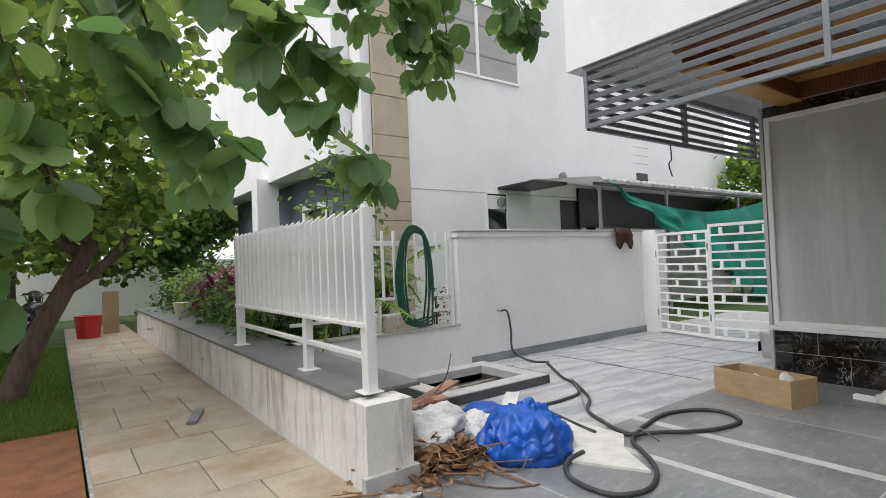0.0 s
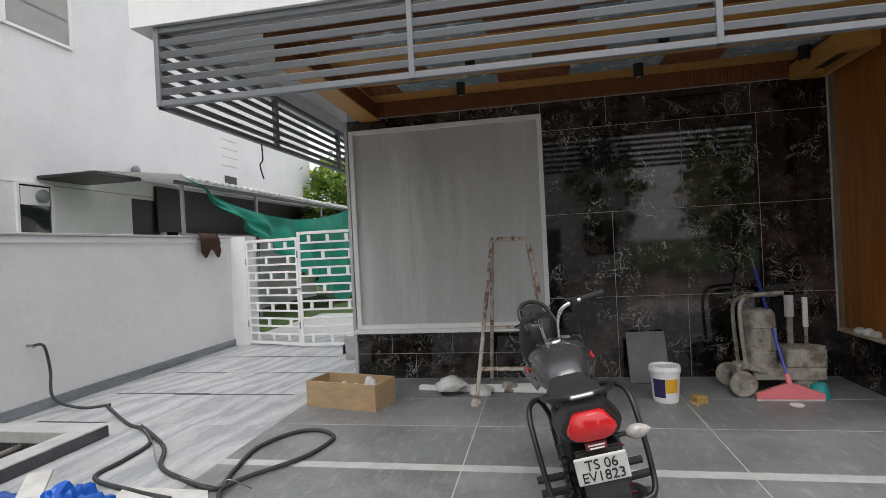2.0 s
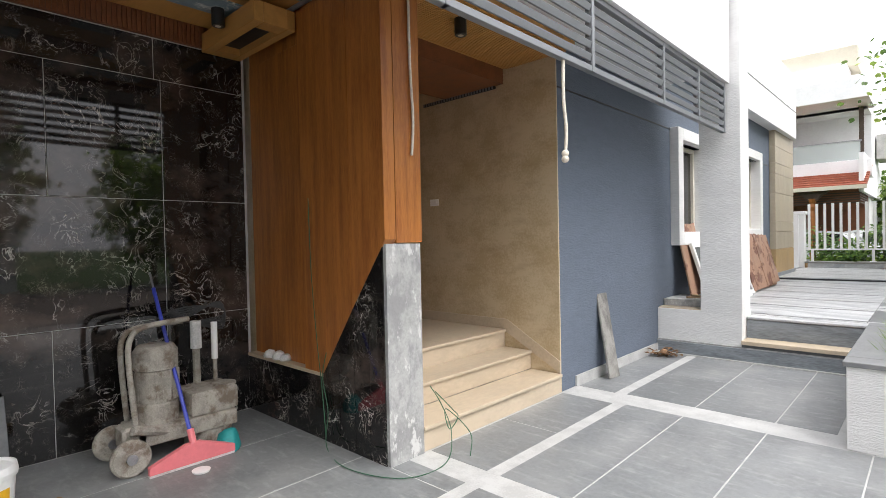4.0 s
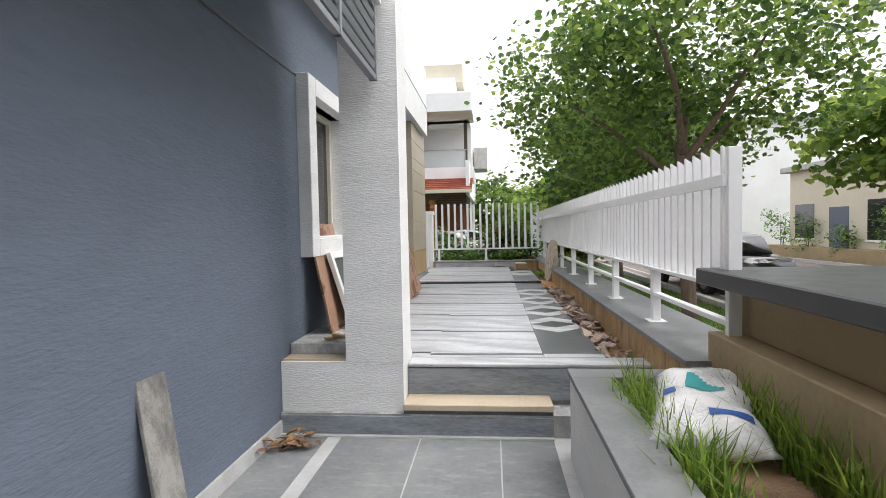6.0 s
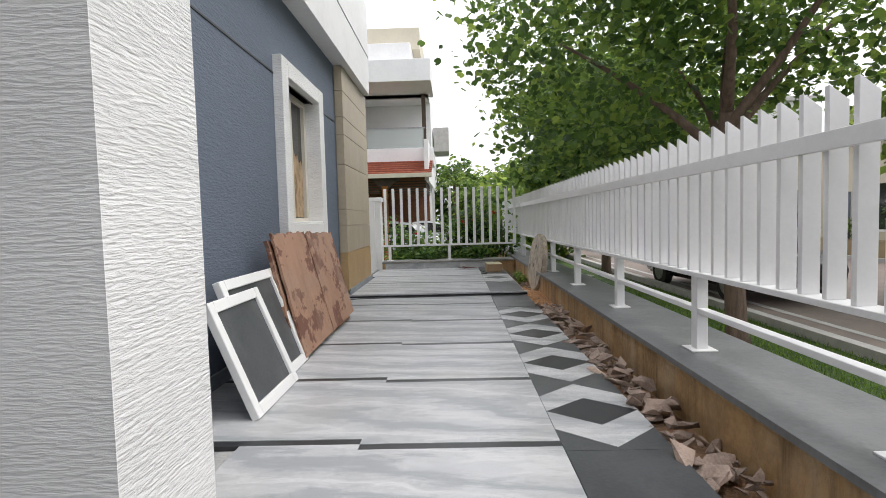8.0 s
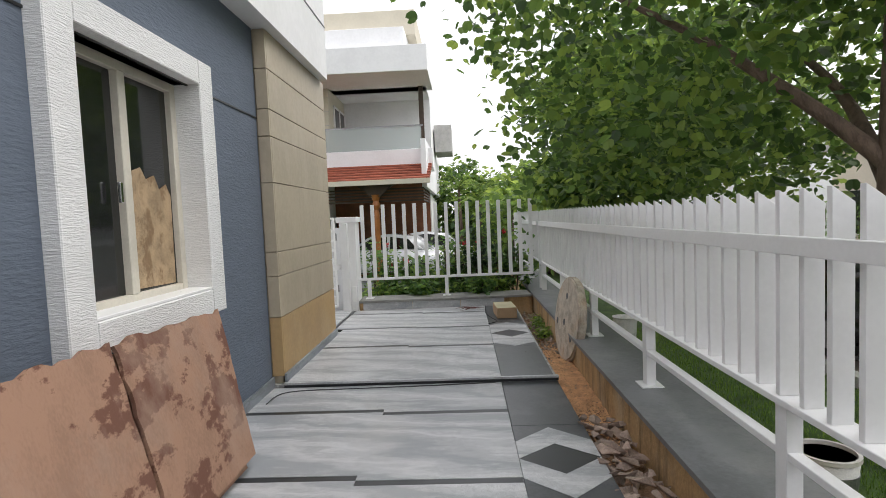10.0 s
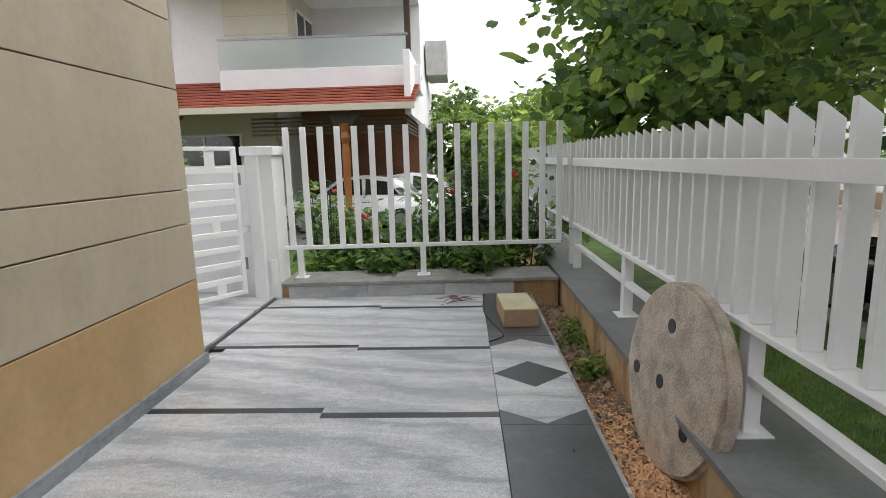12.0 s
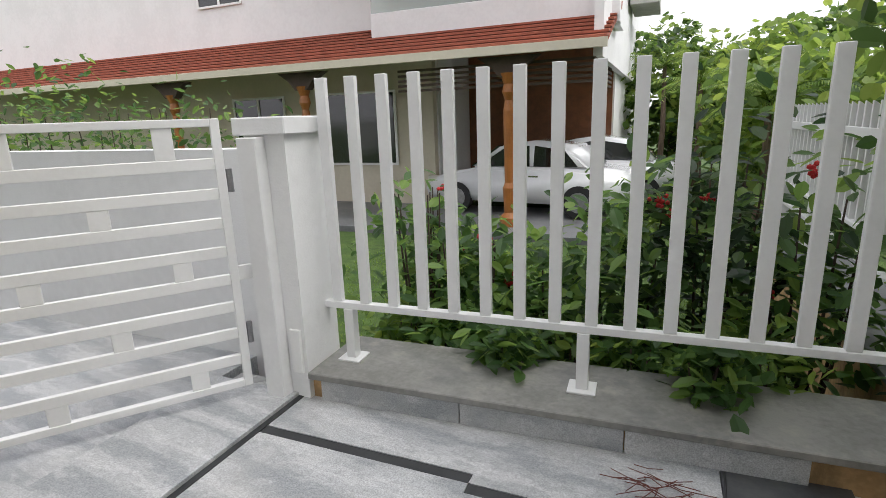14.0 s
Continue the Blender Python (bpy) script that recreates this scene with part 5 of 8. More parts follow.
for x, w in ((-0.64, 0.052), (0.64, 0.04)):
    ty = part("tyre", ring(x, 0.215, 0.295, w), RUBBER, mc, smooth=False)
    rim = part("rim", lathe([(0.195, -0.03), (0.215, -0.035), (0.215, 0.035), (0.195, 0.03), (0.195, -0.03)], 36, Matrix.Translation((x, 0, 0.295)) @ Matrix.Rotation(radians(90), 4, "X")), BLACK_PLASTIC, mc)
    for k in range(6):
        a = k * math.tau / 6
        part("spoke", tube([(x + 0.03 * math.cos(a), 0, 0.295 + 0.03 * math.sin(a)), (x + 0.2 * math.cos(a), 0, 0.295 + 0.2 * math.sin(a))], 0.014, 6), BLACK_PLASTIC, rim)
    part("hub", tube([(x, -0.07, 0.295), (x, 0.07, 0.295)], 0.045, 14), STEEL, mc)


def loft(sections, name, mat, sides=16, parent=mc, label=""):
    """Rounded body through (x, centre z, half width, half height) sections."""
    bm = bmesh.new()
    rings = []
    for x, z, w, h in sections:
        rings.append([bm.verts.new((x, w * math.copysign(abs(math.cos(a)) ** 0.75, math.cos(a)), z + h * math.copysign(abs(math.sin(a)) ** 0.75, math.sin(a)))) for a in (k * math.tau / sides for k in range(sides))])
    for u, v in zip(rings, rings[1:]):
        for k in range(sides):
            bm.faces.new((u[k], u[(k + 1) % sides], v[(k + 1) % sides], v[k]))
    bm.faces.new(rings[0][::-1])
    bm.faces.new(rings[-1])
    bmesh.ops.recalc_face_normals(bm, faces=bm.faces[:])
    return part(name, bm, mat, parent, label, True)


def slab_loft(sections, name, mat, parent=mc, label="", smooth=False):
    """Skin through outlines of (y, z) set at x, all with as many corners."""
    bm = bmesh.new()
    rings = [[bm.verts.new((x, y, z)) for y, z in pts] for x, pts in sections]
    n = len(rings[0])
    for u, v in zip(rings, rings[1:]):
        for k in range(n):
            bm.faces.new((u[k], u[(k + 1) % n], v[(k + 1) % n], v[k]))
    bm.faces.new(rings[0][::-1])
    bm.faces.new(rings[-1])
    bmesh.ops.recalc_face_normals(bm, faces=bm.faces[:])
    bmesh.ops.bevel(bm, geom=bm.edges[:], offset=0.006, segments=2, affect="EDGES")
    return part(name, bm, mat, parent, label, smooth)


def shrink(pts, k, cz):
    return [(y * k, cz + (z - cz) * k) for y, z in pts]


tank = loft([(-0.24, 0.77, 0.06, 0.04), (-0.18, 0.79, 0.10, 0.07), (-0.06, 0.82, 0.15, 0.10), (0.08, 0.825, 0.185, 0.11), (0.20, 0.82, 0.18, 0.11), (0.30, 0.81, 0.13, 0.09), (0.36, 0.80, 0.06, 0.05)], "fuel_tank", GREY_PAINT, 24)
part("tank_cap", lathe([(0.0, 0.0), (0.055, 0.0), (0.05, 0.014), (0.03, 0.02), (0.0, 0.02)], 24, Matrix.Translation((0.15, 0, 0.928))), CHROME, tank, "chrome fuel cap")
for s in (1, -1):
    shroud = slab_loft([(-0.02, [(s * 0.15, 0.84), (s * 0.165, 0.80), (s * 0.14, 0.76)]), (0.18, [(s * 0.185, 0.86), (s * 0.225, 0.80), (s * 0.17, 0.68)]), (0.36, [(s * 0.15, 0.86), (s * 0.205, 0.79), (s * 0.14, 0.66)])], "tank_shroud", GREY_PAINT)
    part("tank_decal", prism([(0.05, 0.822), (0.17, 0.838), (0.11, 0.812)], s * 0.188, s * 0.199, "y"), RED_PAINT, shroud, "red swoosh decal")
loft([(-0.74, 0.835, 0.07, 0.02), (-0.66, 0.835, 0.115, 0.035), (-0.45, 0.80, 0.13, 0.05), (-0.30, 0.775, 0.13, 0.045), (-0.20, 0.79, 0.10, 0.045), (-0.12, 0.82, 0.07, 0.04)], "seat", RUBBER, 20)
loft([(-0.88, 0.80, 0.06, 0.04), (-0.80, 0.79, 0.12, 0.07), (-0.6, 0.74, 0.14, 0.075), (-0.3, 0.68, 0.13, 0.075), (-0.1, 0.65, 0.10, 0.07)], "tail_cowl", BLACK_PLASTIC, 20)
LENS_SHAPE = [(-0.058, 0.865), (0.058, 0.865), (0.104, 0.805), (0.086, 0.775), (0.045, 0.762), (-0.045, 0.762), (-0.086, 0.775), (-0.104, 0.805)]
bezel = slab_loft([(-0.925, shrink(LENS_SHAPE, 1.16, 0.81)), (-0.88, shrink(LENS_SHAPE, 1.30, 0.81)), (-0.78, shrink(LENS_SHAPE, 1.30, 0.80))], "tail_bezel", BLACK_PLASTIC)
slab_loft([(-0.965, shrink(LENS_SHAPE, 0.80, 0.81)), (-0.95, shrink(LENS_SHAPE, 0.97, 0.81)), (-0.90, LENS_SHAPE)], "tail_light", RED_LENS, mc, "red tail light", True)
part("grab_rail", tube(smooth_run([(-0.45, 0.14, 0.815), (-0.60, 0.155, 0.855), (-0.76, 0.135, 0.885), (-0.85, 0.075, 0.90), (-0.865, 0.0, 0.902), (-0.85, -0.075, 0.90), (-0.76, -0.135, 0.885), (-0.60, -0.155, 0.855), (-0.45, -0.14, 0.815)], 5), 0.013, 10), BLACK_PLASTIC, mc, smooth=True)
part("grab_pad", box((-0.89, -0.05, 0.895), (-0.85, 0.05, 0.912), 0.006), STEEL, mc)
slab_loft([(-0.985, [(-0.06, 0.36), (0.06, 0.36), (0.05, 0.30), (-0.05, 0.30)]), (-0.955, [(-0.085, 0.56), (0.085, 0.56), (0.075, 0.36), (-0.075, 0.36)]), (-0.90, [(-0.09, 0.72), (0.09, 0.72), (0.08, 0.52), (-0.08, 0.52)]), (-0.78, [(-0.09, 0.74), (0.09, 0.74), (0.08, 0.60), (-0.08, 0.60)])], "rear_mudguard", BLACK_PLASTIC)
strip = part("name_strip", box((-0.945, -0.042, 0.730), (-0.915, 0.042, 0.758), 0.003), MAROON, mc, "small maroon name strip")
for z, y0, y1 in ((0.7475, -0.034, 0.032), (0.7365, -0.030, 0.026)):
    part("lettering_bar", box((-0.947, y0, z - 0.0025), (-0.944, y1, z + 0.0025)), UPVC, strip)
plate = part("number_plate", box((-0.012, -0.102, -0.052), (0.0, 0.102, 0.052), 0.006, Matrix.Translation((-0.945, 0, 0.668)) @ Matrix.Rotation(radians(-12), 4, "Y"), 2), PLATE_WHITE, mc, "white number plate with black characters")


def text_mesh(body, size, mat, m, parent, name="lettering", depth=0.001):
    cu = bpy.data.curves.new(name, "FONT")
    cu.body, cu.size, cu.align_x, cu.align_y, cu.extrude = body, size, "CENTER", "CENTER", depth
    tmp = bpy.data.objects.new("tmp", cu)
    scene.collection.objects.link(tmp)
    bpy.context.view_layer.update()
    me = bpy.data.meshes.new_from_object(tmp.evaluated_get(bpy.context.evaluated_depsgraph_get()))
    bpy.data.objects.remove(tmp)
    me.transform(m)
    me.materials.clear()
    me.materials.append(mat)
    o = new(name, me)
    o.parent = parent
    return o


tm = Matrix.Translation((-0.945, 0, 0.668)) @ Matrix.Rotation(radians(-12), 4, "Y") @ Matrix.Translation((-0.0135, 0, 0)) @ Matrix.Rotation(radians(-90), 4, "Z") @ Matrix.Rotation(radians(90), 4, "X")
text_mesh("TS 06", 0.055, BLACK_PLASTIC, tm @ Matrix.Translation((0, 0.022, 0)), plate)
text_mesh("EV1823", 0.055, BLACK_PLASTIC, tm @ Matrix.Translation((0, -0.024, 0)), plate)
for s in (1, -1):
    if s < 0:
        ind = part("indicator", lathe([(0.0, 0.0), (0.014, 0.004), (0.026, 0.03), (0.028, 0.05), (0.018, 0.085), (0.0, 0.105)], 14, Matrix.Translation((-0.86, s * 0.13, 0.735)) @ Matrix.Rotation(radians(-90 * s), 4, "X")), CLEAR_LENS, mc, "clear indicator lamp", True)
        part("indicator_stalk", tube([(-0.86, s * 0.08, 0.735), (-0.86, s * 0.14, 0.735)], 0.009, 8), BLACK_PLASTIC, ind)
    part("leg_guard", tube(smooth_run([(-0.28, s * 0.13, 0.66), (-0.36, s * 0.17, 0.78), (-0.46, s * 0.215, 0.80), (-0.55, s * 0.235, 0.77), (-0.62, s * 0.235, 0.66), (-0.68, s * 0.225, 0.50), (-0.72, s * 0.20, 0.44), (-0.74, s * 0.13, 0.43)], 5), 0.013, 10), BLACK_PLASTIC, mc, smooth=True)
    peg = part("foot_peg", tube([(-0.30, s * 0.12, 0.34), (-0.30, s * 0.28, 0.345)], 0.018, 10), RUBBER, mc)
    part("peg_bracket", box((-0.36, s * 0.105, 0.30), (-0.24, s * 0.13, 0.42), 0.008), STEEL, peg)
    part("foot_peg", tube([(0.02, s * 0.12, 0.28), (0.02, s * 0.30, 0.28)], 0.02, 8), RUBBER, mc)
    shock = part("shock_absorber", tube([(-0.62, s * 0.125, 0.32), (-0.50, s * 0.13, 0.62)], 0.016, 10), BLACK_PLASTIC, mc)
    for k in range(9):
        c = Vector((-0.61, s * 0.125, 0.345)).lerp(Vector((-0.52, s * 0.13, 0.57)), k / 8)
        part("spring_coil", lathe([(0.019, -0.006), (0.029, 0.0), (0.019, 0.006)], 14, Matrix.Translation(c) @ Matrix.Rotation(radians(22), 4, "Y")), MAROON if s < 0 else BLACK_PLASTIC, shock)
    part("fork", tube([(0.64, s * 0.09, 0.295), (0.46, s * 0.09, 0.84)], 0.022, 10), STEEL, mc)
    part("swing_arm", tube([(-0.64, s * 0.09, 0.295), (-0.15, s * 0.10, 0.38)], 0.026, 8), BLACK_PLASTIC, mc)
sil = part("silencer", lathe([(0.0, 0.006), (0.03, 0.004), (0.034, 0.0), (0.05, 0.0), (0.058, 0.02), (0.06, 0.40), (0.035, 0.56), (0.02, 0.60), (0.0, 0.60)], 24, Matrix.Translation((-0.92, -0.185, 0.24)) @ Matrix.Rotation(radians(84), 4, "Y")), GUN_METAL, mc, "dark grey silencer", True)
part("heat_shield", box((-0.80, -0.25, 0.275), (-0.38, -0.215, 0.325), 0.01, segs=2), STEEL, sil)
part("engine", box((-0.12, -0.13, 0.22), (0.28, 0.13, 0.54), 0.05, segs=2), GUN_METAL, mc)
for k in range(7):
    part("engine_fin", box((0.02, -0.15, 0.36 + 0.026 * k), (0.30, 0.15, 0.366 + 0.026 * k)), GUN_METAL, mc)
part("frame_tube", tube(smooth_run([(0.42, 0, 0.76), (0.38, 0, 0.5), (0.25, 0, 0.22), (-0.1, 0, 0.21), (-0.3, 0, 0.46), (-0.5, 0, 0.64)], 4), 0.025, 8), BLACK_PLASTIC, mc, smooth=True)
part("chain_case", box((-0.66, 0.06, 0.24), (-0.05, 0.085, 0.36), 0.012), BLACK_PLASTIC, mc)
part("front_mudguard", tube(smooth_run([(0.36, 0, 0.48), (0.50, 0, 0.585), (0.70, 0, 0.59), (0.88, 0, 0.48)], 5), 0.06, 8), GREY_PAINT, mc, smooth=True)
# handlebar turned to the left on the stand
steer = Matrix.Translation((0.36, 0, 0)) @ Matrix.Rotation(radians(38), 4, "Z") @ Matrix.Translation((-0.42, 0, 0))
part("yoke", box((0.36, -0.11, 0.885), (0.46, 0.11, 0.905), 0.012, steer, 2), STEEL, mc, "cast alloy fork yoke")
for s in (1, -1):
    bar_run = smooth_run([(0.41, s * 0.055, 0.90), (0.40, s * 0.075, 1.00), (0.36, s * 0.11, 1.065), (0.30, s * 0.20, 1.085), (0.22, s * 0.33, 1.09)], 6)
    part("handlebar", tube([steer @ p for p in bar_run], 0.012, 10), CHROME, mc, "chrome handlebar half", True)
    part("grip", tube([steer @ Vector((0.295, s * 0.21, 1.086)), steer @ Vector((0.215, s * 0.34, 1.092))], 0.018, 12), RUBBER, mc)
    part("lever", tube([steer @ p for p in smooth_run([(0.34, s * 0.18, 1.08), (0.33, s * 0.24, 1.07), (0.285, s * 0.36, 1.07)], 4)], 0.006, 6), GUN_METAL, mc, smooth=True)
    part("switch_box", box((-0.022, -0.032, -0.02), (0.022, 0.032, 0.024), 0.008, steer @ Matrix.Translation((0.318, s * 0.175, 1.08)), 2), BLACK_PLASTIC, mc)
    part("control_cable", tube([steer @ p for p in smooth_run([(0.33, s * 0.16, 1.07), (0.44, s * 0.16, 1.12), (0.52, s * 0.08, 1.02), (0.46, s * 0.03, 0.85)], 5)], 0.004, 6), CABLE, mc, smooth=True)
nose = loft([(0.43, 0.94, 0.09, 0.08), (0.49, 0.95, 0.13, 0.11), (0.56, 0.92, 0.135, 0.13), (0.63, 0.87, 0.10, 0.10), (0.67, 0.85, 0.05, 0.05)], "headlight_cowl", BLACK_PLASTIC, 20)
nose.matrix_basis = steer
visor = part("visor", tube([steer @ p for p in smooth_run([(0.47, 0.125, 0.98), (0.53, 0.115, 1.075), (0.56, 0.06, 1.12), (0.565, 0, 1.13), (0.56, -0.06, 1.12), (0.53, -0.115, 1.075), (0.47, -0.125, 0.98)], 5)], 0.013, 8), BLACK_PLASTIC, mc, "curved black visor rim", True)
part("visor_sheet", prism([(0.50, 1.03), (0.552, 1.115), (0.56, 1.11), (0.51, 1.02)], -0.085, 0.085, "y"), BLACK_PLASTIC, visor).matrix_basis = steer
for y, r in ((-0.045, 0.042), (0.05, 0.034)):
    dial = part("dial", lathe([(0.0, 0.0), (r, 0.0), (r, 0.02), (r - 0.006, 0.026), (r - 0.008, 0.02), (0.0, 0.019)], 20, steer @ Matrix.Translation((0.475, y, 1.02)) @ Matrix.Rotation(radians(-32), 4, "Y")), BLACK_PLASTIC, mc)
    part("dial_face", lathe([(0.0, 0.0), (r - 0.01, 0.0), (0.0, 0.002)], 18, steer @ Matrix.Translation((0.475, y, 1.02)) @ Matrix.Rotation(radians(-32), 4, "Y") @ Matrix.Translation((0, 0, 0.0205))), GUN_METAL, dial)
part("side_stand", tube([(-0.02, 0.12, 0.28), (-0.05, 0.26, -0.01)], 0.014, 8), BLACK_PLASTIC, mc)

# ---- white picket fence of turned slats on the street wall ----
front = wall("wall_front", (-2.13, 6.9, -0.3), (-1.56, 22.92, 0.72), OCHRE, label="low street wall with ochre stained plaster", category="wall")
wall("coping_front", (-2.16, 6.95, 0.72), (-1.53, 22.92, 0.755), COPING, label="dark grey stone coping of the street wall", category="wall")


def slat_mesh(h):
    """An upright box-section slat, set across the fence, with a slanting cut at its top."""
    bm = prism([(-0.04, 0.0), (0.04, 0.0), (0.04, h), (-0.04, h - 0.06)], -0.0145, 0.0145, "x")
    bmesh.ops.bevel(bm, geom=bm.edges[:], offset=0.002, segments=1, affect="EDGES")
    return mesh_of("slat", bm, WHITE_METAL)


def street_fence(name, y0, y1, x, z, posts, label):
    """Posts, three rails and a row of slats set edgeways, along y."""
    f = thing(name, label, "fence", at=(x, y0, z))
    n = y1 - y0
    part("top_rail", box((-0.068, 0, 1.10), (-0.04, n, 1.175), 0.003), WHITE_METAL, f)
    part("panel_rail", box((-0.06, 0, 0.47), (0.06, n, 0.50), 0.003), WHITE_METAL, f)
    part("low_rail", box((-0.03, 0, 0.235), (0.03, n, 0.27), 0.003), WHITE_METAL, f)
    for y in posts:
        p = part("post", box((-0.035, y - y0 - 0.04, 0), (0.035, y - y0 + 0.04, 0.47), 0.003), WHITE_METAL, f)
        part("foot_plate", box((-0.08, y - y0 - 0.08, 0), (0.08, y - y0 + 0.08, 0.01), 0.002), WHITE_METAL, p)
    me = slat_mesh(0.86)
    k = 0
    while 0.08 + k * 0.155 < n - 0.05:
        o = new("slat", me)
        o.parent = f
        o.matrix_basis = pose(0, 0.08 + k * 0.155, 0.50, 0, 0, 90)
        k += 1
    for y in (0.0, n):
        part("end_post", box((-0.04, y - 0.025, 0), (0.04, y + 0.025, 1.34), 0.003), WHITE_METAL, f)
    return f


street_fence("street_fence", 6.85, 18.32, -1.91, 0.755, (8.40, 9.96, 11.57, 13.24, 14.88, 16.59), "white metal street fence of edgeways pointed slats")
street_fence("street_fence", 18.57, 22.92, -1.91, 0.755, (20.1, 21.7), "white metal fence of the next plot")

# ---- end of the deck: kerb, picket fence, side gate ----
end = wall("wall_end", (-5.035, 18.06, -0.1), (-2.15, 18.53, 0.69), OCHRE, label="low end wall of the deck", category="wall")
part("coping", box((-5.036, 18.01, 0.69), (-2.165, 18.56, 0.73), 0.005), END_COPING, end)
for x0, x1 in ((-4.97, -4.15), (-4.145, -3.35), (-3.345, -2.62)):
    part("riser_tile", box((x0, 18.035, 0.555), (x1, 18.059, 0.685), 0.003), DECK, end)
end.matrix_basis = pose(-2.95, 18.05, 0, 0, 0, 2.2) @ pose(2.95, -18.05, 0)
ef = thing("end_fence", "white metal picket fence at the end of the deck", "fence", at=(-5.03, 18.19, 0.73), rz=2.4)
part("panel_rail", box((-0.12, -0.025, 0.31), (2.94, 0.025, 0.35), 0.003), WHITE_METAL, ef)
me = mesh_of("picket", box((-0.03, -0.018, 0.35), (0.03, 0.018, 1.59), 0.003), WHITE_METAL)
for k in range(17):
    o = new("picket", me)
    o.parent, o.location = ef, (0.07 + 0.178 * k, 0, 0)
for u in (0.14, 1.46):
    p = part("post", box((u - 0.03, -0.03, 0), (u + 0.03, 0.03, 0.31), 0.003), WHITE_METAL, ef)
    part("foot_plate", box((u - 0.07, -0.07, 0), (u + 0.07, 0.07, 0.01), 0.002), WHITE_METAL, p)
gp = wall("gate_pillar", (-5.30, 17.95, 0.0), (-5.04, 18.27, 2.04), WHITE, label="white rendered gate pillar", category="pillar")
part("cap", box((-5.35, 17.92, 2.04), (-5.01, 18.30, 2.13), 0.006), WHITE, gp)
part("jamb", box((-5.285, 17.87, 0.58), (-5.16, 17.95, 2.03), 0.005), WHITE_METAL, gp)
part("junction_box", box((-5.13, 17.93, 0.72), (-5.06, 17.949, 0.98), 0.004), UPVC, gp)
wall("gate_threshold", (-5.75, 16.22, 0.4), (-5.125, 17.95, 0.585), DECK, label="pale stone gate threshold", category="floor")
wall("threshold_strip", (-5.124, 16.22, 0.5), (-5.09, 18.02, 0.5655), BLACK_STRIP, label="black stone strip along the gate threshold", category="floor")
wall("floor_passage", (-9.5, 13.72, 0.2), (-5.75, 18.30, 0.56), DECK, label="stone floor of the passage behind the gate", category="floor")
wall("wall_passage_end", (-9.5, 18.30, 0.0), (-5.36, 18.48, 1.95), WHITE, label="white rendered wall behind the side gate")
sg = thing("side_gate", "white metal lattice gate with a brick-like pattern, half open", "gate", at=(-5.36, 17.85, 0.655), rz=-128)
SGW, SGH = 1.25, 1.475
for lo, hi in (((0, -0.02, 0), (0.045, 0.02, SGH)), ((SGW - 0.045, -0.02, 0), (SGW, 0.02, SGH)), ((0.045, -0.02, 0), (SGW - 0.045, 0.02, 0.04)), ((0.045, -0.02, SGH - 0.04), (SGW - 0.045, 0.02, SGH))):
    part("gate_frame", box(lo, hi, 0.003), WHITE_METAL, sg)
for k in range(9):
    z0, z1 = 0.04 + k * 0.155, 0.04 + (k + 1) * 0.155
    if k < 8:
        part("bar", box((0.045, -0.015, z1 - 0.058), (SGW - 0.045, 0.015, z1), 0.003), WHITE_METAL, sg)
    if k % 2 == 0:
        for u in ((0.22, 0.86) if k % 4 == 0 else (0.54, 1.10)):
            part("block", box((u, -0.013, z0), (u + 0.09, 0.013, z1 - 0.058 if k < 8 else z1), 0.002), WHITE_METAL, sg)
for z in (0.25, 1.1):
    part("hinge", tube([(-0.02, 0.0, z), (-0.02, 0.0, z + 0.12)], 0.016, 8), STEEL, sg)
part("latch_tab", box((-0.10, -0.01, 0.62), (0.02, 0.012, 0.70), 0.003), WHITE_METAL, sg)

# ---- planter beside the steps, tan gate block with a black slab ----
pt = thing("planter_bed", "white textured planter with a dark grey coping", "planter", kind="structure", at=(-2.85, 5.13, 0))
for lo, hi in (((0, 0, 0), (1.9, 0.18, 0.595)), ((0, 0.18, 0), (0.18, 1.90, 0.595)), ((0, 1.90, 0), (0.9, 2.08, 0.595))):
    part("planter_wall", box(lo, hi, 0.004), WHITE_ROUGH, pt)
for lo, hi in (((-0.02, -0.02, 0.595), (1.9, 0.20, 0.63)), ((-0.02, 0.20, 0.595), (0.24, 1.88, 0.63)), ((-0.02, 1.88, 0.595), (0.88, 2.10, 0.63))):
    part("coping", box(lo, hi, 0.004), COPING, pt)
part("soil", box((0.18, 0.18, 0.0), (1.2, 1.9, 0.53)), BROWN_SOIL, pt)
tb = thing("gate_block", "tan plastered wall block with a black stone slab", "wall", kind="structure", at=(-2.0, 5.31, 0))
part("base", box((0.0, 0.0, 0.0), (1.0, 1.70, 0.94), 0.008), TAN, tb)
part("upper_block", box((0.16, 0.0, 0.94), (1.0, 1.62, 1.245), 0.008), TAN, tb)
part("stone_slab", box((-0.06, -0.05, 1.245), (1.06, 1.74, 1.345), 0.008), BLACK_STRIP, tb)
bagw = thing("cement_bag", "white woven cement bag with blue and teal print", "bag", at=(-2.30, 6.30, 0.53), rz=-16)
bm = bmesh.new()
nu, nv = 18, 26
def bag_pt(i, j, top):
    u, v = i / nu * 2 - 1, j / nv * 2 - 1
    t = (1 - abs(u) ** 5) * (1 - abs(v) ** 7)
    x, y = u * 0.25 * (1 - 0.1 * v), v * 0.42
    nz = noise.noise(Vector((x * 7, y * 7, 2.0)))
    return (x + 0.02 * nz, y + 0.02 * noise.noise(Vector((x * 5, y * 5, 9))), 0.09 + (0.13 * t + 0.03 * nz if top else -0.085 * t) + 0.10 * max(0, v) * (1 if top else 1))
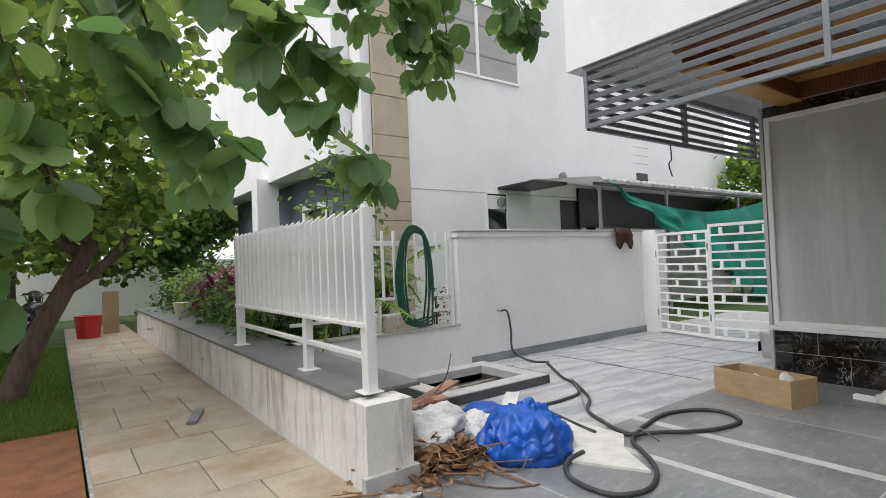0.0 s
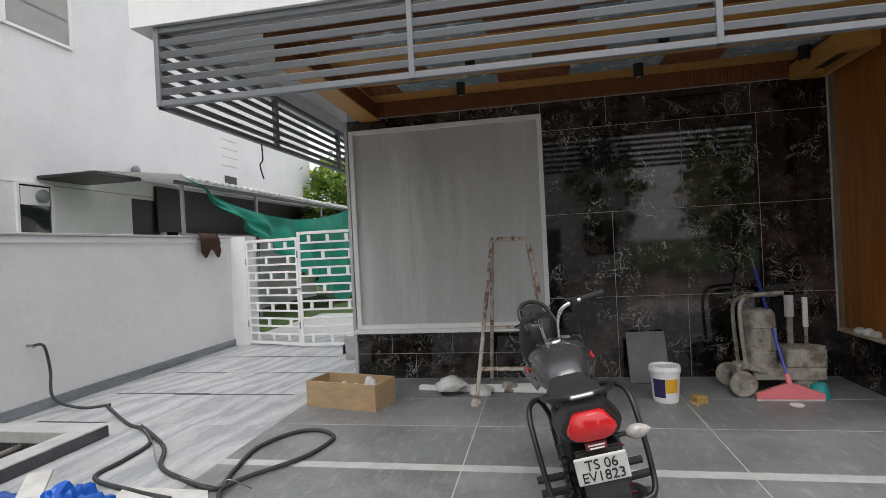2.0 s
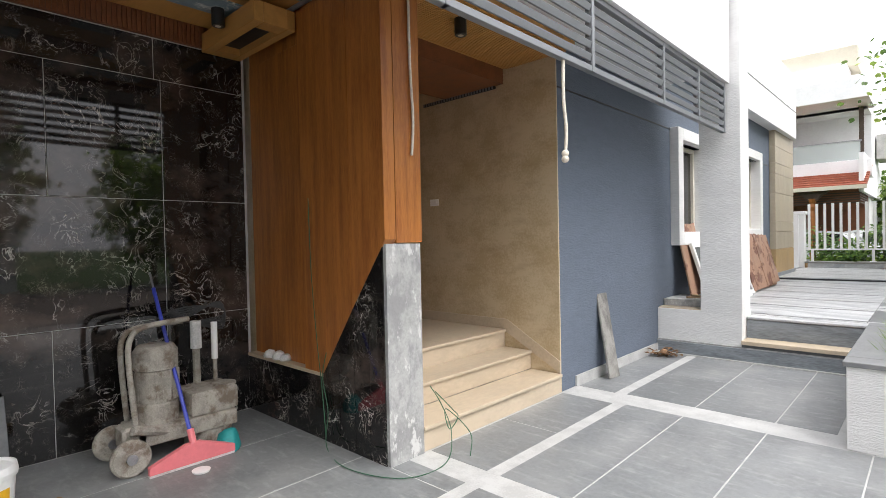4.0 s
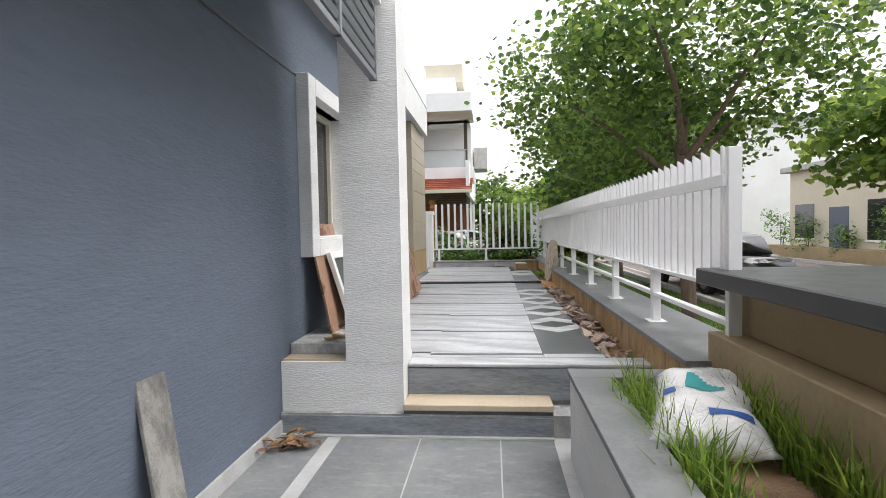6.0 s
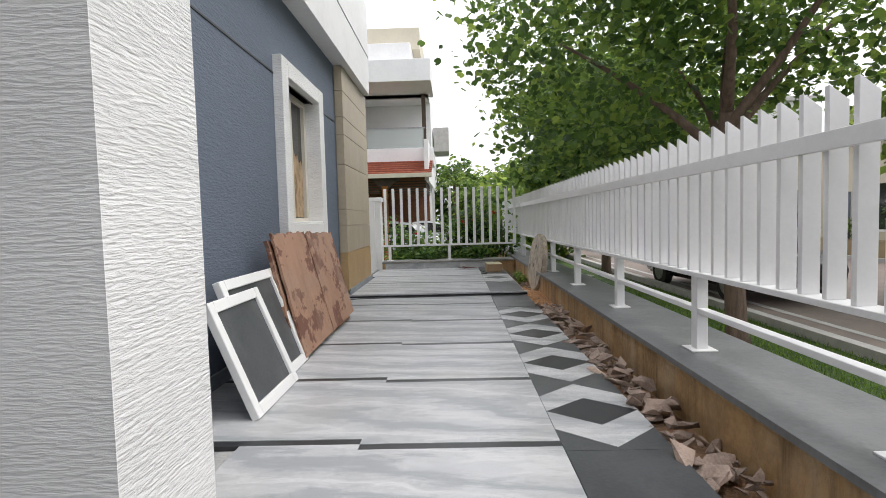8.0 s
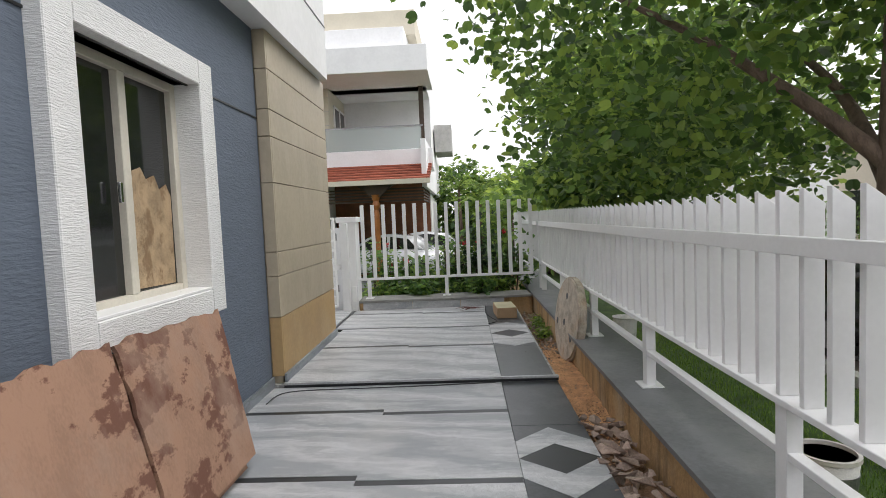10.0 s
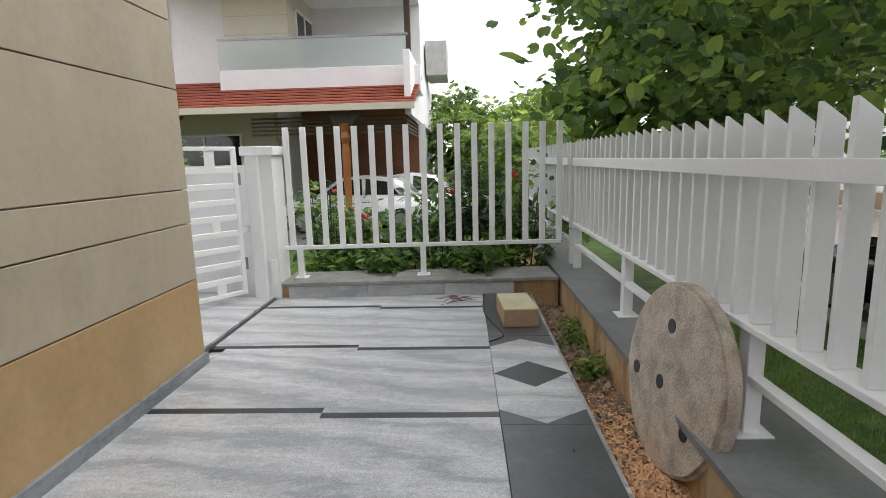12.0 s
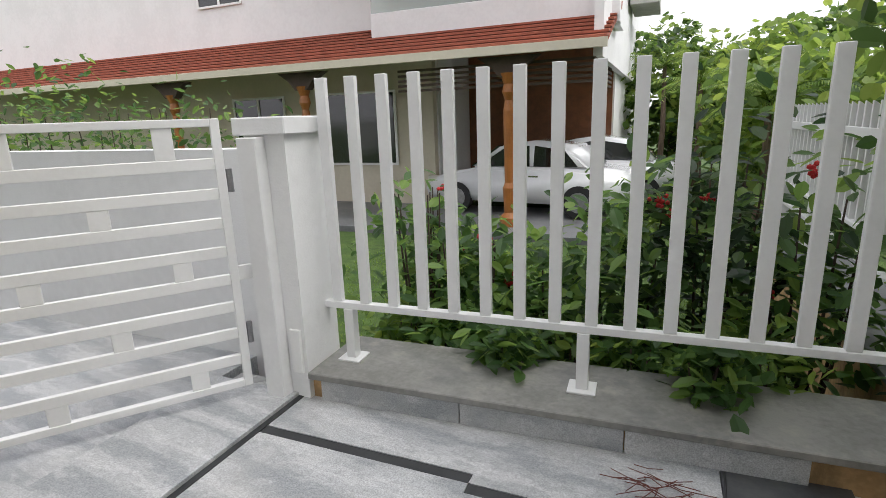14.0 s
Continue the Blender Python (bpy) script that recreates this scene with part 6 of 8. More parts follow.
tops = [[bm.verts.new(bag_pt(i, j, True)) for j in range(nv + 1)] for i in range(nu + 1)]
bots = [[tops[i][j] if i in (0, nu) or j in (0, nv) else bm.verts.new(bag_pt(i, j, False)) for j in range(nv + 1)] for i in range(nu + 1)]
for i in range(nu):
    for j in range(nv):
        bm.faces.new((tops[i][j], tops[i + 1][j], tops[i + 1][j + 1], tops[i][j + 1]))
        bm.faces.new((bots[i][j], bots[i][j + 1], bots[i + 1][j + 1], bots[i + 1][j]))
part("sack", bm, WHITE_BAG, bagw, smooth=True)
for x0, y0, x1, y1, mat in ((0.0, -0.29, 0.18, -0.22, BLUE_PRINT), (-0.08, 0.05, 0.10, 0.18, TEAL), (-0.19, 0.0, -0.13, 0.07, BLUE_PRINT), (-0.10, 0.27, 0.05, 0.285, BLACK_PLASTIC), (-0.10, 0.305, 0.02, 0.315, BLACK_PLASTIC)):
    bmp = bmesh.new()
    n = 8
    gv = []
    for i in range(n + 1):
        rowv = []
        for j in range(n + 1):
            x, y = x0 + (x1 - x0) * i / n, y0 + (y1 - y0) * j / n
            fi, fj = (x / 0.25 + 1) / 2 * nu, (y / 0.42 + 1) / 2 * nv
            p = Vector(bag_pt(fi, fj, True))
            rowv.append(bmp.verts.new((p.x, p.y, p.z + 0.004)))
        gv.append(rowv)
    for i in range(n):
        for j in range(n):
            if mat is TEAL and i + j > n:
                continue
            bmp.faces.new((gv[i][j], gv[i + 1][j], gv[i + 1][j + 1], gv[i][j + 1]))
    part("printed_patch", bmp, mat, bagw)


def blades(name, label, count, area, h0, h1, mat, at, seed, lean=0.5, w=0.006):
    """Grass as arching blades in one mesh."""
    r = random.Random(seed)
    t = thing(name, label, "grass", at=at, kind="stuff")
    verts, faces = [], []
    for _ in range(count):
        x, y = area(r)
        a, h, l = r.uniform(0, math.tau), r.uniform(h0, h1), r.uniform(0.1, lean)
        dx, dy = math.cos(a), math.sin(a)
        sx, sy = -dy * w, dx * w
        k = len(verts)
        for f, s in ((0, 1.0), (0.5, 0.8), (1.0, 0.1)):
            ox, oy, oz = x + dx * l * h * f * f, y + dy * l * h * f * f, h * (f - 0.35 * l * f * f)
            verts += [(ox - sx * s, oy - sy * s, oz), (ox + sx * s, oy + sy * s, oz)]
        faces += [(k, k + 1, k + 3, k + 2), (k + 2, k + 3, k + 5, k + 4)]
    me = bpy.data.meshes.new("blade")
    me.from_pydata(verts, [], faces)
    me.materials.append(mat)
    o = new("blade", me)
    o.parent = t
    return t


blades("planter_grass", "long light green grass in the planter", 700, lambda r: (r.choice((-2.57, -2.52, -2.47)) + r.gauss(0, 0.04), r.uniform(5.4, 6.95)), 0.10, 0.34, BLADE, (0, 0, 0.53), 3, 0.9)
blades("planter_grass", "long grass beside the tan wall block", 420, lambda r: (-2.06 + r.gauss(0, 0.03), r.uniform(5.4, 6.6)), 0.14, 0.42, BLADE, (0, 0, 0.53), 4, 0.9)

# ---- things along the deck ----
def leaning_sheet(name, label, cat, y0, y1, h, x_foot, z, tilt, t, mat):
    o = thing(name, label, cat, at=(x_foot, (y0 + y1) / 2, z))
    a = (y1 - y0) / 2
    bm = bmesh.new()
    rows = 14
    pts = []
    rr = random.Random(int(y0 * 100))
    for k in range(rows + 1):
        pts.append((-a + 2 * a * k / rows, h + rr.uniform(-0.02, 0.012)))
    outline = [(-a, 0.0), (a, 0.0)] + [(a + rr.uniform(-0.02, 0.004), h * f) for f in (0.3, 0.6)] + list(reversed(pts)) + [(-a + rr.uniform(-0.004, 0.03), h * f) for f in (0.7, 0.5, 0.25)]
    put_prism(bm, outline, -t / 2, t / 2, "x")
    bmesh.ops.transform(bm, matrix=Matrix.Rotation(radians(-tilt), 4, "Y"), verts=bm.verts[:])
    part("sheet", bm, mat, o)
    return o


def board_quad(name, label, corners, thick, seed):
    """A sheet between four corners (top left, top right, bottom right, bottom left) with chipped edges."""
    o = thing(name, label, "plywood", at=corners[3])
    r = random.Random(seed)
    tl, tr, br_, bl = [Vector(c) - Vector(corners[3]) for c in corners]
    nrm = (tr - tl).cross(bl - tl).normalized()
    n = 16
    ring_ = [tl.lerp(tr, k / n) + (bl - tl) * r.uniform(-0.005, 0.025) for k in range(n)] + [tr.lerp(br_, k / n) + (tl - tr) * r.uniform(-0.002, 0.012) for k in range(n)]
    ring_ += [br_.lerp(bl, k / n) for k in range(n)] + [bl.lerp(tl, k / n) + (tr - tl) * r.uniform(-0.002, 0.02) for k in range(n)]
    bm = bmesh.new()
    fa, fb = [bm.verts.new(p + nrm * thick / 2) for p in ring_], [bm.verts.new(p - nrm * thick / 2) for p in ring_]
    bm.faces.new(fa)
    bm.faces.new(fb[::-1])
    for k in range(len(ring_)):
        bm.faces.new((fa[k], fb[k], fb[(k + 1) % len(ring_)], fa[(k + 1) % len(ring_)]))
    bmesh.ops.recalc_face_normals(bm, faces=bm.faces[:])
    part("sheet", bm, PLYWOOD, o)


board_quad("plywood_sheet", "weathered brown plywood sheet with peeled patches", ((-4.93, 10.81, 1.55), (-4.93, 11.72, 1.54), (-4.67, 11.7, 0.56), (-4.67, 10.76, 0.54)), 0.022, 1)
board_quad("plywood_sheet", "weathered brown plywood sheet leaning by the window", ((-4.93, 11.74, 1.54), (-4.92, 12.79, 1.51), (-4.64, 12.58, 0.60), (-4.67, 11.71, 0.56)), 0.022, 2)
board_quad("plywood_sheet", "dark edged plywood sheet behind the others", ((-4.96, 10.77, 1.49), (-4.96, 12.77, 1.45), (-4.68, 12.53, 0.53), (-4.72, 10.7, 0.53)), 0.03, 3)


def old_sash(x, y, z, w, h, tilt, rz, label):
    s = thing("window_sash", label, "window sash", "loose window sashes", (x, y, z), rz)
    m = Matrix.Rotation(radians(-tilt), 4, "Y")
    for lo, hi in (((-0.025, -w / 2, 0), (0.025, -w / 2 + 0.07, h)), ((-0.025, w / 2 - 0.07, 0), (0.025, w / 2, h)), ((-0.025, -w / 2 + 0.07, 0), (0.025, w / 2 - 0.07, 0.07)), ((-0.025, -w / 2 + 0.07, h - 0.07), (0.025, w / 2 - 0.07, h))):
        part("sash_bar", box(lo, hi, 0.005, m), UPVC, s)
    part("pane", box((-0.004, -w / 2 + 0.07, 0.07), (0.004, w / 2 - 0.07, h - 0.07), 0, m), DARK_STONE, s, "dusty dark glass pane")
    return s


old_sash(-4.68, 10.34, 0.512, 0.95, 0.80, 20, 0, "white window sash with dusty glass leaning on the wall")
old_sash(-4.60, 9.9, 0.512, 0.75, 0.72, 22, 0, "second white window sash stacked in front")
old_sash(-4.74, 8.75, 0.68, 0.62, 0.78, 17, 0, "white window sash leaning under the window")
leaning_sheet("plywood_sheet", "scratched brown board under the window", "plywood", 8.2, 8.95, 1.05, -4.88, 0.68, 11, 0.02, PLYWOOD)
for k, (x, y, a) in enumerate(((-4.75, 7.98, 40), (-4.68, 7.88, -35))):
    t = thing("wood_offcut", "short pale timber offcut on the plinth", "offcut", "offcuts", (x, y, 0.69 if k == 0 else 0.715), a)
    part("offcut", box((-0.12, -0.025, 0), (0.12, 0.025, 0.025), 0.004), PINE, t)

# millstone leaning on the street wall
ms = thing("millstone", "weathered round granite millstone with drilled holes", "millstone", at=(-2.30, 15.27, 0.47))
bm = bmesh.new()
sides, R, T = 56, 0.465, 0.09
holes = [(0.034, 0.247), (0.33, -0.08), (0.06, -0.05), (-0.22, -0.18)]
pr = []
for k in range(sides):
    a = k * math.tau / sides
    rr = R * (1 + 0.012 * noise.noise(Vector((math.cos(a) * 3, math.sin(a) * 3, 0))))
    pr.append((rr * math.cos(a), rr * math.sin(a) + R))
put_prism(bm, pr, -T / 2, T / 2, "x")
bmesh.ops.bevel(bm, geom=[e for e in bm.edges if abs(e.verts[0].co.x - e.verts[1].co.x) < 1e-6], offset=0.018, segments=2, affect="EDGES")
body = part("stone", bm, GRANITE, ms)
# holes are flat discs on the face, their inner shade given by black colour
for u, v in holes:
    part("hole", lathe([(0.0, -0.001), (0.036, -0.001), (0.036, 0.002), (0.0, 0.002)], 18, Matrix.Translation((-T / 2 - 0.001, u, v + R)) @ Matrix.Rotation(radians(-90), 4, "Y")), BLACK_STRIP, body, "black disc for the dark of a drilled hole")
ms.matrix_basis = pose(-2.165, 15.15, 0.42, 0, 7, 4.5)

bb = thing("clay_block", "yellowish clay block lying on the deck", "block", at=(-2.68, 17.18, 0.563), rz=3)
bm = box((-0.145, -0.27, 0), (0.145, 0.27, 0.15), 0.008, segs=2)
part("block", bm, node_mat("clay_block_side", (0.40, 0.27, 0.16), 0.8, var=0.2, scale=4), bb)
part("top_face", box((-0.14, -0.265, 0.1505), (0.14, 0.265, 0.155), 0.002), node_mat("clay_block_top", (0.50, 0.46, 0.30), 0.8, var=0.2, scale=4), bb)
wt = thing("dry_twigs", "bundle of dry reddish twigs on the deck", "twigs", at=(-3.22, 17.77, 0.563), kind="stuff")
bm = bmesh.new()
rnd = random.Random(8)
for k in range(20):
    a, l = rnd.uniform(-0.9, 0.9), rnd.uniform(0.10, 0.30)
    x, y = rnd.gauss(0, 0.1), rnd.gauss(0, 0.05)
    put_tube(bm, [(x - l / 2 * math.cos(a), y - l / 2 * math.sin(a), 0.008), (x, y, 0.04 * rnd.random() + 0.008), (x + l / 2 * math.cos(a + 0.5), y + l / 2 * math.sin(a + 0.5), 0.01)], 0.002, 5)
part("twig", bm, node_mat("red_brown_twig", (0.14, 0.04, 0.03), 0.8), wt)
rope("thin_wire", [(-2.93, 18.02, 0.565), (-2.96, 17.42, 0.565), (-2.90, 17.02, 0.567), (-2.83, 16.72, 0.565), (-2.95, 16.57, 0.565)], 0.005, CABLE, "thin black wire lying on the deck")
rope("thin_wire", [(-3.0, 14.14, 0.52), (-3.5, 14.1, 0.52), (-4.2, 14.07, 0.52), (-4.9, 14.02, 0.52), (-5.0, 13.72, 0.52)], 0.005, CABLE, "thin black wire along the deck edge")

# ---- rubble bed between deck and street wall ----
wall("rubble_bed", (-2.43, 8.05, 0.1), (-2.13, 18.11, 0.40), BROWN_SOIL, label="bed of soil between deck and wall", category="soil")
rb = thing("rubble", "broken brown rocks and rubble beside the deck", "rubble", at=(-2.28, 11.92, 0.40), kind="stuff")
rnd = random.Random(21)
def rock_bm(seed):
    """A broken, angular, flattish stone: the hull of a few scattered corners."""
    r = random.Random(300 + seed)
    bm = bmesh.new()
    for _ in range(11):
        bm.verts.new((r.uniform(-1, 1), r.uniform(-0.7, 0.7), r.uniform(-0.4, 0.4)))
    h = bmesh.ops.convex_hull(bm, input=bm.verts[:])
    loose = {e for e in h["geom_interior"] + h["geom_unused"] if isinstance(e, bmesh.types.BMVert)}
    bmesh.ops.delete(bm, geom=list(loose), context="VERTS")
    return bm
rock_me = [mesh_of("rock", rock_bm(s), ROCK) for s in range(8)]
for k in range(290):
    y = rnd.uniform(8.1, 13.3) if k < 255 else rnd.uniform(15.6, 17.9)
    o = new("rock", rock_me[k % 8])
    o.parent = rb
    s = rnd.choice((0.03, 0.045, 0.06, 0.08, 0.10)) if k < 255 else rnd.choice((0.025, 0.035, 0.05))
    o.matrix_basis = Matrix.LocRotScale((rnd.uniform(-0.17, 0.13), y - 11.92, (0.02 + rnd.random() * 0.10) if k < 255 else 0.015), Euler((rnd.uniform(-0.6, 0.6), rnd.uniform(-0.6, 0.6), rnd.uniform(0, 6.3))), (s, s, s))
bm = bmesh.new()
for k in range(420):
    y = rnd.uniform(14.12, 18.02)
    s = rnd.choice((0.012, 0.02, 0.03))
    r = bmesh.ops.create_icosphere(bm, subdivisions=1, radius=s, matrix=Matrix.LocRotScale((rnd.uniform(-0.15, 0.14), y - 11.92, 0.01 + rnd.random() * 0.02), Euler((rnd.random() * 3, rnd.random() * 3, 0)), (1, 0.7, 0.5)))
part("gravel", bm, node_mat("pale_soil_gravel", (0.46, 0.38, 0.29), 0.9, var=0.4, scale=8, island=0.3), rb)
dg = thing("dry_litter", "dry leaves and straw on the soil bed", "litter", at=(-2.28, 16.37, 0.403), kind="stuff")
bm = bmesh.new()
for k in range(110):
    put_leaf(bm, Matrix.Translation((rnd.uniform(-0.15, 0.14), rnd.uniform(-2.3, 1.8), 0.01 + 0.03 * rnd.random())) @ rand_turn(rnd, 0.3), rnd.uniform(0.03, 0.08), False, 0.4)
for k in range(160):
    x, y, a, l = rnd.uniform(-0.13, 0.12), rnd.uniform(-2.3, 1.8), rnd.uniform(0, 6.3), rnd.uniform(0.05, 0.2)
    put_tube(bm, [(x, y, 0.012), (x + l * math.cos(a) * 0.4, y + l * math.sin(a), 0.02)], 0.003, 4)
part("litter", bm, DRY, dg)
sv = thing("wood_shavings", "orange-brown wood shavings spread over the soil bed", "shavings", at=(-2.28, 14.5, 0.403), kind="stuff")
verts, faces = [], []
for k in range(7000):
    x, y, a = rnd.uniform(-0.15, 0.145), rnd.gauss(0, 0.6), rnd.uniform(0, math.tau)
    z = 0.004 + 0.05 * rnd.random() * math.exp(-y * y)
    l, w, c, d = rnd.uniform(0.008, 0.026), rnd.uniform(0.003, 0.008), math.cos(a), math.sin(a)
    n = len(verts)
    for f in (-1, 0, 1):
        for e in (-1, 1):
            verts.append((x + c * l * f - d * w * e, y + d * l * f + c * w * e, z + (0.008 if f == 0 else rnd.uniform(-0.004, 0.004))))
    faces += [(n, n + 1, n + 3, n + 2), (n + 2, n + 3, n + 5, n + 4)]
me = bpy.data.meshes.new("shaving")
me.from_pydata(verts, [], faces)
me.materials.append(node_mat("orange_wood_shaving", (0.64, 0.37, 0.19), 0.85, var=0.35, scale=14, island=0.3))
o = new("shaving", me)
o.parent = sv

# ---- floor pieces ----
def tile(name, lo, hi, z0, z1, mat, parent, g=0.003):
    return part(name, box((lo[0] + g, lo[1] + g, z0), (hi[0] - g, hi[1] - g, z1), 0.002), mat, parent)


def deck_rows(parent, ys, x_left, z0, z1, split=-3.95, x_right=-2.95, s=0.062):
    """Rows of long slabs, each in one piece and notched where the staggered dark strips lie."""
    g = 0.0015
    for i, (a, b) in enumerate(zip(ys, ys[1:])):
        x0 = x_left(a)
        first, last = i == 0, i == len(ys) - 2
        lo_l, hi_r = a + (0 if first else s) + g, b - (0 if last else s) - g
        part("deck_slab", prism([(x0 + g, lo_l), (split, lo_l), (split, a + g), (x_right - g, a + g), (x_right - g, hi_r), (split, hi_r), (split, b - g), (x0 + g, b - g)], z0, z1, "z"), DECK, parent)
        if not first:
            tile("dark_strip", (x0, a), (split, a + s), z0, z1 - 0.0015, BLACK_STRIP, parent, 0.001)
        if not last:
            tile("dark_strip", (split, b - s), (x_right, b), z0, z1 - 0.0015, BLACK_STRIP, parent, 0.001)


deck_rows(deck, [8.03, 8.16, 9.19, 10.24, 11.30, 12.38, 13.48, 14.165], lambda a: -5.10 if a > 8.5 else -4.56, 0.485, 0.512)
deck_rows(deck2, [14.19, 15.44, 16.48, 17.58, 18.11], lambda a: -4.975 if a < 16 else -5.09, 0.535, 0.562)
part("slab_edge", box((-5.0, 14.155, 0.54), (-2.42, 14.19, 0.561), 0.002), DECK, deck2)
# the shadow under the slab edge, drawn as a black strip
part("shadow_gap", box((-5.0, 14.172, 0.512), (-2.42, 14.19, 0.54), 0.0), BLACK_STRIP, deck2)


def diamond_strip(parent, x0, x1, centres, side, apex, z0, z1, end0, end1):
    """Pale hexagons round dark diamonds, dark triangles between them."""
    xm, g, d = (x0 + x1) / 2, 0.002, 0.21
    x0, x1 = x0 + g, x1 - g
    for c in centres:
        part("pale_tile", prism([(x0, c - side), (xm, c - apex), (x1, c - side), (x1, c - g), (xm, c - d), (x0, c - g)], z0, z1, "z"), DECK, parent)
        part("pale_tile", prism([(x0, c + g), (xm, c + d), (x1, c + g), (x1, c + side), (xm, c + apex), (x0, c + side)], z0, z1, "z"), DECK, parent)
        part("dark_diamond", prism([(x0, c), (xm, c - d + g), (x1, c), (xm, c + d - g)], z0, z1 - 0.001, "z"), BLACK_STRIP, parent)
    edges = [end0] + [(a + b) / 2 for a, b in zip(centres, centres[1:])] + [end1]
    for c, lo, hi in zip(centres, edges, edges[1:]):
        for x in (x0, x1):
            part("dark_corner", prism([(x, c + side + g), (xm, c + apex + g), (xm, hi), (x, hi)], z0, z1 - 0.001, "z"), DARK_STONE, parent)
            part("dark_corner", prism([(x, lo), (xm, lo), (xm, c - apex - g), (x, c - side - g)], z0, z1 - 0.001, "z"), DARK_STONE, parent)


tile("deck_slab", (-2.95, 8.03), (-2.43, 8.16), 0.485, 0.511, DECK, deck)
tile("dark_slab", (-2.95, 8.16), (-2.43, 9.08), 0.485, 0.511, DARK_STONE, deck)
tile("dark_slab", (-2.95, 13.14), (-2.43, 14.165), 0.485, 0.511, DARK_STONE, deck)
diamond_strip(deck, -2.95, -2.43, [9.59, 10.6, 11.61, 12.62], 0.25, 0.48, 0.485, 0.511, 9.08, 13.14)
tile("dark_slab", (-2.95, 14.19), (-2.46, 15.3), 0.535, 0.561, DARK_STONE, deck2)
diamond_strip(deck2, -2.95, -2.46, [15.97], 0.50, 0.66, 0.535, 0.561, 15.3, 16.7)
tile("dark_slab", (-2.95, 16.7), (-2.46, 18.11), 0.535, 0.561, DARK_STONE, deck2)

xs = [-7.1, -6.25, -5.40, -4.57]
ysf = [-2.9, -0.95, 1.0, 2.82]
for a, b in zip(xs, xs[1:]):
    for c, d in zip(ysf, ysf[1:]):
        tile("floor_tile", (a, c), (b, d), -0.012, 0.0, SLATE, floor, 0.005)
for c, d in ((2.82, 2.99), (3.20, 4.1), (4.1, 5.08)):
    tile("floor_tile", (-5.10, c), (-4.57, d), -0.012, 0.0, SLATE, floor, 0.005)
tile("floor_tile", (-5.10, 5.40), (-4.70, 7.5), -0.012, 0.0, SLATE, floor, 0.005)
xs = [-4.47, -3.96, -3.34, -2.93]
for c, d in ((5.42, 6.45), (6.45, 7.5)):
    for a, b in ((-4.60, -3.96), (-3.96, -3.34), (-3.34, -2.93)):
        tile("floor_tile", (a, c), (b, d), -0.012, 0.0, SLATE, floor, 0.005)
for c, d in ((2.0, 2.99), (3.20, 5.12)):
    for a, b in ((-4.47, -3.96), (-3.96, -3.34), (-3.34, -2.7), (-2.7, -1.75)):
        tile("floor_tile", (a, c), (b, d), -0.012, 0.0, SLATE, floor, 0.005)
for c, d in ((-2.9, -0.95), (-0.95, 1.0), (1.0, 2.0)):
    for a, b in ((-4.47, -3.80), (-3.72, -2.75), (-2.75, -1.75), (-1.75, -0.8), (-0.8, 0.2)):
        tile("floor_tile", (a, c), (b, d), -0.012, 0.0, SLATE, floor, 0.005)
for a, b in ((-3.4, -2.75), (-2.75, -2.15)):
    tile("floor_tile", (a, -5.94), (b, -2.9), -0.012, 0.0, SLATE, floor, 0.005)
xs = [-10.6, -9.55, -8.5, -7.45, -6.4, -5.35, -3.4]
for i, (a, b) in enumerate(zip(xs, xs[1:])):
    split = -4.3 if i % 2 else -4.75
    if i == 5:
        tile("passage_slab", (a, -4.38), (b, -2.9), -0.012, 0.0, DECK, floor)
        continue
    tile("passage_slab", (a, -5.92), (b - 0.04, split), -0.012, 0.0, DECK, floor)
    tile("passage_slab", (a + 0.04, split), (b, -2.9 if a > -7.2 else -2.7), -0.012, 0.0, DECK, floor)
    tile("dark_strip", (b - 0.04, -5.6), (b, split), -0.012, -0.001, BLACK_STRIP, floor, 0.001)
    tile("dark_strip", (a, split), (a + 0.04, -3.2), -0.012, -0.001, BLACK_STRIP, floor, 0.001)

# ---- outdoors: ground, pavement, lawn strip, road ----
wall("ground", (-300, -300, -0.5), (300, 300, -0.10), GRASS_SOIL, label="wide lawn ground of the estate", category="ground")
pv = wall("pavement", (-1.78, -19.0, -0.3), (-0.28, -3.12, -0.014), CEMENT, label="tan stone slab pavement along the front wall", category="pavement")
y = -3.14
rnd = random.Random(31)
k = 0
while y > -18.5:
    d = rnd.choice((0.75, 0.9, 1.05))
    xs2 = (-1.77, -1.02, -0.30) if k % 2 else (-1.77, -1.30, -0.62, -0.30)
    for a, b in zip(xs2, xs2[1:]):
        o = tile("paving_slab", (a, y - d), (b, y), -0.014, 0.001 + 0.003 * rnd.random(), PATH_TILE, pv, 0.005)
    y -= d
    k += 1
wall("road", (1.35, -120, -0.3), (9.5, 160, -0.06), ROAD, label="worn brownish road of the estate", category="road")
wall("kerb", (1.20, -120, -0.3), (1.36, 160, 0.03), KERB, label="pale kerb stone along the road", category="kerb")
wall("kerb_far", (9.5, -120, -0.3), (9.7, 160, 0.06), KERB, label="pale kerb on the far side of the road", category="kerb")
wall("road_line", (1.9, -120, -0.061), (2.02, 160, -0.055), KERB, label="pale line along the road edge", category="road")
wall("soil_patch", (-0.26, -7.4, -0.3), (1.2, -3.0, -0.03), RED_SOIL, label="bare red soil beside the pavement", category="soil")
wall("entry_apron", (0.2, -3.0, -0.3), (1.2, 7.0, -0.012), SLATE, label="grey stone apron at the entrance", category="pavement")
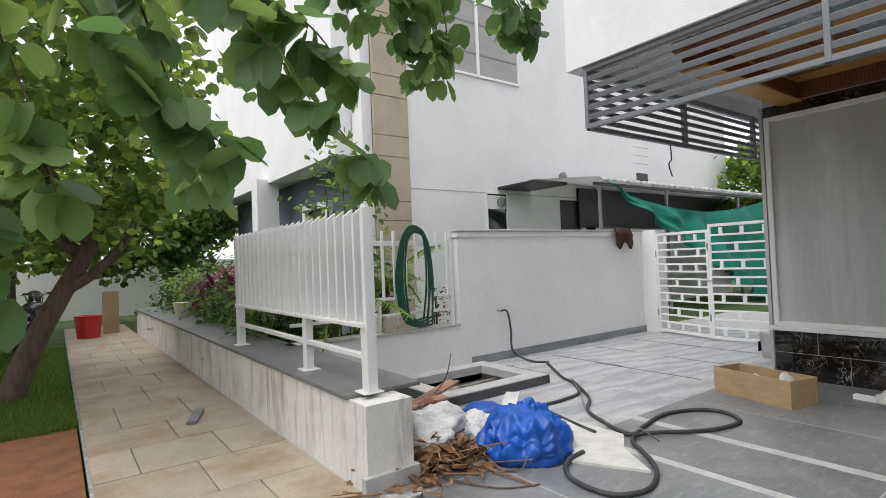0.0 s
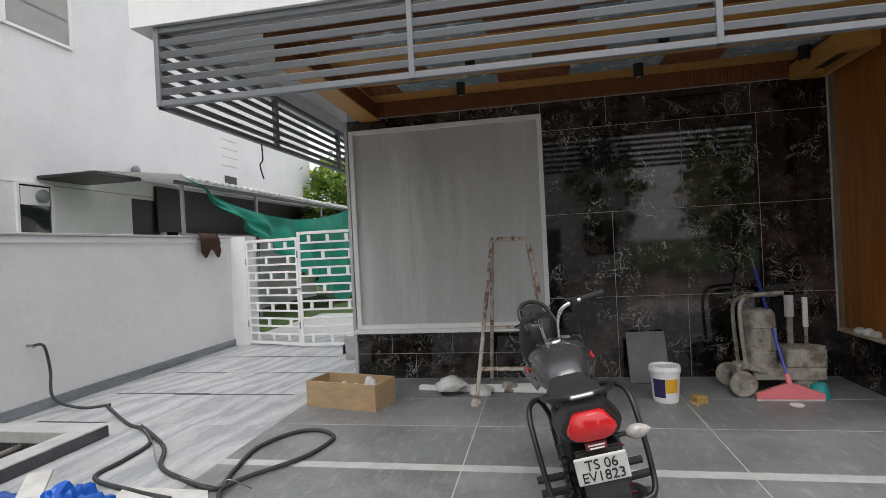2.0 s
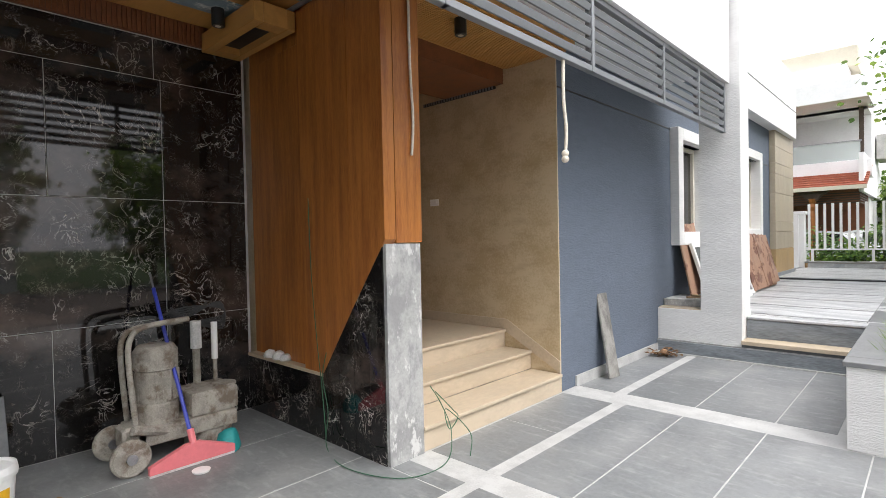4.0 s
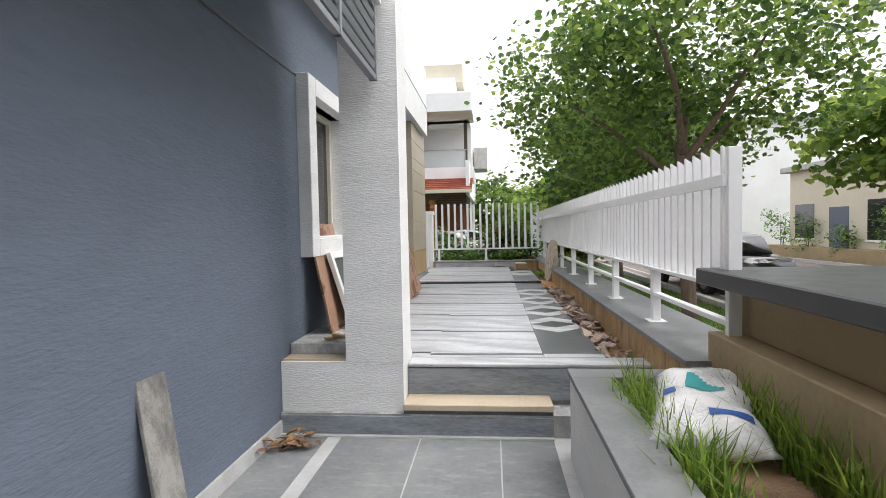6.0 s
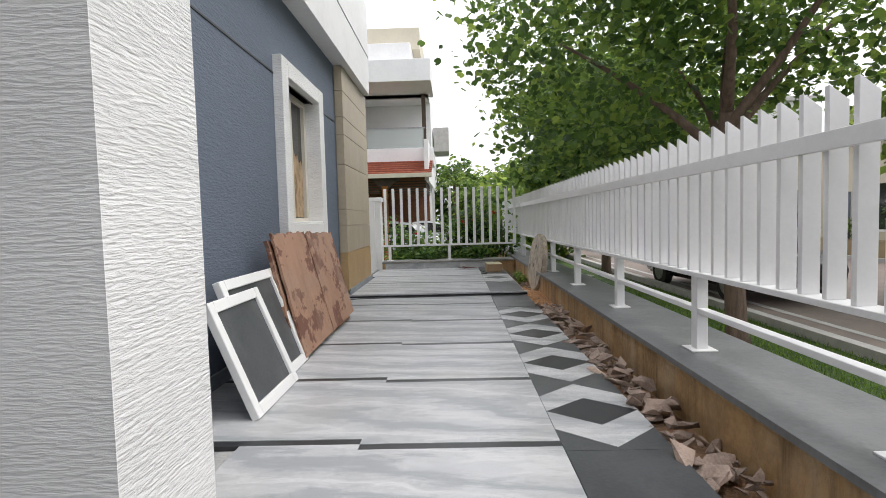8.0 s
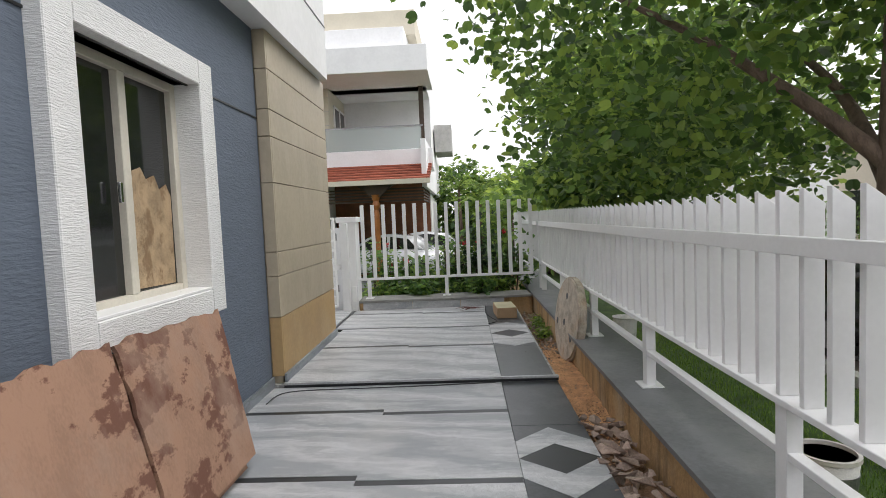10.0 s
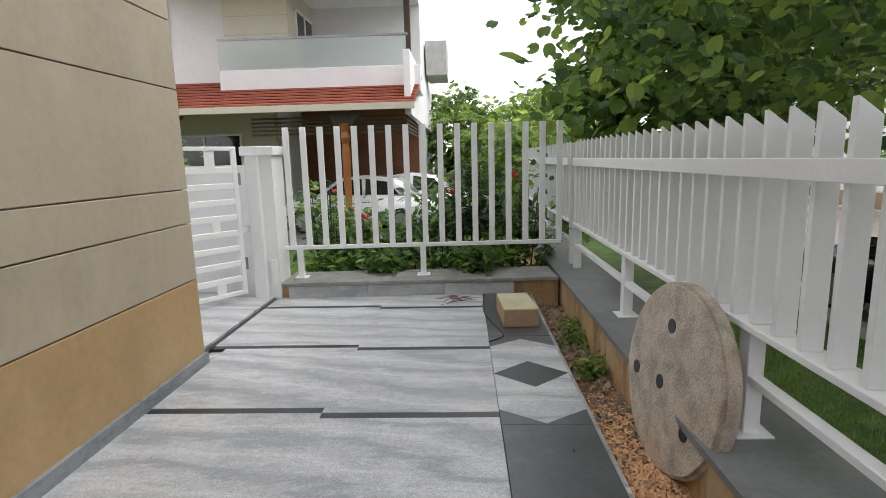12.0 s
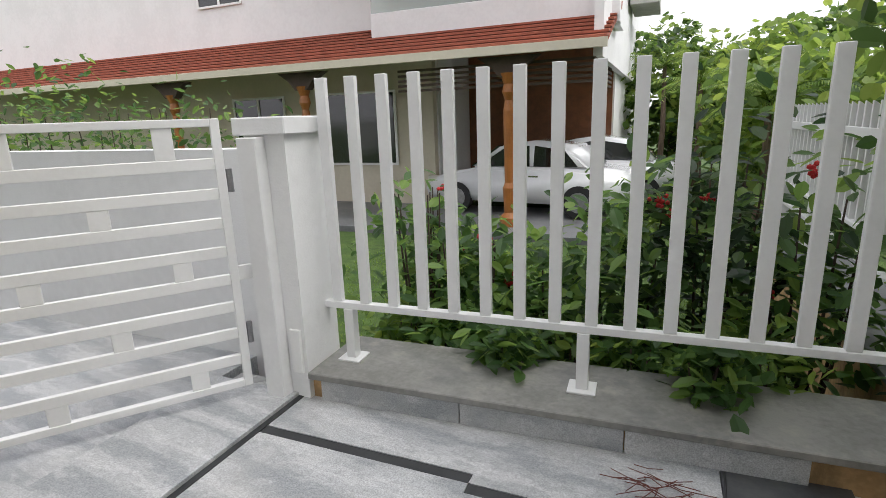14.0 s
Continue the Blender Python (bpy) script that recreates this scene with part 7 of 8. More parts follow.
blades("verge_grass", "short lawn grass along the street fence", 26000, lambda r: (r.uniform(-1.5, 1.2), r.uniform(8.0, 18.92)), 0.03, 0.08, LAWN, (0, 0, -0.10), 41, 0.8, 0.004)
blades("verge_grass", "short lawn grass beside the pavement", 16000, lambda r: (r.uniform(-0.27, 1.2), r.uniform(-15.0, -7.3)), 0.03, 0.09, LAWN, (0, 0, -0.10), 42, 0.8, 0.005)
blades("soil_grass", "tufts of grass on the bare soil", 2500, lambda r: (r.uniform(-0.27, 0.6), -6.6 - abs(r.gauss(0, 0.6))), 0.05, 0.12, LAWN, (0, 0, -0.04), 43, 0.8, 0.005)
off = thing("stone_offcut", "dark stone offcut lying on the pavement", "offcut", at=(-1.28, -6.0, 0.0), rz=70)
part("offcut", box((-0.25, -0.05, 0), (0.25, 0.05, 0.04), 0.006), COPING, off)

# low front wall with its fence and the neighbour's garden
lw = wall("wall_front_low", (-2.15, -15.5, -0.2), (-1.78, -3.10, 0.60), WHITE_OLD, label="low weathered white wall with rain streaks", category="wall")
part("coping", box((-2.40, -15.5, 0.60), (-1.75, -3.35, 0.635), 0.006), COPING, lw)
part("end_plinth", box((-2.18, -3.12, -0.01), (-1.74, -3.06, 0.13), 0.004), STRIP, lw)
ff = street_fence("corner_fence", -6.6, -3.28, -1.93, 0.635, (-6.55, -4.45, -3.32), "white metal fence panel with slanted pointed slats")

# ---- leaves and trees ----
def leaf_cloud(blobs, count, size, seed, lobed=True, hang=0.6):
    """Vertices and faces of leaves scattered in clumps over ellipsoids (x, y, z, rx, ry, rz)."""
    r = random.Random(seed)
    verts, faces = [], []
    shape = [(0, 0), (0.30, 0.05), (0.50, 0.35), (0.46, 0.75), (0.24, 0.98), (0, 0.76)] if lobed else [(0, 0), (0.2, 0.25), (0.24, 0.55), (0.12, 0.85), (0, 1.0)]
    n = len(shape)
    vol = [b[3] * b[4] * b[5] for b in blobs]
    tot = sum(vol)
    for b, v in zip(blobs, vol):
        clumps = max(3, int(count * v / tot / 26))
        for _ in range(clumps):
            d = Vector((r.gauss(0, 1), r.gauss(0, 1), r.gauss(0, 1))).normalized() * (0.45 + 0.6 * r.random() ** 0.5)
            c = Vector((b[0] + d.x * b[3], b[1] + d.y * b[4], b[2] + d.z * b[5]))
            spread = min(0.16 + 0.24 * r.random(), 0.5 * min(b[3:6]) + 0.05)
            for _ in range(26):
                p = c + Vector((r.gauss(0, spread), r.gauss(0, spread), r.gauss(0, spread * 0.7)))
                s = r.uniform(size * 0.6, size * 1.15)
                m = (Matrix.Rotation(r.uniform(0, math.tau), 3, "Z") @ Matrix.Rotation(r.gauss(-hang, 0.5), 3, "X") @ Matrix.Rotation(r.gauss(0, 0.5), 3, "Y"))
                k = len(verts)
                for x, yy in shape:
                    q = m @ Vector((x * s, yy * s, abs(x) * 0.25 * s))
                    verts.append((p.x + q.x, p.y + q.y, p.z + q.z))
                for x, yy in shape[1:-1]:
                    q = m @ Vector((-x * s, yy * s, abs(x) * 0.25 * s))
                    verts.append((p.x + q.x, p.y + q.y, p.z + q.z))
                faces.append(tuple(range(k, k + n)))
                faces.append((k, k + n - 1, *range(k + n + n - 3, k + n - 1, -1)))
    return verts, faces


def leaf_part(name, blobs, count, size, seed, mat, parent, lobed=True, hang=0.6):
    v, f = leaf_cloud(blobs, count, size, seed, lobed, hang)
    me = bpy.data.meshes.new(name)
    me.from_pydata(v, [], f)
    me.materials.append(mat)
    o = new(name, me)
    o.parent = parent
    return o


def tree(name, label, at, trunk, limbs, blobs, count, size, seed, mat, r0=0.12, lobed=True, bark=BARK):
    t = thing(name, label, "tree", at=at)
    n = len(trunk)
    run = smooth_run(trunk, 5)
    part("trunk", tube(run, [r0 * (1.25 if i == 0 else 1.0) * (1 - 0.5 * i / len(run)) for i in range(len(run))], 12), bark, t, smooth=True)
    for l in limbs:
        run = smooth_run(l, 5)
        part("limb", tube(run, [r0 * 0.55 * (1 - 0.8 * i / len(run)) for i in range(len(run))], 8), bark, t, smooth=True)
    leaf_part("crown", blobs, count, size, seed, mat, t, lobed)
    return t


lt_tree = tree("street_tree", "leaning orchid tree with broad two-lobed leaves", (0.42, -9.2, -0.1),
     [(0, 0, 0), (-0.25, 0.05, 0.7), (-0.62, 0.1, 1.45), (-0.95, 0.1, 2.1), (-1.05, 0.1, 2.5)],
     [[(-0.62, 0.1, 1.45), (-1.05, 0.3, 1.75), (-1.45, 0.4, 2.3), (-1.5, 0.5, 2.9)], [(-0.95, 0.1, 2.1), (-0.5, 0.8, 3.0), (0.0, 2.0, 3.8), (-0.3, 4.2, 4.3), (-0.9, 6.2, 4.0)], [(-0.8, 0.1, 2.0), (0.2, -0.6, 2.9), (0.9, -0.5, 3.8)],
      [(-1.05, 0.1, 2.5), (-1.4, 0.6, 3.4), (-1.6, 1.5, 4.4)], [(0.0, 2.0, 3.8), (0.5, 4.0, 4.2), (0.6, 6.2, 3.7)]],
     [(-0.6, 0.6, 3.4, 1.7, 1.6, 1.1), (0.7, 1.4, 3.2, 1.2, 1.8, 1.2), (-0.4, 2.6, 4.1, 1.7, 1.7, 0.9), (0.9, -1.2, 2.9, 1.4, 1.6, 1.2), (-1.2, -0.6, 2.9, 0.9, 1.2, 0.8), (0.6, 4.0, 4.3, 1.3, 1.6, 0.7), (0.2, 0.2, 2.4, 1.0, 0.9, 0.5)],
     9500, 0.15, 51, LEAF_LIGHT, 0.17)

# branches reach down from the crown of the leaning tree
br = lt_tree
rnd = random.Random(77)
o0 = Vector((0.42, -9.2, -0.1))
twigs = [[(-0.1, -2.6, 3.6), (-0.45, -2.2, 3.0), (-0.75, -2.0, 2.55), (-1.05, -1.95, 2.2), (-1.28, -1.95, 1.98)],
         [(-0.1, -2.6, 3.6), (-0.35, -2.4, 2.9), (-0.55, -2.45, 2.35), (-0.7, -2.5, 1.95)],
         [(0.1, -2.5, 3.5), (-0.05, -2.2, 2.9), (-0.25, -2.1, 2.45), (-0.5, -2.1, 2.2), (-0.72, -2.15, 2.05)],
         [(0.2, -2.6, 3.4), (0.1, -2.4, 2.7), (-0.05, -2.4, 2.2), (-0.12, -2.5, 1.9)],
         [(-0.3, -2.3, 3.2), (-0.7, -2.1, 2.75), (-1.0, -2.0, 2.6), (-1.2, -2.05, 2.42)],
         [(0.15, -2.5, 3.3), (0.2, -2.3, 2.6), (0.12, -2.3, 1.9), (0.1, -2.35, 1.55)]]
def leaf_mesh(seed):
    bm = bmesh.new()
    put_leaf(bm, Matrix.Identity(4), 1.0, True, (0.10, 0.18, 0.26, 0.32)[seed])
    return mesh_of("leaf", bm, LEAF_NEAR)


near_leaf = [leaf_mesh(k) for k in range(4)]


def hang_leaf(m, size):
    o = new("leaf", near_leaf[rnd.randrange(4)])
    o.parent, o.matrix_basis = br, m @ Matrix.Diagonal((size, size, size, 1))


for tw in twigs:
    run = smooth_run(tw, 6)
    part("twig", tube([p - o0 for p in run], [0.007 * (1 - 0.6 * i / len(run)) for i in range(len(run))], 6), BARK, br, smooth=True)
    for p in run[5:]:
        for _ in range(rnd.choice((1, 2))):
            m = Matrix.Translation(p - o0 + Vector((rnd.gauss(0, 0.03), rnd.gauss(0, 0.04), rnd.gauss(0, 0.03)))) @ Matrix.Rotation(rnd.uniform(0, math.tau), 4, "Z") @ Matrix.Rotation(rnd.gauss(-0.9, 0.35), 4, "X")
            hang_leaf(m, rnd.uniform(0.14, 0.21))
for a in ([(-0.48, -3.0, 3.9), (-0.3, -2.8, 3.75), (-0.1, -2.6, 3.6), (0.15, -2.5, 3.4)], [(-0.48, -3.0, 3.9), (-1.0, -2.8, 4.4), (-1.6, -2.6, 4.7), (-1.9, -2.4, 4.7)]):
    part("limb", tube([p - o0 for p in smooth_run(a, 5)], 0.014, 6), BARK, br, smooth=True)
for a in ([(-1.60, -2.60, 4.70), (-1.91, -2.67, 3.86), (-2.04, -2.68, 3.04), (-2.07, -2.70, 2.82)], [(-1.60, -2.60, 4.70), (-1.83, -2.67, 3.97), (-1.92, -2.68, 3.26), (-1.95, -2.70, 3.04)], [(-1.60, -2.60, 4.70), (-2.06, -2.67, 3.96), (-2.26, -2.68, 3.24), (-2.29, -2.70, 3.02)], [(-1.90, -2.40, 4.70), (-2.69, -2.60, 4.09), (-3.06, -2.68, 3.50), (-3.09, -2.70, 3.28)], [(-1.90, -2.40, 4.70), (-2.56, -2.60, 4.13), (-2.86, -2.68, 3.58), (-2.89, -2.70, 3.36)], [(-1.60, -2.60, 4.70), (-1.58, -2.67, 4.01), (-1.54, -2.68, 3.34), (-1.57, -2.70, 3.12)]):
    run = smooth_run(a, 6)
    part("twig", tube([p - o0 for p in run], 0.005, 6), BARK, br, smooth=True)
    for p in run[2:]:
        for _ in range(3):
            m = Matrix.Translation(p - o0 + Vector((rnd.gauss(0, 0.07), rnd.gauss(0, 0.07), rnd.gauss(0, 0.05)))) @ Matrix.Rotation(rnd.uniform(0, math.tau), 4, "Z") @ Matrix.Rotation(rnd.gauss(-1.0, 0.4), 4, "X")
            hang_leaf(m, rnd.uniform(0.11, 0.17))

tree("street_tree", "large dense orchid tree overhanging the street fence", (0.22, 13.5, -0.1),
     [(0, 0, 0), (-0.03, 0.05, 1.0), (-0.10, 0.1, 2.0), (-0.10, 0.1, 3.0), (0.0, 0.2, 4.0)],
     [[(-0.10, 0.1, 2.4), (-0.6, 0.4, 3.0), (-1.3, 0.8, 3.7), (-2.0, 1.2, 4.3)], [(-0.1, 0.1, 2.8), (0.4, -0.4, 3.7), (0.9, -0.9, 4.8)], [(-0.1, 0.1, 3.0), (-0.5, -0.8, 4.0), (-1.2, -1.8, 4.8)], [(-0.1, 0.1, 2.6), (0.7, 0.5, 3.4), (1.8, 0.8, 4.4)], [(-0.1, 0.1, 2.2), (0.1, 1.0, 3.2), (0.1, 2.2, 4.2)]],
     [(-1.2, 1.6, 4.3, 1.9, 2.4, 1.6), (0.4, 0.2, 5.2, 2.4, 2.2, 1.4), (-0.9, -1.0, 5.2, 1.7, 1.5, 1.0), (1.8, 0.8, 4.4, 1.5, 1.8, 1.2), (-1.0, 3.6, 3.7, 1.6, 2.0, 1.5), (0.6, 2.6, 3.4, 1.4, 1.8, 1.2), (-2.2, 2.0, 5.2, 1.1, 1.6, 0.9), (0.8, 5.0, 3.8, 2.0, 2.4, 1.6), (-1.4, -2.6, 5.6, 1.3, 1.2, 0.6), (1.6, -2.4, 5.2, 1.4, 1.3, 0.8)],
     19500, 0.12, 61, LEAF, 0.14)
tree("road_tree", "light green tree across the verge", (6.5, 14.42, -0.1), [(0, 0, 0), (0.1, 0.1, 1.5), (0, 0, 3.2)], [[(0, 0, 2.0), (1, 0.5, 3.2)], [(0, 0, 2.2), (-1.1, -0.2, 3.4)]],
     [(0, 0, 4.0, 2.4, 2.6, 1.7), (-1.6, 0.8, 3.4, 1.4, 1.5, 1.0), (1.6, -0.6, 4.4, 1.6, 1.6, 1.1)], 8000, 0.22, 63, LEAF_LIGHT, 0.14, True)
tree("road_tree", "dense green street tree farther along the road", (0.8, 21.42, -0.1), [(0, 0, 0), (0, 0, 1.6), (0, 0, 3)], [[(0, 0, 1.8), (-1.2, 0.3, 3.2)], [(0, 0, 2.0), (1.2, 0.3, 3.2)]],
     [(0, 0, 4.2, 2.4, 2.4, 1.8), (-1.0, -1.0, 3.0, 1.5, 1.6, 1.1)], 8000, 0.2, 64, LEAF, 0.14)
for i, (x, y, h) in enumerate(((3.0, -14.5, 3.6), (0.8, -19.0, 3.8), (-3.5, -21.0, 3.6), (5.5, -10.5, 4.0))):
    tree("garden_tree", "bushy green tree beyond the pavement", (x, y, -0.1), [(0, 0, 0), (0.1, 0, 1.2), (0, 0.1, 2.6)], [[(0, 0, 1.6), (0.9, 0.3, 2.8)]],
         [(0, 0, h, 2.2, 2.2, 1.6), (1.0, 0.6, h - 1.0, 1.6, 1.5, 1.1), (-1.1, -0.3, h - 0.8, 1.5, 1.5, 1.2)], 5200, 0.22, 70 + i, LEAF_LIGHT if i % 2 else LEAF, 0.14)
for i, (x, y, h, mat) in enumerate(((11.0, -3.0, 5.0, LEAF), (12.5, 2.5, 5.5, LEAF), (11.5, 8.0, 5.0, LEAF_LIGHT), (-1.0, 32.92, 3.4, LEAF_LIGHT), (-3.2, 34.92, 3.8, LEAF), (2.0, 36.92, 4.2, LEAF), (-0.2, 27.92, 2.6, LEAF_LIGHT), (-18.92, -12.42, 4.0, LEAF), (-21.92, -8.92, 4.4, LEAF_LIGHT))):
    tree("garden_tree", "leafy green garden tree in the distance", (x, y, -0.1), [(0, 0, 0), (0.1, 0, 1.2), (0, 0.1, 2.6)], [[(0, 0, 1.6), (0.9, 0.3, 2.8)]],
         [(0, 0, h * 0.75, 2.2, 2.0, h * 0.5), (1.1, 0.3, h * 0.5, 1.4, 1.3, h * 0.35)], 3400, 0.24, 80 + i, mat, 0.12)


def palm(x, y, z, h, seed, label="light green areca palm with arching fronds"):
    r = random.Random(seed)
    t = thing("palm", label, "palm", at=(x, y, z))
    part("trunk", tube([(0, 0, 0), (0.05, 0, h * 0.5), (0, 0, h)], [0.08, 0.07, 0.05], 8), BARK, t)
    bm = bmesh.new()
    for k in range(13):
        a, l, up = r.uniform(0, math.tau), r.uniform(0.9, 1.6), r.uniform(0.4, 1.3)
        pts = [Vector((math.cos(a) * l * f, math.sin(a) * l * f, h + up * f - 1.3 * f * f * l * 0.5)) for f in (0, 0.2, 0.4, 0.6, 0.8, 1.0)]
        put_tube(bm, pts, 0.012, 4)
        for i in range(1, 30):
            f = i / 30
            p = pts[int(f * 5)].lerp(pts[min(5, int(f * 5) + 1)], f * 5 % 1)
            for s in (1, -1):
                d = Vector((-math.sin(a) * s, math.cos(a) * s, -0.5)) + Vector((math.cos(a), math.sin(a), 0)) * 0.5
                q = p + d.normalized() * 0.38 * (1 - 0.6 * f)
                w = Vector((math.cos(a), math.sin(a), 0)) * 0.018
                vs = [bm.verts.new(c) for c in (p - w, p + w, q)]
                bm.faces.new(vs)
    part("frond", bm, LEAF_LIGHT, t)
    return t


palm(-2.6, 29.42, -0.1, 2.8, 1)
palm(-1.6, 26.92, -0.1, 2.3, 2)
palm(-3.4, 31.92, -0.1, 3.4, 3)
palm(-4.2, -6.9, 0.3, 0.9, 4, "light green areca palm behind the railing")
palm(-3.3, -6.8, 0.3, 0.5, 5, "young areca palm behind the fence")


def shrub(name, label, x, y, z, h, w, d, count, size, seed, mat, flowers=0, stems=7):
    r = random.Random(seed)
    t = thing(name, label, "shrub", at=(x, y, z))
    for k in range(stems):
        a, b = r.uniform(-w, w) * 0.6, r.uniform(-d, d) * 0.6
        part("stem", tube([(a * 0.4, b * 0.4, 0), (a * 0.8, b * 0.8, h * 0.5), (a, b, h * 0.85)], [0.012, 0.009, 0.005], 5), BARK_SHADE, t)
    leaf_part("leaves", [(0, 0, h * 0.35, w * 0.9, d * 0.9, h * 0.35), (w * 0.3, 0, h * 0.7, w * 0.6, d * 0.7, h * 0.3), (-w * 0.35, d * 0.1, h * 0.65, w * 0.5, d * 0.7, h * 0.28)], count, size, seed, mat, t, False, 0.2)
    for k in range(flowers):
        bm = bmesh.new()
        p = Vector((r.uniform(-w, w) * 0.8, r.uniform(-d, 0.3 * d) * 0.9, h * r.uniform(0.3, 0.95)))
        for _ in range(12):
            q = p + Vector((r.gauss(0, 0.022), r.gauss(0, 0.022), r.gauss(0, 0.018)))
            bmesh.ops.create_icosphere(bm, subdivisions=1, radius=0.016, matrix=Matrix.Translation(q))
        part("flower", bm, FLOWER, t, "red flower head")
    return t


for i, (x, h, fl, mat) in enumerate(((-4.85, 1.75, 1, LEAF_BUSH), (-4.45, 1.35, 2, LEAF_BUSH), (-3.95, 1.15, 2, LEAF_BUSH), (-3.45, 1.7, 1, LEAF_BUSH), (-2.95, 2.0, 2, LEAF_DARK), (-2.45, 1.75, 2, LEAF_BUSH))):
    shrub("ixora_shrub", "glossy green ixora shrub with red flower heads", x, 19.22, 0.1, h, 0.42, 0.40, 820, 0.14, 90 + i, mat, fl)
for i, (x, y, z, h, w, n) in enumerate(((-4.85, 18.78, 0.4, 0.42, 0.2, 80), (-4.5, 18.7, 0.42, 0.36, 0.16, 60), (-4.2, 18.72, 0.42, 0.5, 0.24, 110), (-3.72, 18.8, 0.4, 0.4, 0.18, 70), (-3.3, 18.7, 0.42, 0.46, 0.2, 90), (-3.02, 18.42, 0.73, 0.2, 0.14, 34), (-2.75, 18.72, 0.42, 0.52, 0.22, 100), (-4.02, 18.44, 0.73, 0.13, 0.1, 18))):
    shrub("low_shrub", "low green shrub growing through the fence", x, y, z, h, w, 0.14, n, 0.13, 110 + i, LEAF_BUSH if i % 3 else LEAF_LIGHT, 0, 3)
for i, (y, h, n) in enumerate(((16.25, 0.12, 9), (16.9, 0.07, 5), (17.2, 0.08, 5))):
    shrub("weed", "small green weed growing in the soil bed", -2.24 + 0.04 * i, y, 0.40, h, 0.05, 0.08, n, 0.06, 310 + i, LEAF_LIGHT, 0, 3)
for i in range(7):
    shrub("hedge_shrub", "trimmed light green hedge with white flowers", -7.3 - i * 0.85, 19.32, 0.0, 2.65, 0.7, 0.5, 1100, 0.10, 130 + i, LEAF_BUSH, 0, 4)
# neighbour's front garden
for i, (x, y, h, s, mat, lab) in enumerate(((-2.75, -7.3, 1.25, 0.16, LEAF_BUSH, "dense light green croton shrub"), (-3.0, -8.6, 1.3, 0.14, LEAF_BUSH, "low green garden shrub behind the fence"), (-2.7, -9.9, 1.2, 0.13, LEAF_BUSH, "low green garden shrub by the wall"),
                                            (-3.2, -11.2, 1.6, 0.16, LEAF_BUSH, "leafy green garden shrub by the house"), (-2.6, -12.6, 1.5, 0.13, LEAF_LIGHT, "yellow-green garden shrub by the wall"), (-2.8, -14.0, 1.5, 0.16, LEAF_DARK, "dark green garden shrub by the wall"), (-3.95, -7.6, 3.75, 0.15, LEAF_BUSH, "tall dark green bush beside the house"))):
    shrub("garden_shrub", lab, x, y, 0.0, h, 0.55, 0.6, 1100, s, 150 + i, mat)


def cordyline(x, y, z, h, seed):
    r = random.Random(seed)
    t = thing("cordyline", "maroon cordyline plant with long strap leaves", "plant", "cordylines", (x, y, z))
    part("stem", tube([(0, 0, 0), (0.02, 0, h)], 0.015, 6), BARK_SHADE, t)
    verts, faces = [], []
    for k in range(44):
        a, l, up = r.uniform(0, math.tau), r.uniform(0.3, 0.55), r.uniform(-0.1, 0.45)
        w = r.uniform(0.03, 0.05)
        z0 = h * r.uniform(0.6, 1.0)
        dx, dy = math.cos(a), math.sin(a)
        n0 = len(verts)
        for f, s in ((0.0, 0.3), (0.35, 1.0), (0.7, 0.8), (1.0, 0.05)):
            px_, py_, pz = dx * l * f, dy * l * f, z0 + up * f - 0.45 * l * f * f
            verts.extend(((px_ - dy * w * s, py_ + dx * w * s, pz), (px_ + dy * w * s, py_ - dx * w * s, pz)))
        faces.extend(((n0, n0 + 1, n0 + 3, n0 + 2), (n0 + 2, n0 + 3, n0 + 5, n0 + 4), (n0 + 4, n0 + 5, n0 + 7, n0 + 6)))
    me = bpy.data.meshes.new("leaves")
    me.from_pydata(verts, [], faces)
    me.materials.append(LEAF_RED)
    o = new("leaves", me)
    o.parent = t


for i, (x, y, h) in enumerate(((-2.6, -7.9, 1.5), (-2.7, -9.2, 1.35), (-2.5, -10.4, 1.3), (-2.9, -10.9, 1.4), (-2.5, -11.6, 1.25), (-3.1, -12.0, 1.5), (-2.6, -6.75, 1.45))):
    cordyline(x, y, 0.1, h, 170 + i)
pot = thing("plant_pot", "pale plastic plant pot on the garden wall", "pot", at=(-2.15, -11.5, 0.635))
part("pot", lathe([(0.0, 0.0), (0.12, 0.0), (0.17, 0.26), (0.18, 0.30), (0.15, 0.30), (0.0, 0.26)], 20), CREAM, pot)

# ---- neighbour's white house ----
nh = thing("neighbour_house", "white three-storey neighbour house with a sandstone corner strip", "house", at=(0, 0, 0))
NY = -9.5
bm = bmesh.new()
put_box(bm, (-21.0, -20.0, -0.1), (-6.35, NY, 11.0))
put_box(bm, (-6.35, -20.0, 3.9), (-4.9, NY - 0.55, 11.0))
part("wall", bm, WHITE, nh)
part("lower_wall", box((-6.4, -20.0, -0.1), (-5.6, NY - 0.6, 3.9)), BLUE, nh)
st_ = part("corner_strip", box((-6.40, NY - 0.5, -0.1), (-5.55, NY + 0.03, 10.5)), SAND, nh, "sandstone corner strip")
zz = 1.0
for d in (0.55, 0.9, 0.42, 0.95, 0.45, 0.85, 0.45, 0.9, 0.45, 0.9, 0.5):
    part("stone_panel", box((-6.39, NY - 0.02, zz + 0.012), (-5.53, NY + 0.05, zz + d - 0.012), 0.004), SAND, st_)
    zz += d
part("white_return", box((-5.53, NY - 0.5, -0.1), (-5.30, NY - 0.05, 11)), WHITE, nh)
part("groove", box((-21.0, NY, 3.17), (-6.4, NY + 0.008, 3.19)), KERB, nh)


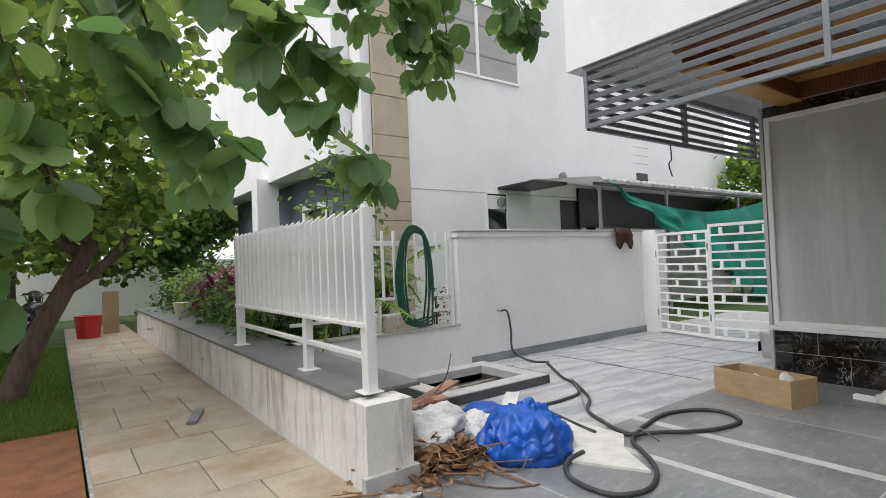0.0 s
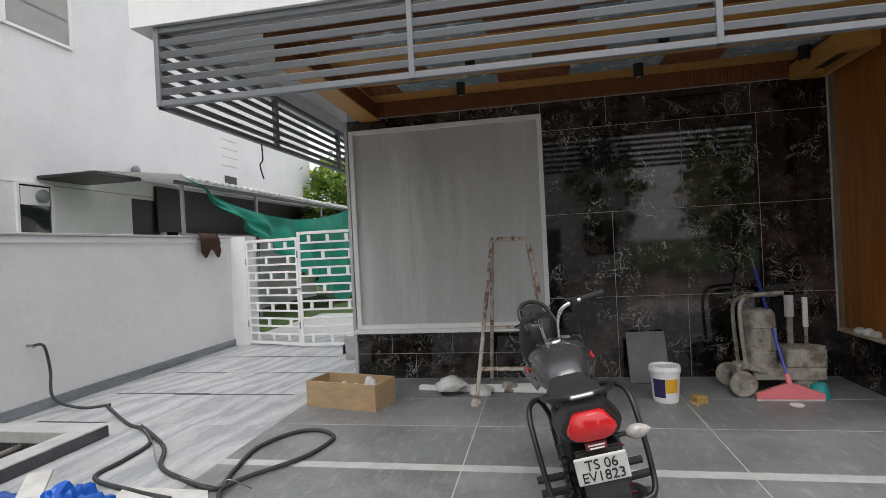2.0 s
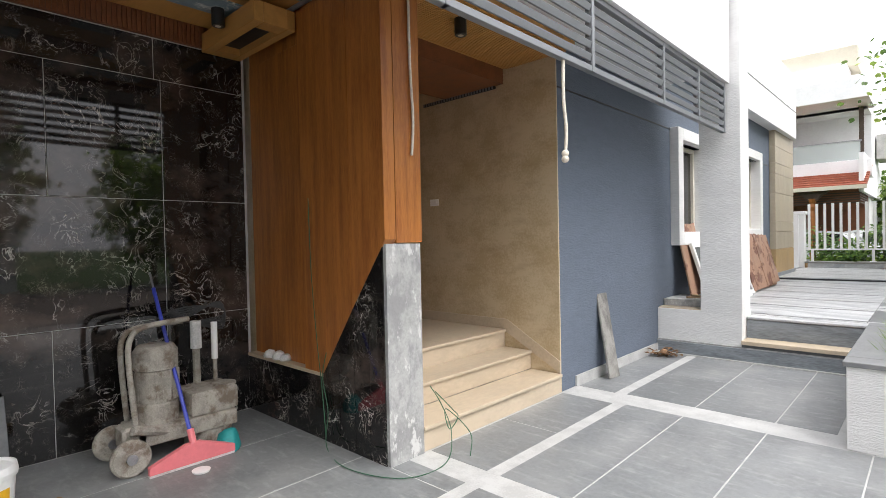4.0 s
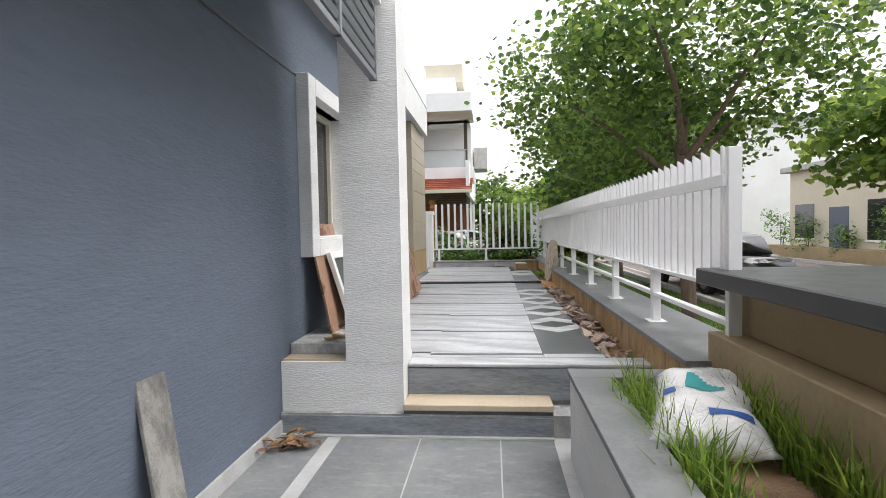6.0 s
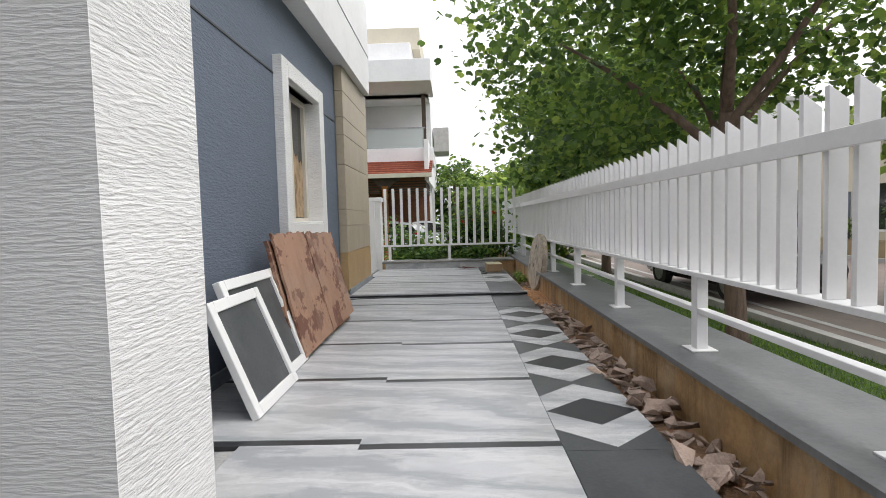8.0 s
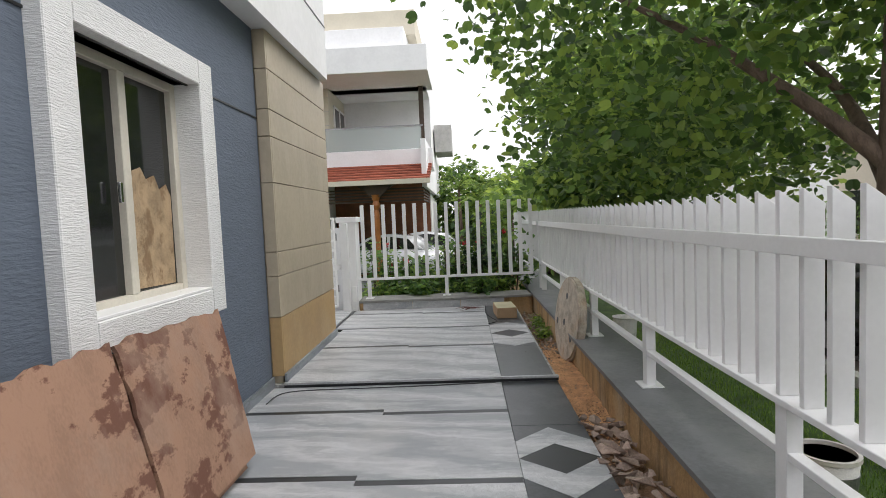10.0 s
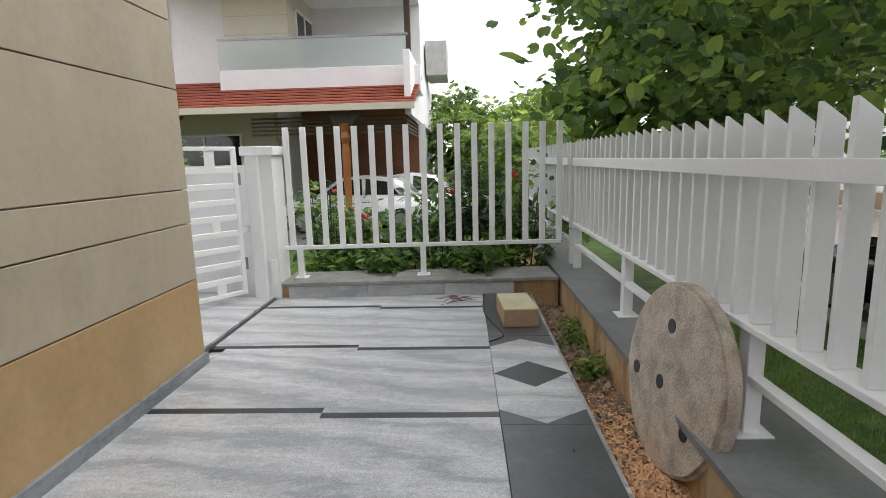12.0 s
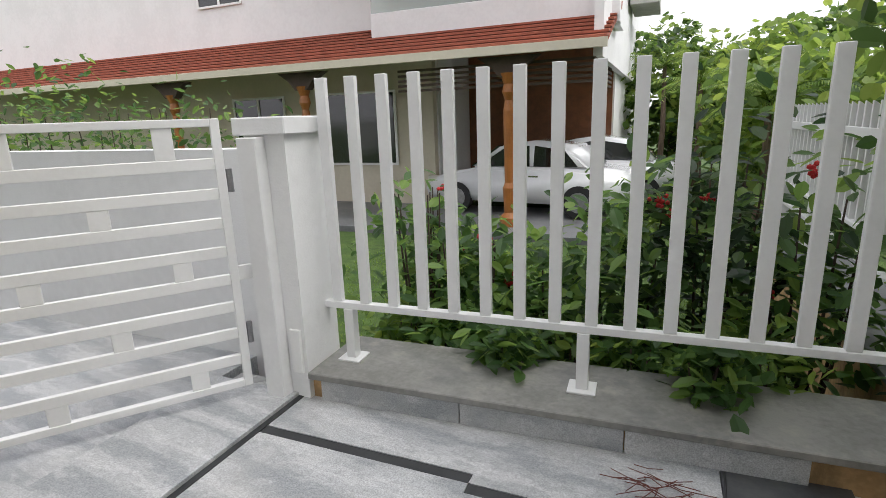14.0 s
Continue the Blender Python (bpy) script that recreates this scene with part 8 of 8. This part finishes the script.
def nwin(x0, x1, z0, z1, dark, mull=True):
    w = part("window", box((x0, NY - 0.05, z0), (x1, NY + 0.012, z1)), dark, nh)
    for lo, hi in (((x0 - 0.06, NY, z0 - 0.06), (x1 + 0.06, NY + 0.05, z0)), ((x0 - 0.06, NY, z1), (x1 + 0.06, NY + 0.05, z1 + 0.06)), ((x0 - 0.06, NY, z0), (x0, NY + 0.05, z1)), ((x1, NY, z0), (x1 + 0.06, NY + 0.05, z1))):
        part("window_frame", box(lo, hi, 0.004), UPVC, w)
    if mull:
        part("mullion", box(((x0 + x1) / 2 - 0.04, NY, z0), ((x0 + x1) / 2 + 0.04, NY + 0.05, z1), 0.004), UPVC, w)
    return w


CURT = node_mat("grey_curtained_glass", (0.36, 0.35, 0.33), 0.15, var=0.12, scale=1.0, stretch=(1, 1, 3))
wa = nwin(-9.85, -7.15, 6.05, 7.85, CURT)
for z in (6.55, 7.3):
    part("blind_band", box((-9.8, NY + 0.013, z), (-7.2, NY + 0.02, z + 0.04)), GREY_METAL, wa)
wb = nwin(-9.25, -8.62, 2.2, 3.15, GLASS_DARK, False)
part("vent_panel", box((-9.22, NY + 0.013, 2.78), (-8.65, NY + 0.03, 3.12)), UPVC, wb)
part("exhaust_fan", lathe([(0.0, 0.0), (0.12, 0.0), (0.13, 0.06), (0.0, 0.1)], 16, Matrix.Translation((-9.05, NY + 0.03, 2.95)) @ Matrix.Rotation(radians(-90), 4, "X")), GREY_METAL, wb)
# no opening here: a black panel gives the doorway's unlit inside
part("door", box((-12.15, NY - 0.05, 1.0), (-11.3, NY + 0.012, 3.1)), BLACK_PLASTIC, nh, "black panel for the dark of an open doorway")
dd = part("door", box((-12.9, NY, 1.0), (-12.2, NY + 0.04, 3.1)), UPVC, nh, "white framed side door")
part("pane", box((-12.75, NY + 0.041, 1.3), (-12.35, NY + 0.046, 2.95)), GLASS_DARK, dd)
part("louvre", box((-15.6, NY, 3.55), (-15.0, NY + 0.02, 4.1)), BLACK_PLASTIC, nh, "dark square vent")
for k in range(5):
    part("louvre_line", box((-15.7, NY, 4.4 + k * 0.26), (-14.9, NY + 0.006, 4.42 + k * 0.26)), KERB, nh)
part("wall_lamp", lathe([(0.0, 0.0), (0.10, 0.02), (0.12, 0.10), (0.0, 0.16)], 14, Matrix.Translation((-11.4, NY + 0.0, 3.75)) @ Matrix.Rotation(radians(-90), 4, "X")), GREY_METAL, nh)
# far side of the house, seen past the fence
wl = part("window", box((-5.62, -13.2, 1.4), (-5.585, -11.9, 3.0)), GLASS_DARK, nh)
for lo, hi in (((-5.6, -13.35, 1.25), (-5.45, -13.2, 3.15)), ((-5.6, -11.9, 1.25), (-5.45, -11.75, 3.15)), ((-5.6, -13.2, 3.0), (-5.45, -11.9, 3.15)), ((-5.6, -13.2, 1.25), (-5.45, -11.9, 1.4))):
    part("window_frame", box(lo, hi, 0.005), UPVC, wl)
part("pillar", box((-5.2, -14.9, -0.1), (-4.6, -14.4, 4.0)), WHITE, nh)

# awning and shade net behind the passage gate
aw = thing("awning", "corrugated white awning on a dark frame", "awning", at=(-15, -8.2, 3.25))
bm = bmesh.new()
n = 140
va = [[bm.verts.new((-6.0 + 10.9 * i / n, yv, 0.05 + 0.022 * i / n + 0.025 * math.sin(i * 1.9) + dz)) for yv, dz in ((-1.3, 0.25), (0.92, 0.0), (0.98, -0.07))] for i in range(n + 1)]
for i in range(n):
    for j in range(2):
        bm.faces.new((va[i][j], va[i + 1][j], va[i + 1][j + 1], va[i][j + 1]))
bmesh.ops.solidify(bm, geom=bm.faces[:], thickness=0.015)
part("sheet", bm, UPVC, aw, smooth=True)
part("beam", box((-6.0, 0.80, -0.10), (5.0, 0.86, -0.03), 0.004), BLACK_PLASTIC, aw)
for xv in (-5.9, -2.0, 2.0, 4.8):
    part("post", box((xv - 0.03, 0.80, -3.25), (xv + 0.03, 0.86, -0.10), 0.003), GREY_METAL, aw)
part("canopy", box((4.9, -1.3, 0.02), (6.0, 0.0, 0.09), 0.01), BLACK_PLASTIC, aw)
# black panel standing in for the deep shade at the back of the awning
part("awning_shade_panel", box((-6.0, -1.28, -0.9), (3.0, -1.2, 0.2)), BLACK_PLASTIC, aw)
net = thing("shade_net", "green shade net draped from the awning edge", "net", at=(-15, -7.25, 0))
bm = bmesh.new()
nu, nv = 90, 26
gv = []
for i in range(nu + 1):
    u = i / nu
    top = 3.30 - 0.75 * math.sin(math.pi * min(1, u * 1.02)) ** 0.8 * (1 - 0.25 * u) if u < 0.98 else 3.2
    row_ = []
    for j in range(nv + 1):
        v = j / nv
        z = top * (1 - v) + max(0.06, 1.75 - 3.8 * (u - 0.3)) * v
        x = 4.9 - 9.6 * u - 0.5 * v * (1 - u)
        yv = 0.10 * math.sin(u * 46 + 3 * v) * (0.3 + v) + 0.16 * noise.noise(Vector((u * 9, v * 3, 0))) + 0.25 * v
        row_.append(bm.verts.new((x, yv, z)))
    gv.append(row_)
for i in range(nu):
    for j in range(nv):
        bm.faces.new((gv[i][j], gv[i + 1][j], gv[i + 1][j + 1], gv[i][j + 1]))
part("netting", bm, NET, net, smooth=True)
wall("wall_rear", (-24.0, -7.0, -0.1), (-23.8, 6.0, 2.2), WHITE, label="white rear boundary wall", category="wall")
shrub("creeper", "green creeper on the rear of the plot", -22.5, -8.6, 0.0, 5.8, 1.6, 1.2, 3800, 0.24, 201, LEAF_LIGHT, 0, 4)
shrub("dry_creeper", "thin reddish creeper at the railing", -4.65, -6.25, 0.5, 0.7, 0.12, 0.06, 60, 0.06, 205, LEAF_RED, 0, 3)

# things far along the pavement
rt = thing("red_tub", "red plastic tub on the pavement", "tub", at=(-0.75, -15.6, 0))
part("tub", lathe([(0.0, 0.0), (0.24, 0.0), (0.30, 0.52), (0.32, 0.55), (0.28, 0.54), (0.0, 0.48)], 24), RED_PAINT, rt)
gpil = wall("gate_pier_far", (-1.45, -16.6, -0.1), (-1.1, -16.2, 1.1), TAN, label="tan garden gate pier", category="pillar")
wall("wall_far", (-14, -24, -0.1), (14, -23.8, 2.0), WHITE, label="white compound wall in the distance", category="wall")
m2 = copy_thing(mc, pose(0.30, -13.9, -0.01, 0, 0, 255))
tagged(m2, "dark motorcycle parked on the far pavement", "motorcycle")

# ---- house across the lawn ----
fh = thing("villa", "white villa with balcony, red shingle porch roof and carport", "house", at=(0, 0, 0))
FY = 24.92
fh.scale = (1, 1, 0.91)
for lo, hi in (((-26.0, FY + 2.4, -0.1), (-8.16, FY + 14, 4.3)), ((-8.16, FY + 4.61, -0.1), (-4.46, FY + 14, 4.0)), ((-8.16, FY + 2.4, 4.0), (-4.46, FY + 14, 4.3)), ((-26.0, FY + 2.4, 7.15), (-4.35, FY + 14, 8.6)), ((-26.0, FY + 2.4, 4.3), (-9.3, FY + 14, 7.15)), ((-9.3, FY + 4.4, 4.3), (-4.35, FY + 14, 7.15))):
    part("wall", box(lo, hi), WHITE, fh)
part("balcony_post", box((-4.6, FY + 2.3, 4.3), (-4.45, FY + 2.45, 7.15)), BARK_SHADE, fh)
bd = part("balcony_side_door", box((-7.59, FY + 2.7, 4.35), (-7.575, FY + 4.2, 6.6)), GLASS_DARK, fh)
for y0, y1 in ((2.62, 2.70), (3.41, 3.49), (4.2, 4.28)):
    part("door_frame", box((-7.60, FY + y0, 4.32), (-7.55, FY + y1, 6.68), 0.004), UPVC, bd)
part("door_frame", box((-7.60, FY + 2.62, 6.6), (-7.55, FY + 4.28, 6.68), 0.004), UPVC, bd)
part("ground_wall", box((-26.0, FY + 2.2, -0.1), (-8.2, FY + 2.4, 4.0)), CREAM, fh)
part("carport_wall", box((-8.15, FY + 4.5, -0.1), (-4.5, FY + 4.6, 4.0)), WOOD_RIB, fh)
rf = part("porch_roof", prism([(FY - 0.15, 3.55), (FY + 2.5, 4.62), (FY + 2.5, 4.49), (FY - 0.15, 3.44)], -26.0, -4.2, "x"), TERRACOTTA, fh, "red shingle porch roof")
for k in range(9):
    yy = FY - 0.15 + k * 0.28
    part("shingle_course", box((-26.0, yy, 3.57 + k * 0.113), (-4.2, yy + 0.30, 3.61 + k * 0.113), 0.0, None), TERRACOTTA, rf)
part("roof_fascia", box((-26.0, FY - 0.2, 3.40), (-4.18, FY - 0.14, 3.56), 0.004), CREAM, fh)
part("side_wall", box((-4.45, FY + 0.3, 3.3), (-4.3, FY + 14, 4.9)), WHITE, fh)
part("balcony_front", box((-9.3, FY + 1.5, 4.05), (-4.15, FY + 1.65, 4.75), 0.01), WHITE, fh)
part("balcony_floor", box((-9.3, FY + 1.65, 4.0), (-4.15, FY + 2.399, 4.3)), WHITE, fh)
gl = bpy.data.materials.new("frosted_balcony_glass")
gl.use_nodes = True
gb_ = gl.node_tree.nodes["Principled BSDF"]
gb_.inputs["Base Color"].default_value, gb_.inputs["Roughness"].default_value, gb_.inputs["Transmission Weight"].default_value = (0.75, 0.82, 0.80, 1), 0.25, 0.7
bal = part("balcony_glass", box((-9.3, FY + 1.55, 4.75), (-4.5, FY + 1.565, 5.55)), gl, fh)
part("handrail", box((-9.3, FY + 1.53, 5.55), (-4.45, FY + 1.59, 5.60)), STEEL, fh)
bb_ = part("balcony_back", box((-9.299, FY + 2.0, 4.302), (-7.6, FY + 4.398, 7.148)), CREAM, fh)
for z in (4.8, 5.3, 5.8, 6.3, 6.8):
    part("groove", box((-9.29, FY + 1.995, z), (-7.6, FY + 2.001, z + 0.02)), KERB, bb_)
part("upper_slab", box((-11, FY + 0.4, 7.15), (-4.15, FY + 3.0, 8.0), 0.01), WHITE, fh)
part("upper_parapet", box((-11, FY + 1.2, 8.0), (-4.9, FY + 3.0, 8.9), 0.01), WHITE, fh)
part("roof_block", box((-10, FY + 2.0, 8.9), (-4.6, FY + 6, 9.8), 0.01), CREAM, fh)
part("side_bay", box((-4.3, FY + 6, 5.2), (-3.6, FY + 8, 6.4), 0.01), KERB, fh)
for k in range(9):
    part("wall_slot", box((-8.45, FY + 2.39, 4.5 + k * 0.22), (-8.1, FY + 2.41, 4.54 + k * 0.22)), GREY_METAL, fh)
def villa_window(x0, x1, z0, z1, y):
    w = part("window", box((x0, y - 0.02, z0), (x1, y, z1)), GLASS_DARK, fh)
    for lo, hi in (((x0 - 0.06, y - 0.05, z0 - 0.06), (x1 + 0.06, y - 0.021, z0)), ((x0 - 0.06, y - 0.05, z1), (x1 + 0.06, y - 0.021, z1 + 0.06)), ((x0 - 0.06, y - 0.05, z0), (x0, y - 0.021, z1)), ((x1, y - 0.05, z0), (x1 + 0.06, y - 0.021, z1)), (((x0 + x1) / 2 - 0.03, y - 0.05, z0), ((x0 + x1) / 2 + 0.03, y - 0.021, z1))):
        part("window_frame", box(lo, hi, 0.003), UPVC, w)
for a in ((-11.2, -9.2, 1.2, 3.0, FY + 2.2), (-14.0, -12.4, 1.5, 3.0, FY + 2.2), (-15.0, -13.6, 5.7, 6.95, FY + 2.4), (-12.6, -11.0, 5.75, 6.95, FY + 2.4)):
    villa_window(*a)
for x in (-5.85, -10.2, -13.9):
    pp = part("porch_post", lathe([(0.0, 0.0), (0.18, 0.0), (0.18, 0.3), (0.09, 0.4), (0.12, 0.9), (0.08, 1.0), (0.10, 2.4), (0.07, 2.6), (0.12, 2.75), (0.09, 2.9), (0.16, 3.1), (0.0, 3.1)], 16, Matrix.Translation((x, FY + 0.15, 0))), node_mat("varnished_post_wood", (0.36, 0.13, 0.03), 0.4), fh, "turned varnished wooden post")
    part("capital", prism([(x - 0.55, 3.40), (x + 0.55, 3.40), (x + 0.30, 3.22), (x + 0.14, 3.02), (x - 0.14, 3.02), (x - 0.30, 3.22)], FY + 0.05, FY + 0.25, "y"), BARK_SHADE, pp)
for k in range(5):
    part("louvre_slat", box((-8.1, FY + 0.30, 2.86 + k * 0.10), (-4.45, FY + 0.34, 2.91 + k * 0.10)), BARK_SHADE, fh)
    part("louvre_slat", box((-4.45, FY + 0.30, 2.86 + k * 0.10), (-4.41, FY + 3.2, 2.91 + k * 0.10)), BARK_SHADE, fh)
part("plinth", box((-16, FY - 0.6, -0.1), (-4.3, FY + 2.2, 0.12)), COPING, fh)
wall("garden_lawn", (-18.92, 18.67, -0.12), (-2.0, 24.22, 0.02), GRASS_SOIL, label="trimmed garden lawn before the villa", category="lawn")
blades("garden_grass", "short bright lawn grass in the villa garden", 14000, lambda r: (r.uniform(-7.5, -2.2), r.uniform(19.32, 24.12)), 0.03, 0.07, BLADE, (0, 0, 0.0), 44, 0.7, 0.006)


def car(name, label, at, rz, paint):
    c = thing(name, label, "car", at=at, rz=rz)
    body = [(-2.1, 0.35), (-2.15, 0.62), (-2.05, 0.85), (-1.4, 0.93), (-0.75, 0.97), (0.9, 0.95), (1.7, 0.80), (2.1, 0.62), (2.15, 0.40), (2.0, 0.25), (-1.95, 0.25)]
    bm = prism(body, -0.86, 0.86, "y")
    bmesh.ops.bevel(bm, geom=bm.edges[:], offset=0.06, segments=3, affect="EDGES")
    part("body", bm, paint, c, smooth=True)
    bm = prism([(-1.5, 0.93), (-1.05, 1.36), (-0.2, 1.47), (0.35, 1.40), (1.05, 0.94)], -0.72, 0.72, "y")
    bmesh.ops.bevel(bm, geom=bm.edges[:], offset=0.05, segments=2, affect="EDGES")
    part("roof", bm, paint, c, smooth=True)
    for s in (1, -1):
        for u in ([(-1.25, 0.98), (-0.98, 1.30), (-0.38, 1.39), (-0.35, 0.98)], [(-0.27, 0.98), (-0.27, 1.39), (0.30, 1.33), (0.85, 0.98)]):
            part("side_window", prism(u, s * 0.722, s * 0.728, "y"), GLASS_DARK, c)
        part("door_handle", box((-0.5, s * 0.862, 0.78), (-0.3, s * 0.875, 0.81), 0.003), CHROME, c)
        part("headlight", box((1.85, s * 0.55, 0.60), (2.10, s * 0.80, 0.74), 0.02), LENS_WHITE, c)
        part("mirror", box((0.62, s * 0.86, 0.95), (0.75, s * 1.02, 1.06), 0.02), paint, c)
        for x in (-1.32, 1.32):
            wm = Matrix.Translation((x, s * 0.80, 0.32)) @ Matrix.Rotation(radians(90), 4, "X")
            wh = part("wheel", lathe([(0.0, -0.1), (0.21, -0.1), (0.32, -0.09), (0.32, 0.09), (0.21, 0.1), (0.0, 0.1)], 26, wm), RUBBER, c)
            part("rim", lathe([(0.0, -0.108), (0.20, -0.104), (0.20, 0.104), (0.0, 0.108)], 14, wm), STEEL, wh)
    part("windscreen", prism([(0.42, 1.37), (1.06, 0.96), (1.09, 0.97), (0.46, 1.39)], -0.62, 0.62, "y"), GLASS_DARK, c)
    return c


car("car", "white car parked under the villa porch", (-5.9, FY + 2.0, 0.12), 172, CAR_WHITE)
car("car", "second white car parked inside the carport", (-4.9, FY + 3.6, 0.12), 178, CAR_WHITE)
car("car", "dark car parked at the road edge", (2.4, 17.92, -0.06), 95, CAR_BLACK)

# white pot and grass bits beyond the fence, opposite houses
pn = thing("paint_drum", "discarded white drum lying on the verge", "drum", at=(-0.70, 17.85, -0.10))
part("drum", lathe([(0.0, 0.0), (0.16, 0.0), (0.19, 0.42), (0.20, 0.44), (0.17, 0.43), (0.0, 0.35)], 22), WHITE_BAG, pn)
for i, (x, y, w, d, h, mat) in enumerate(((13.0, 26.0, 5.0, 7.0, 4.0, CREAM), (13.5, 14.0, 5.0, 6.0, 7.5, WHITE), (13.5, 40.0, 5.0, 9.0, 7.5, WHITE), (13.5, 0.0, 5.0, 7.0, 7.5, WHITE), (13.5, -14.0, 5.0, 7.0, 7.5, WHITE))):
    h_ = thing("villa", "pale villa across the road with dark windows", "house", "villas across the road", (x, y, -0.1))
    part("wall", box((-w / 2, -d / 2, 0), (w / 2, d / 2, h), 0.02), mat, h_)
    part("roof", box((-w / 2 - 0.3, -d / 2 - 0.3, h), (w / 2 + 0.3, d / 2 + 0.3, h + 0.25), 0.02), KERB, h_)
    part("door", box((-w / 2 - 0.02, -0.6, 0), (-w / 2, 0.6, 2.3)), BLUE, h_)
    for yy in (-d / 3, d / 3):
        for z in (1.0, 4.6):
            if z + 1.5 < h:
                ww = part("window", box((-w / 2 - 0.02, yy - 0.7, z), (-w / 2 - 0.002, yy + 0.7, z + 1.5)), GLASS_DARK, h_)
                part("window_frame", box((-w / 2 - 0.05, yy - 0.78, z - 0.08), (-w / 2 - 0.021, yy + 0.78, z), 0.004), UPVC, ww)
wall("planter_far", (9.9, 16.92, -0.1), (10.5, 32.92, 0.55), TAN, label="tan planter wall across the road", category="wall")
for i in range(6):
    shrub("roadside_shrub", "clipped green shrub across the road", 10.3, 17.92 + i * 2.4, 0.4, 1.1 + 0.4 * (i % 3), 0.6, 0.6, 420, 0.16, 220 + i, LEAF_BUSH, 0, 3)

tub = thing("plastic_tub", "translucent printed plastic tub standing on the lawn", "tub", at=(-0.74, 13.08, -0.1))
part("tub_body", lathe([(0.0, 0.0), (0.16, 0.0), (0.195, 0.38), (0.185, 0.38), (0.15, 0.02), (0.0, 0.02)], 28), PAPER_WHITE, tub, smooth=True)
part("tub_rim", lathe([(0.18, 0.37), (0.205, 0.37), (0.205, 0.40), (0.18, 0.40), (0.18, 0.37)], 28), LENS_WHITE, tub)
part("tub_label", lathe([(0.180, 0.16), (0.191, 0.28), (0.188, 0.28), (0.177, 0.16), (0.180, 0.16)], 28), STEEL, tub)
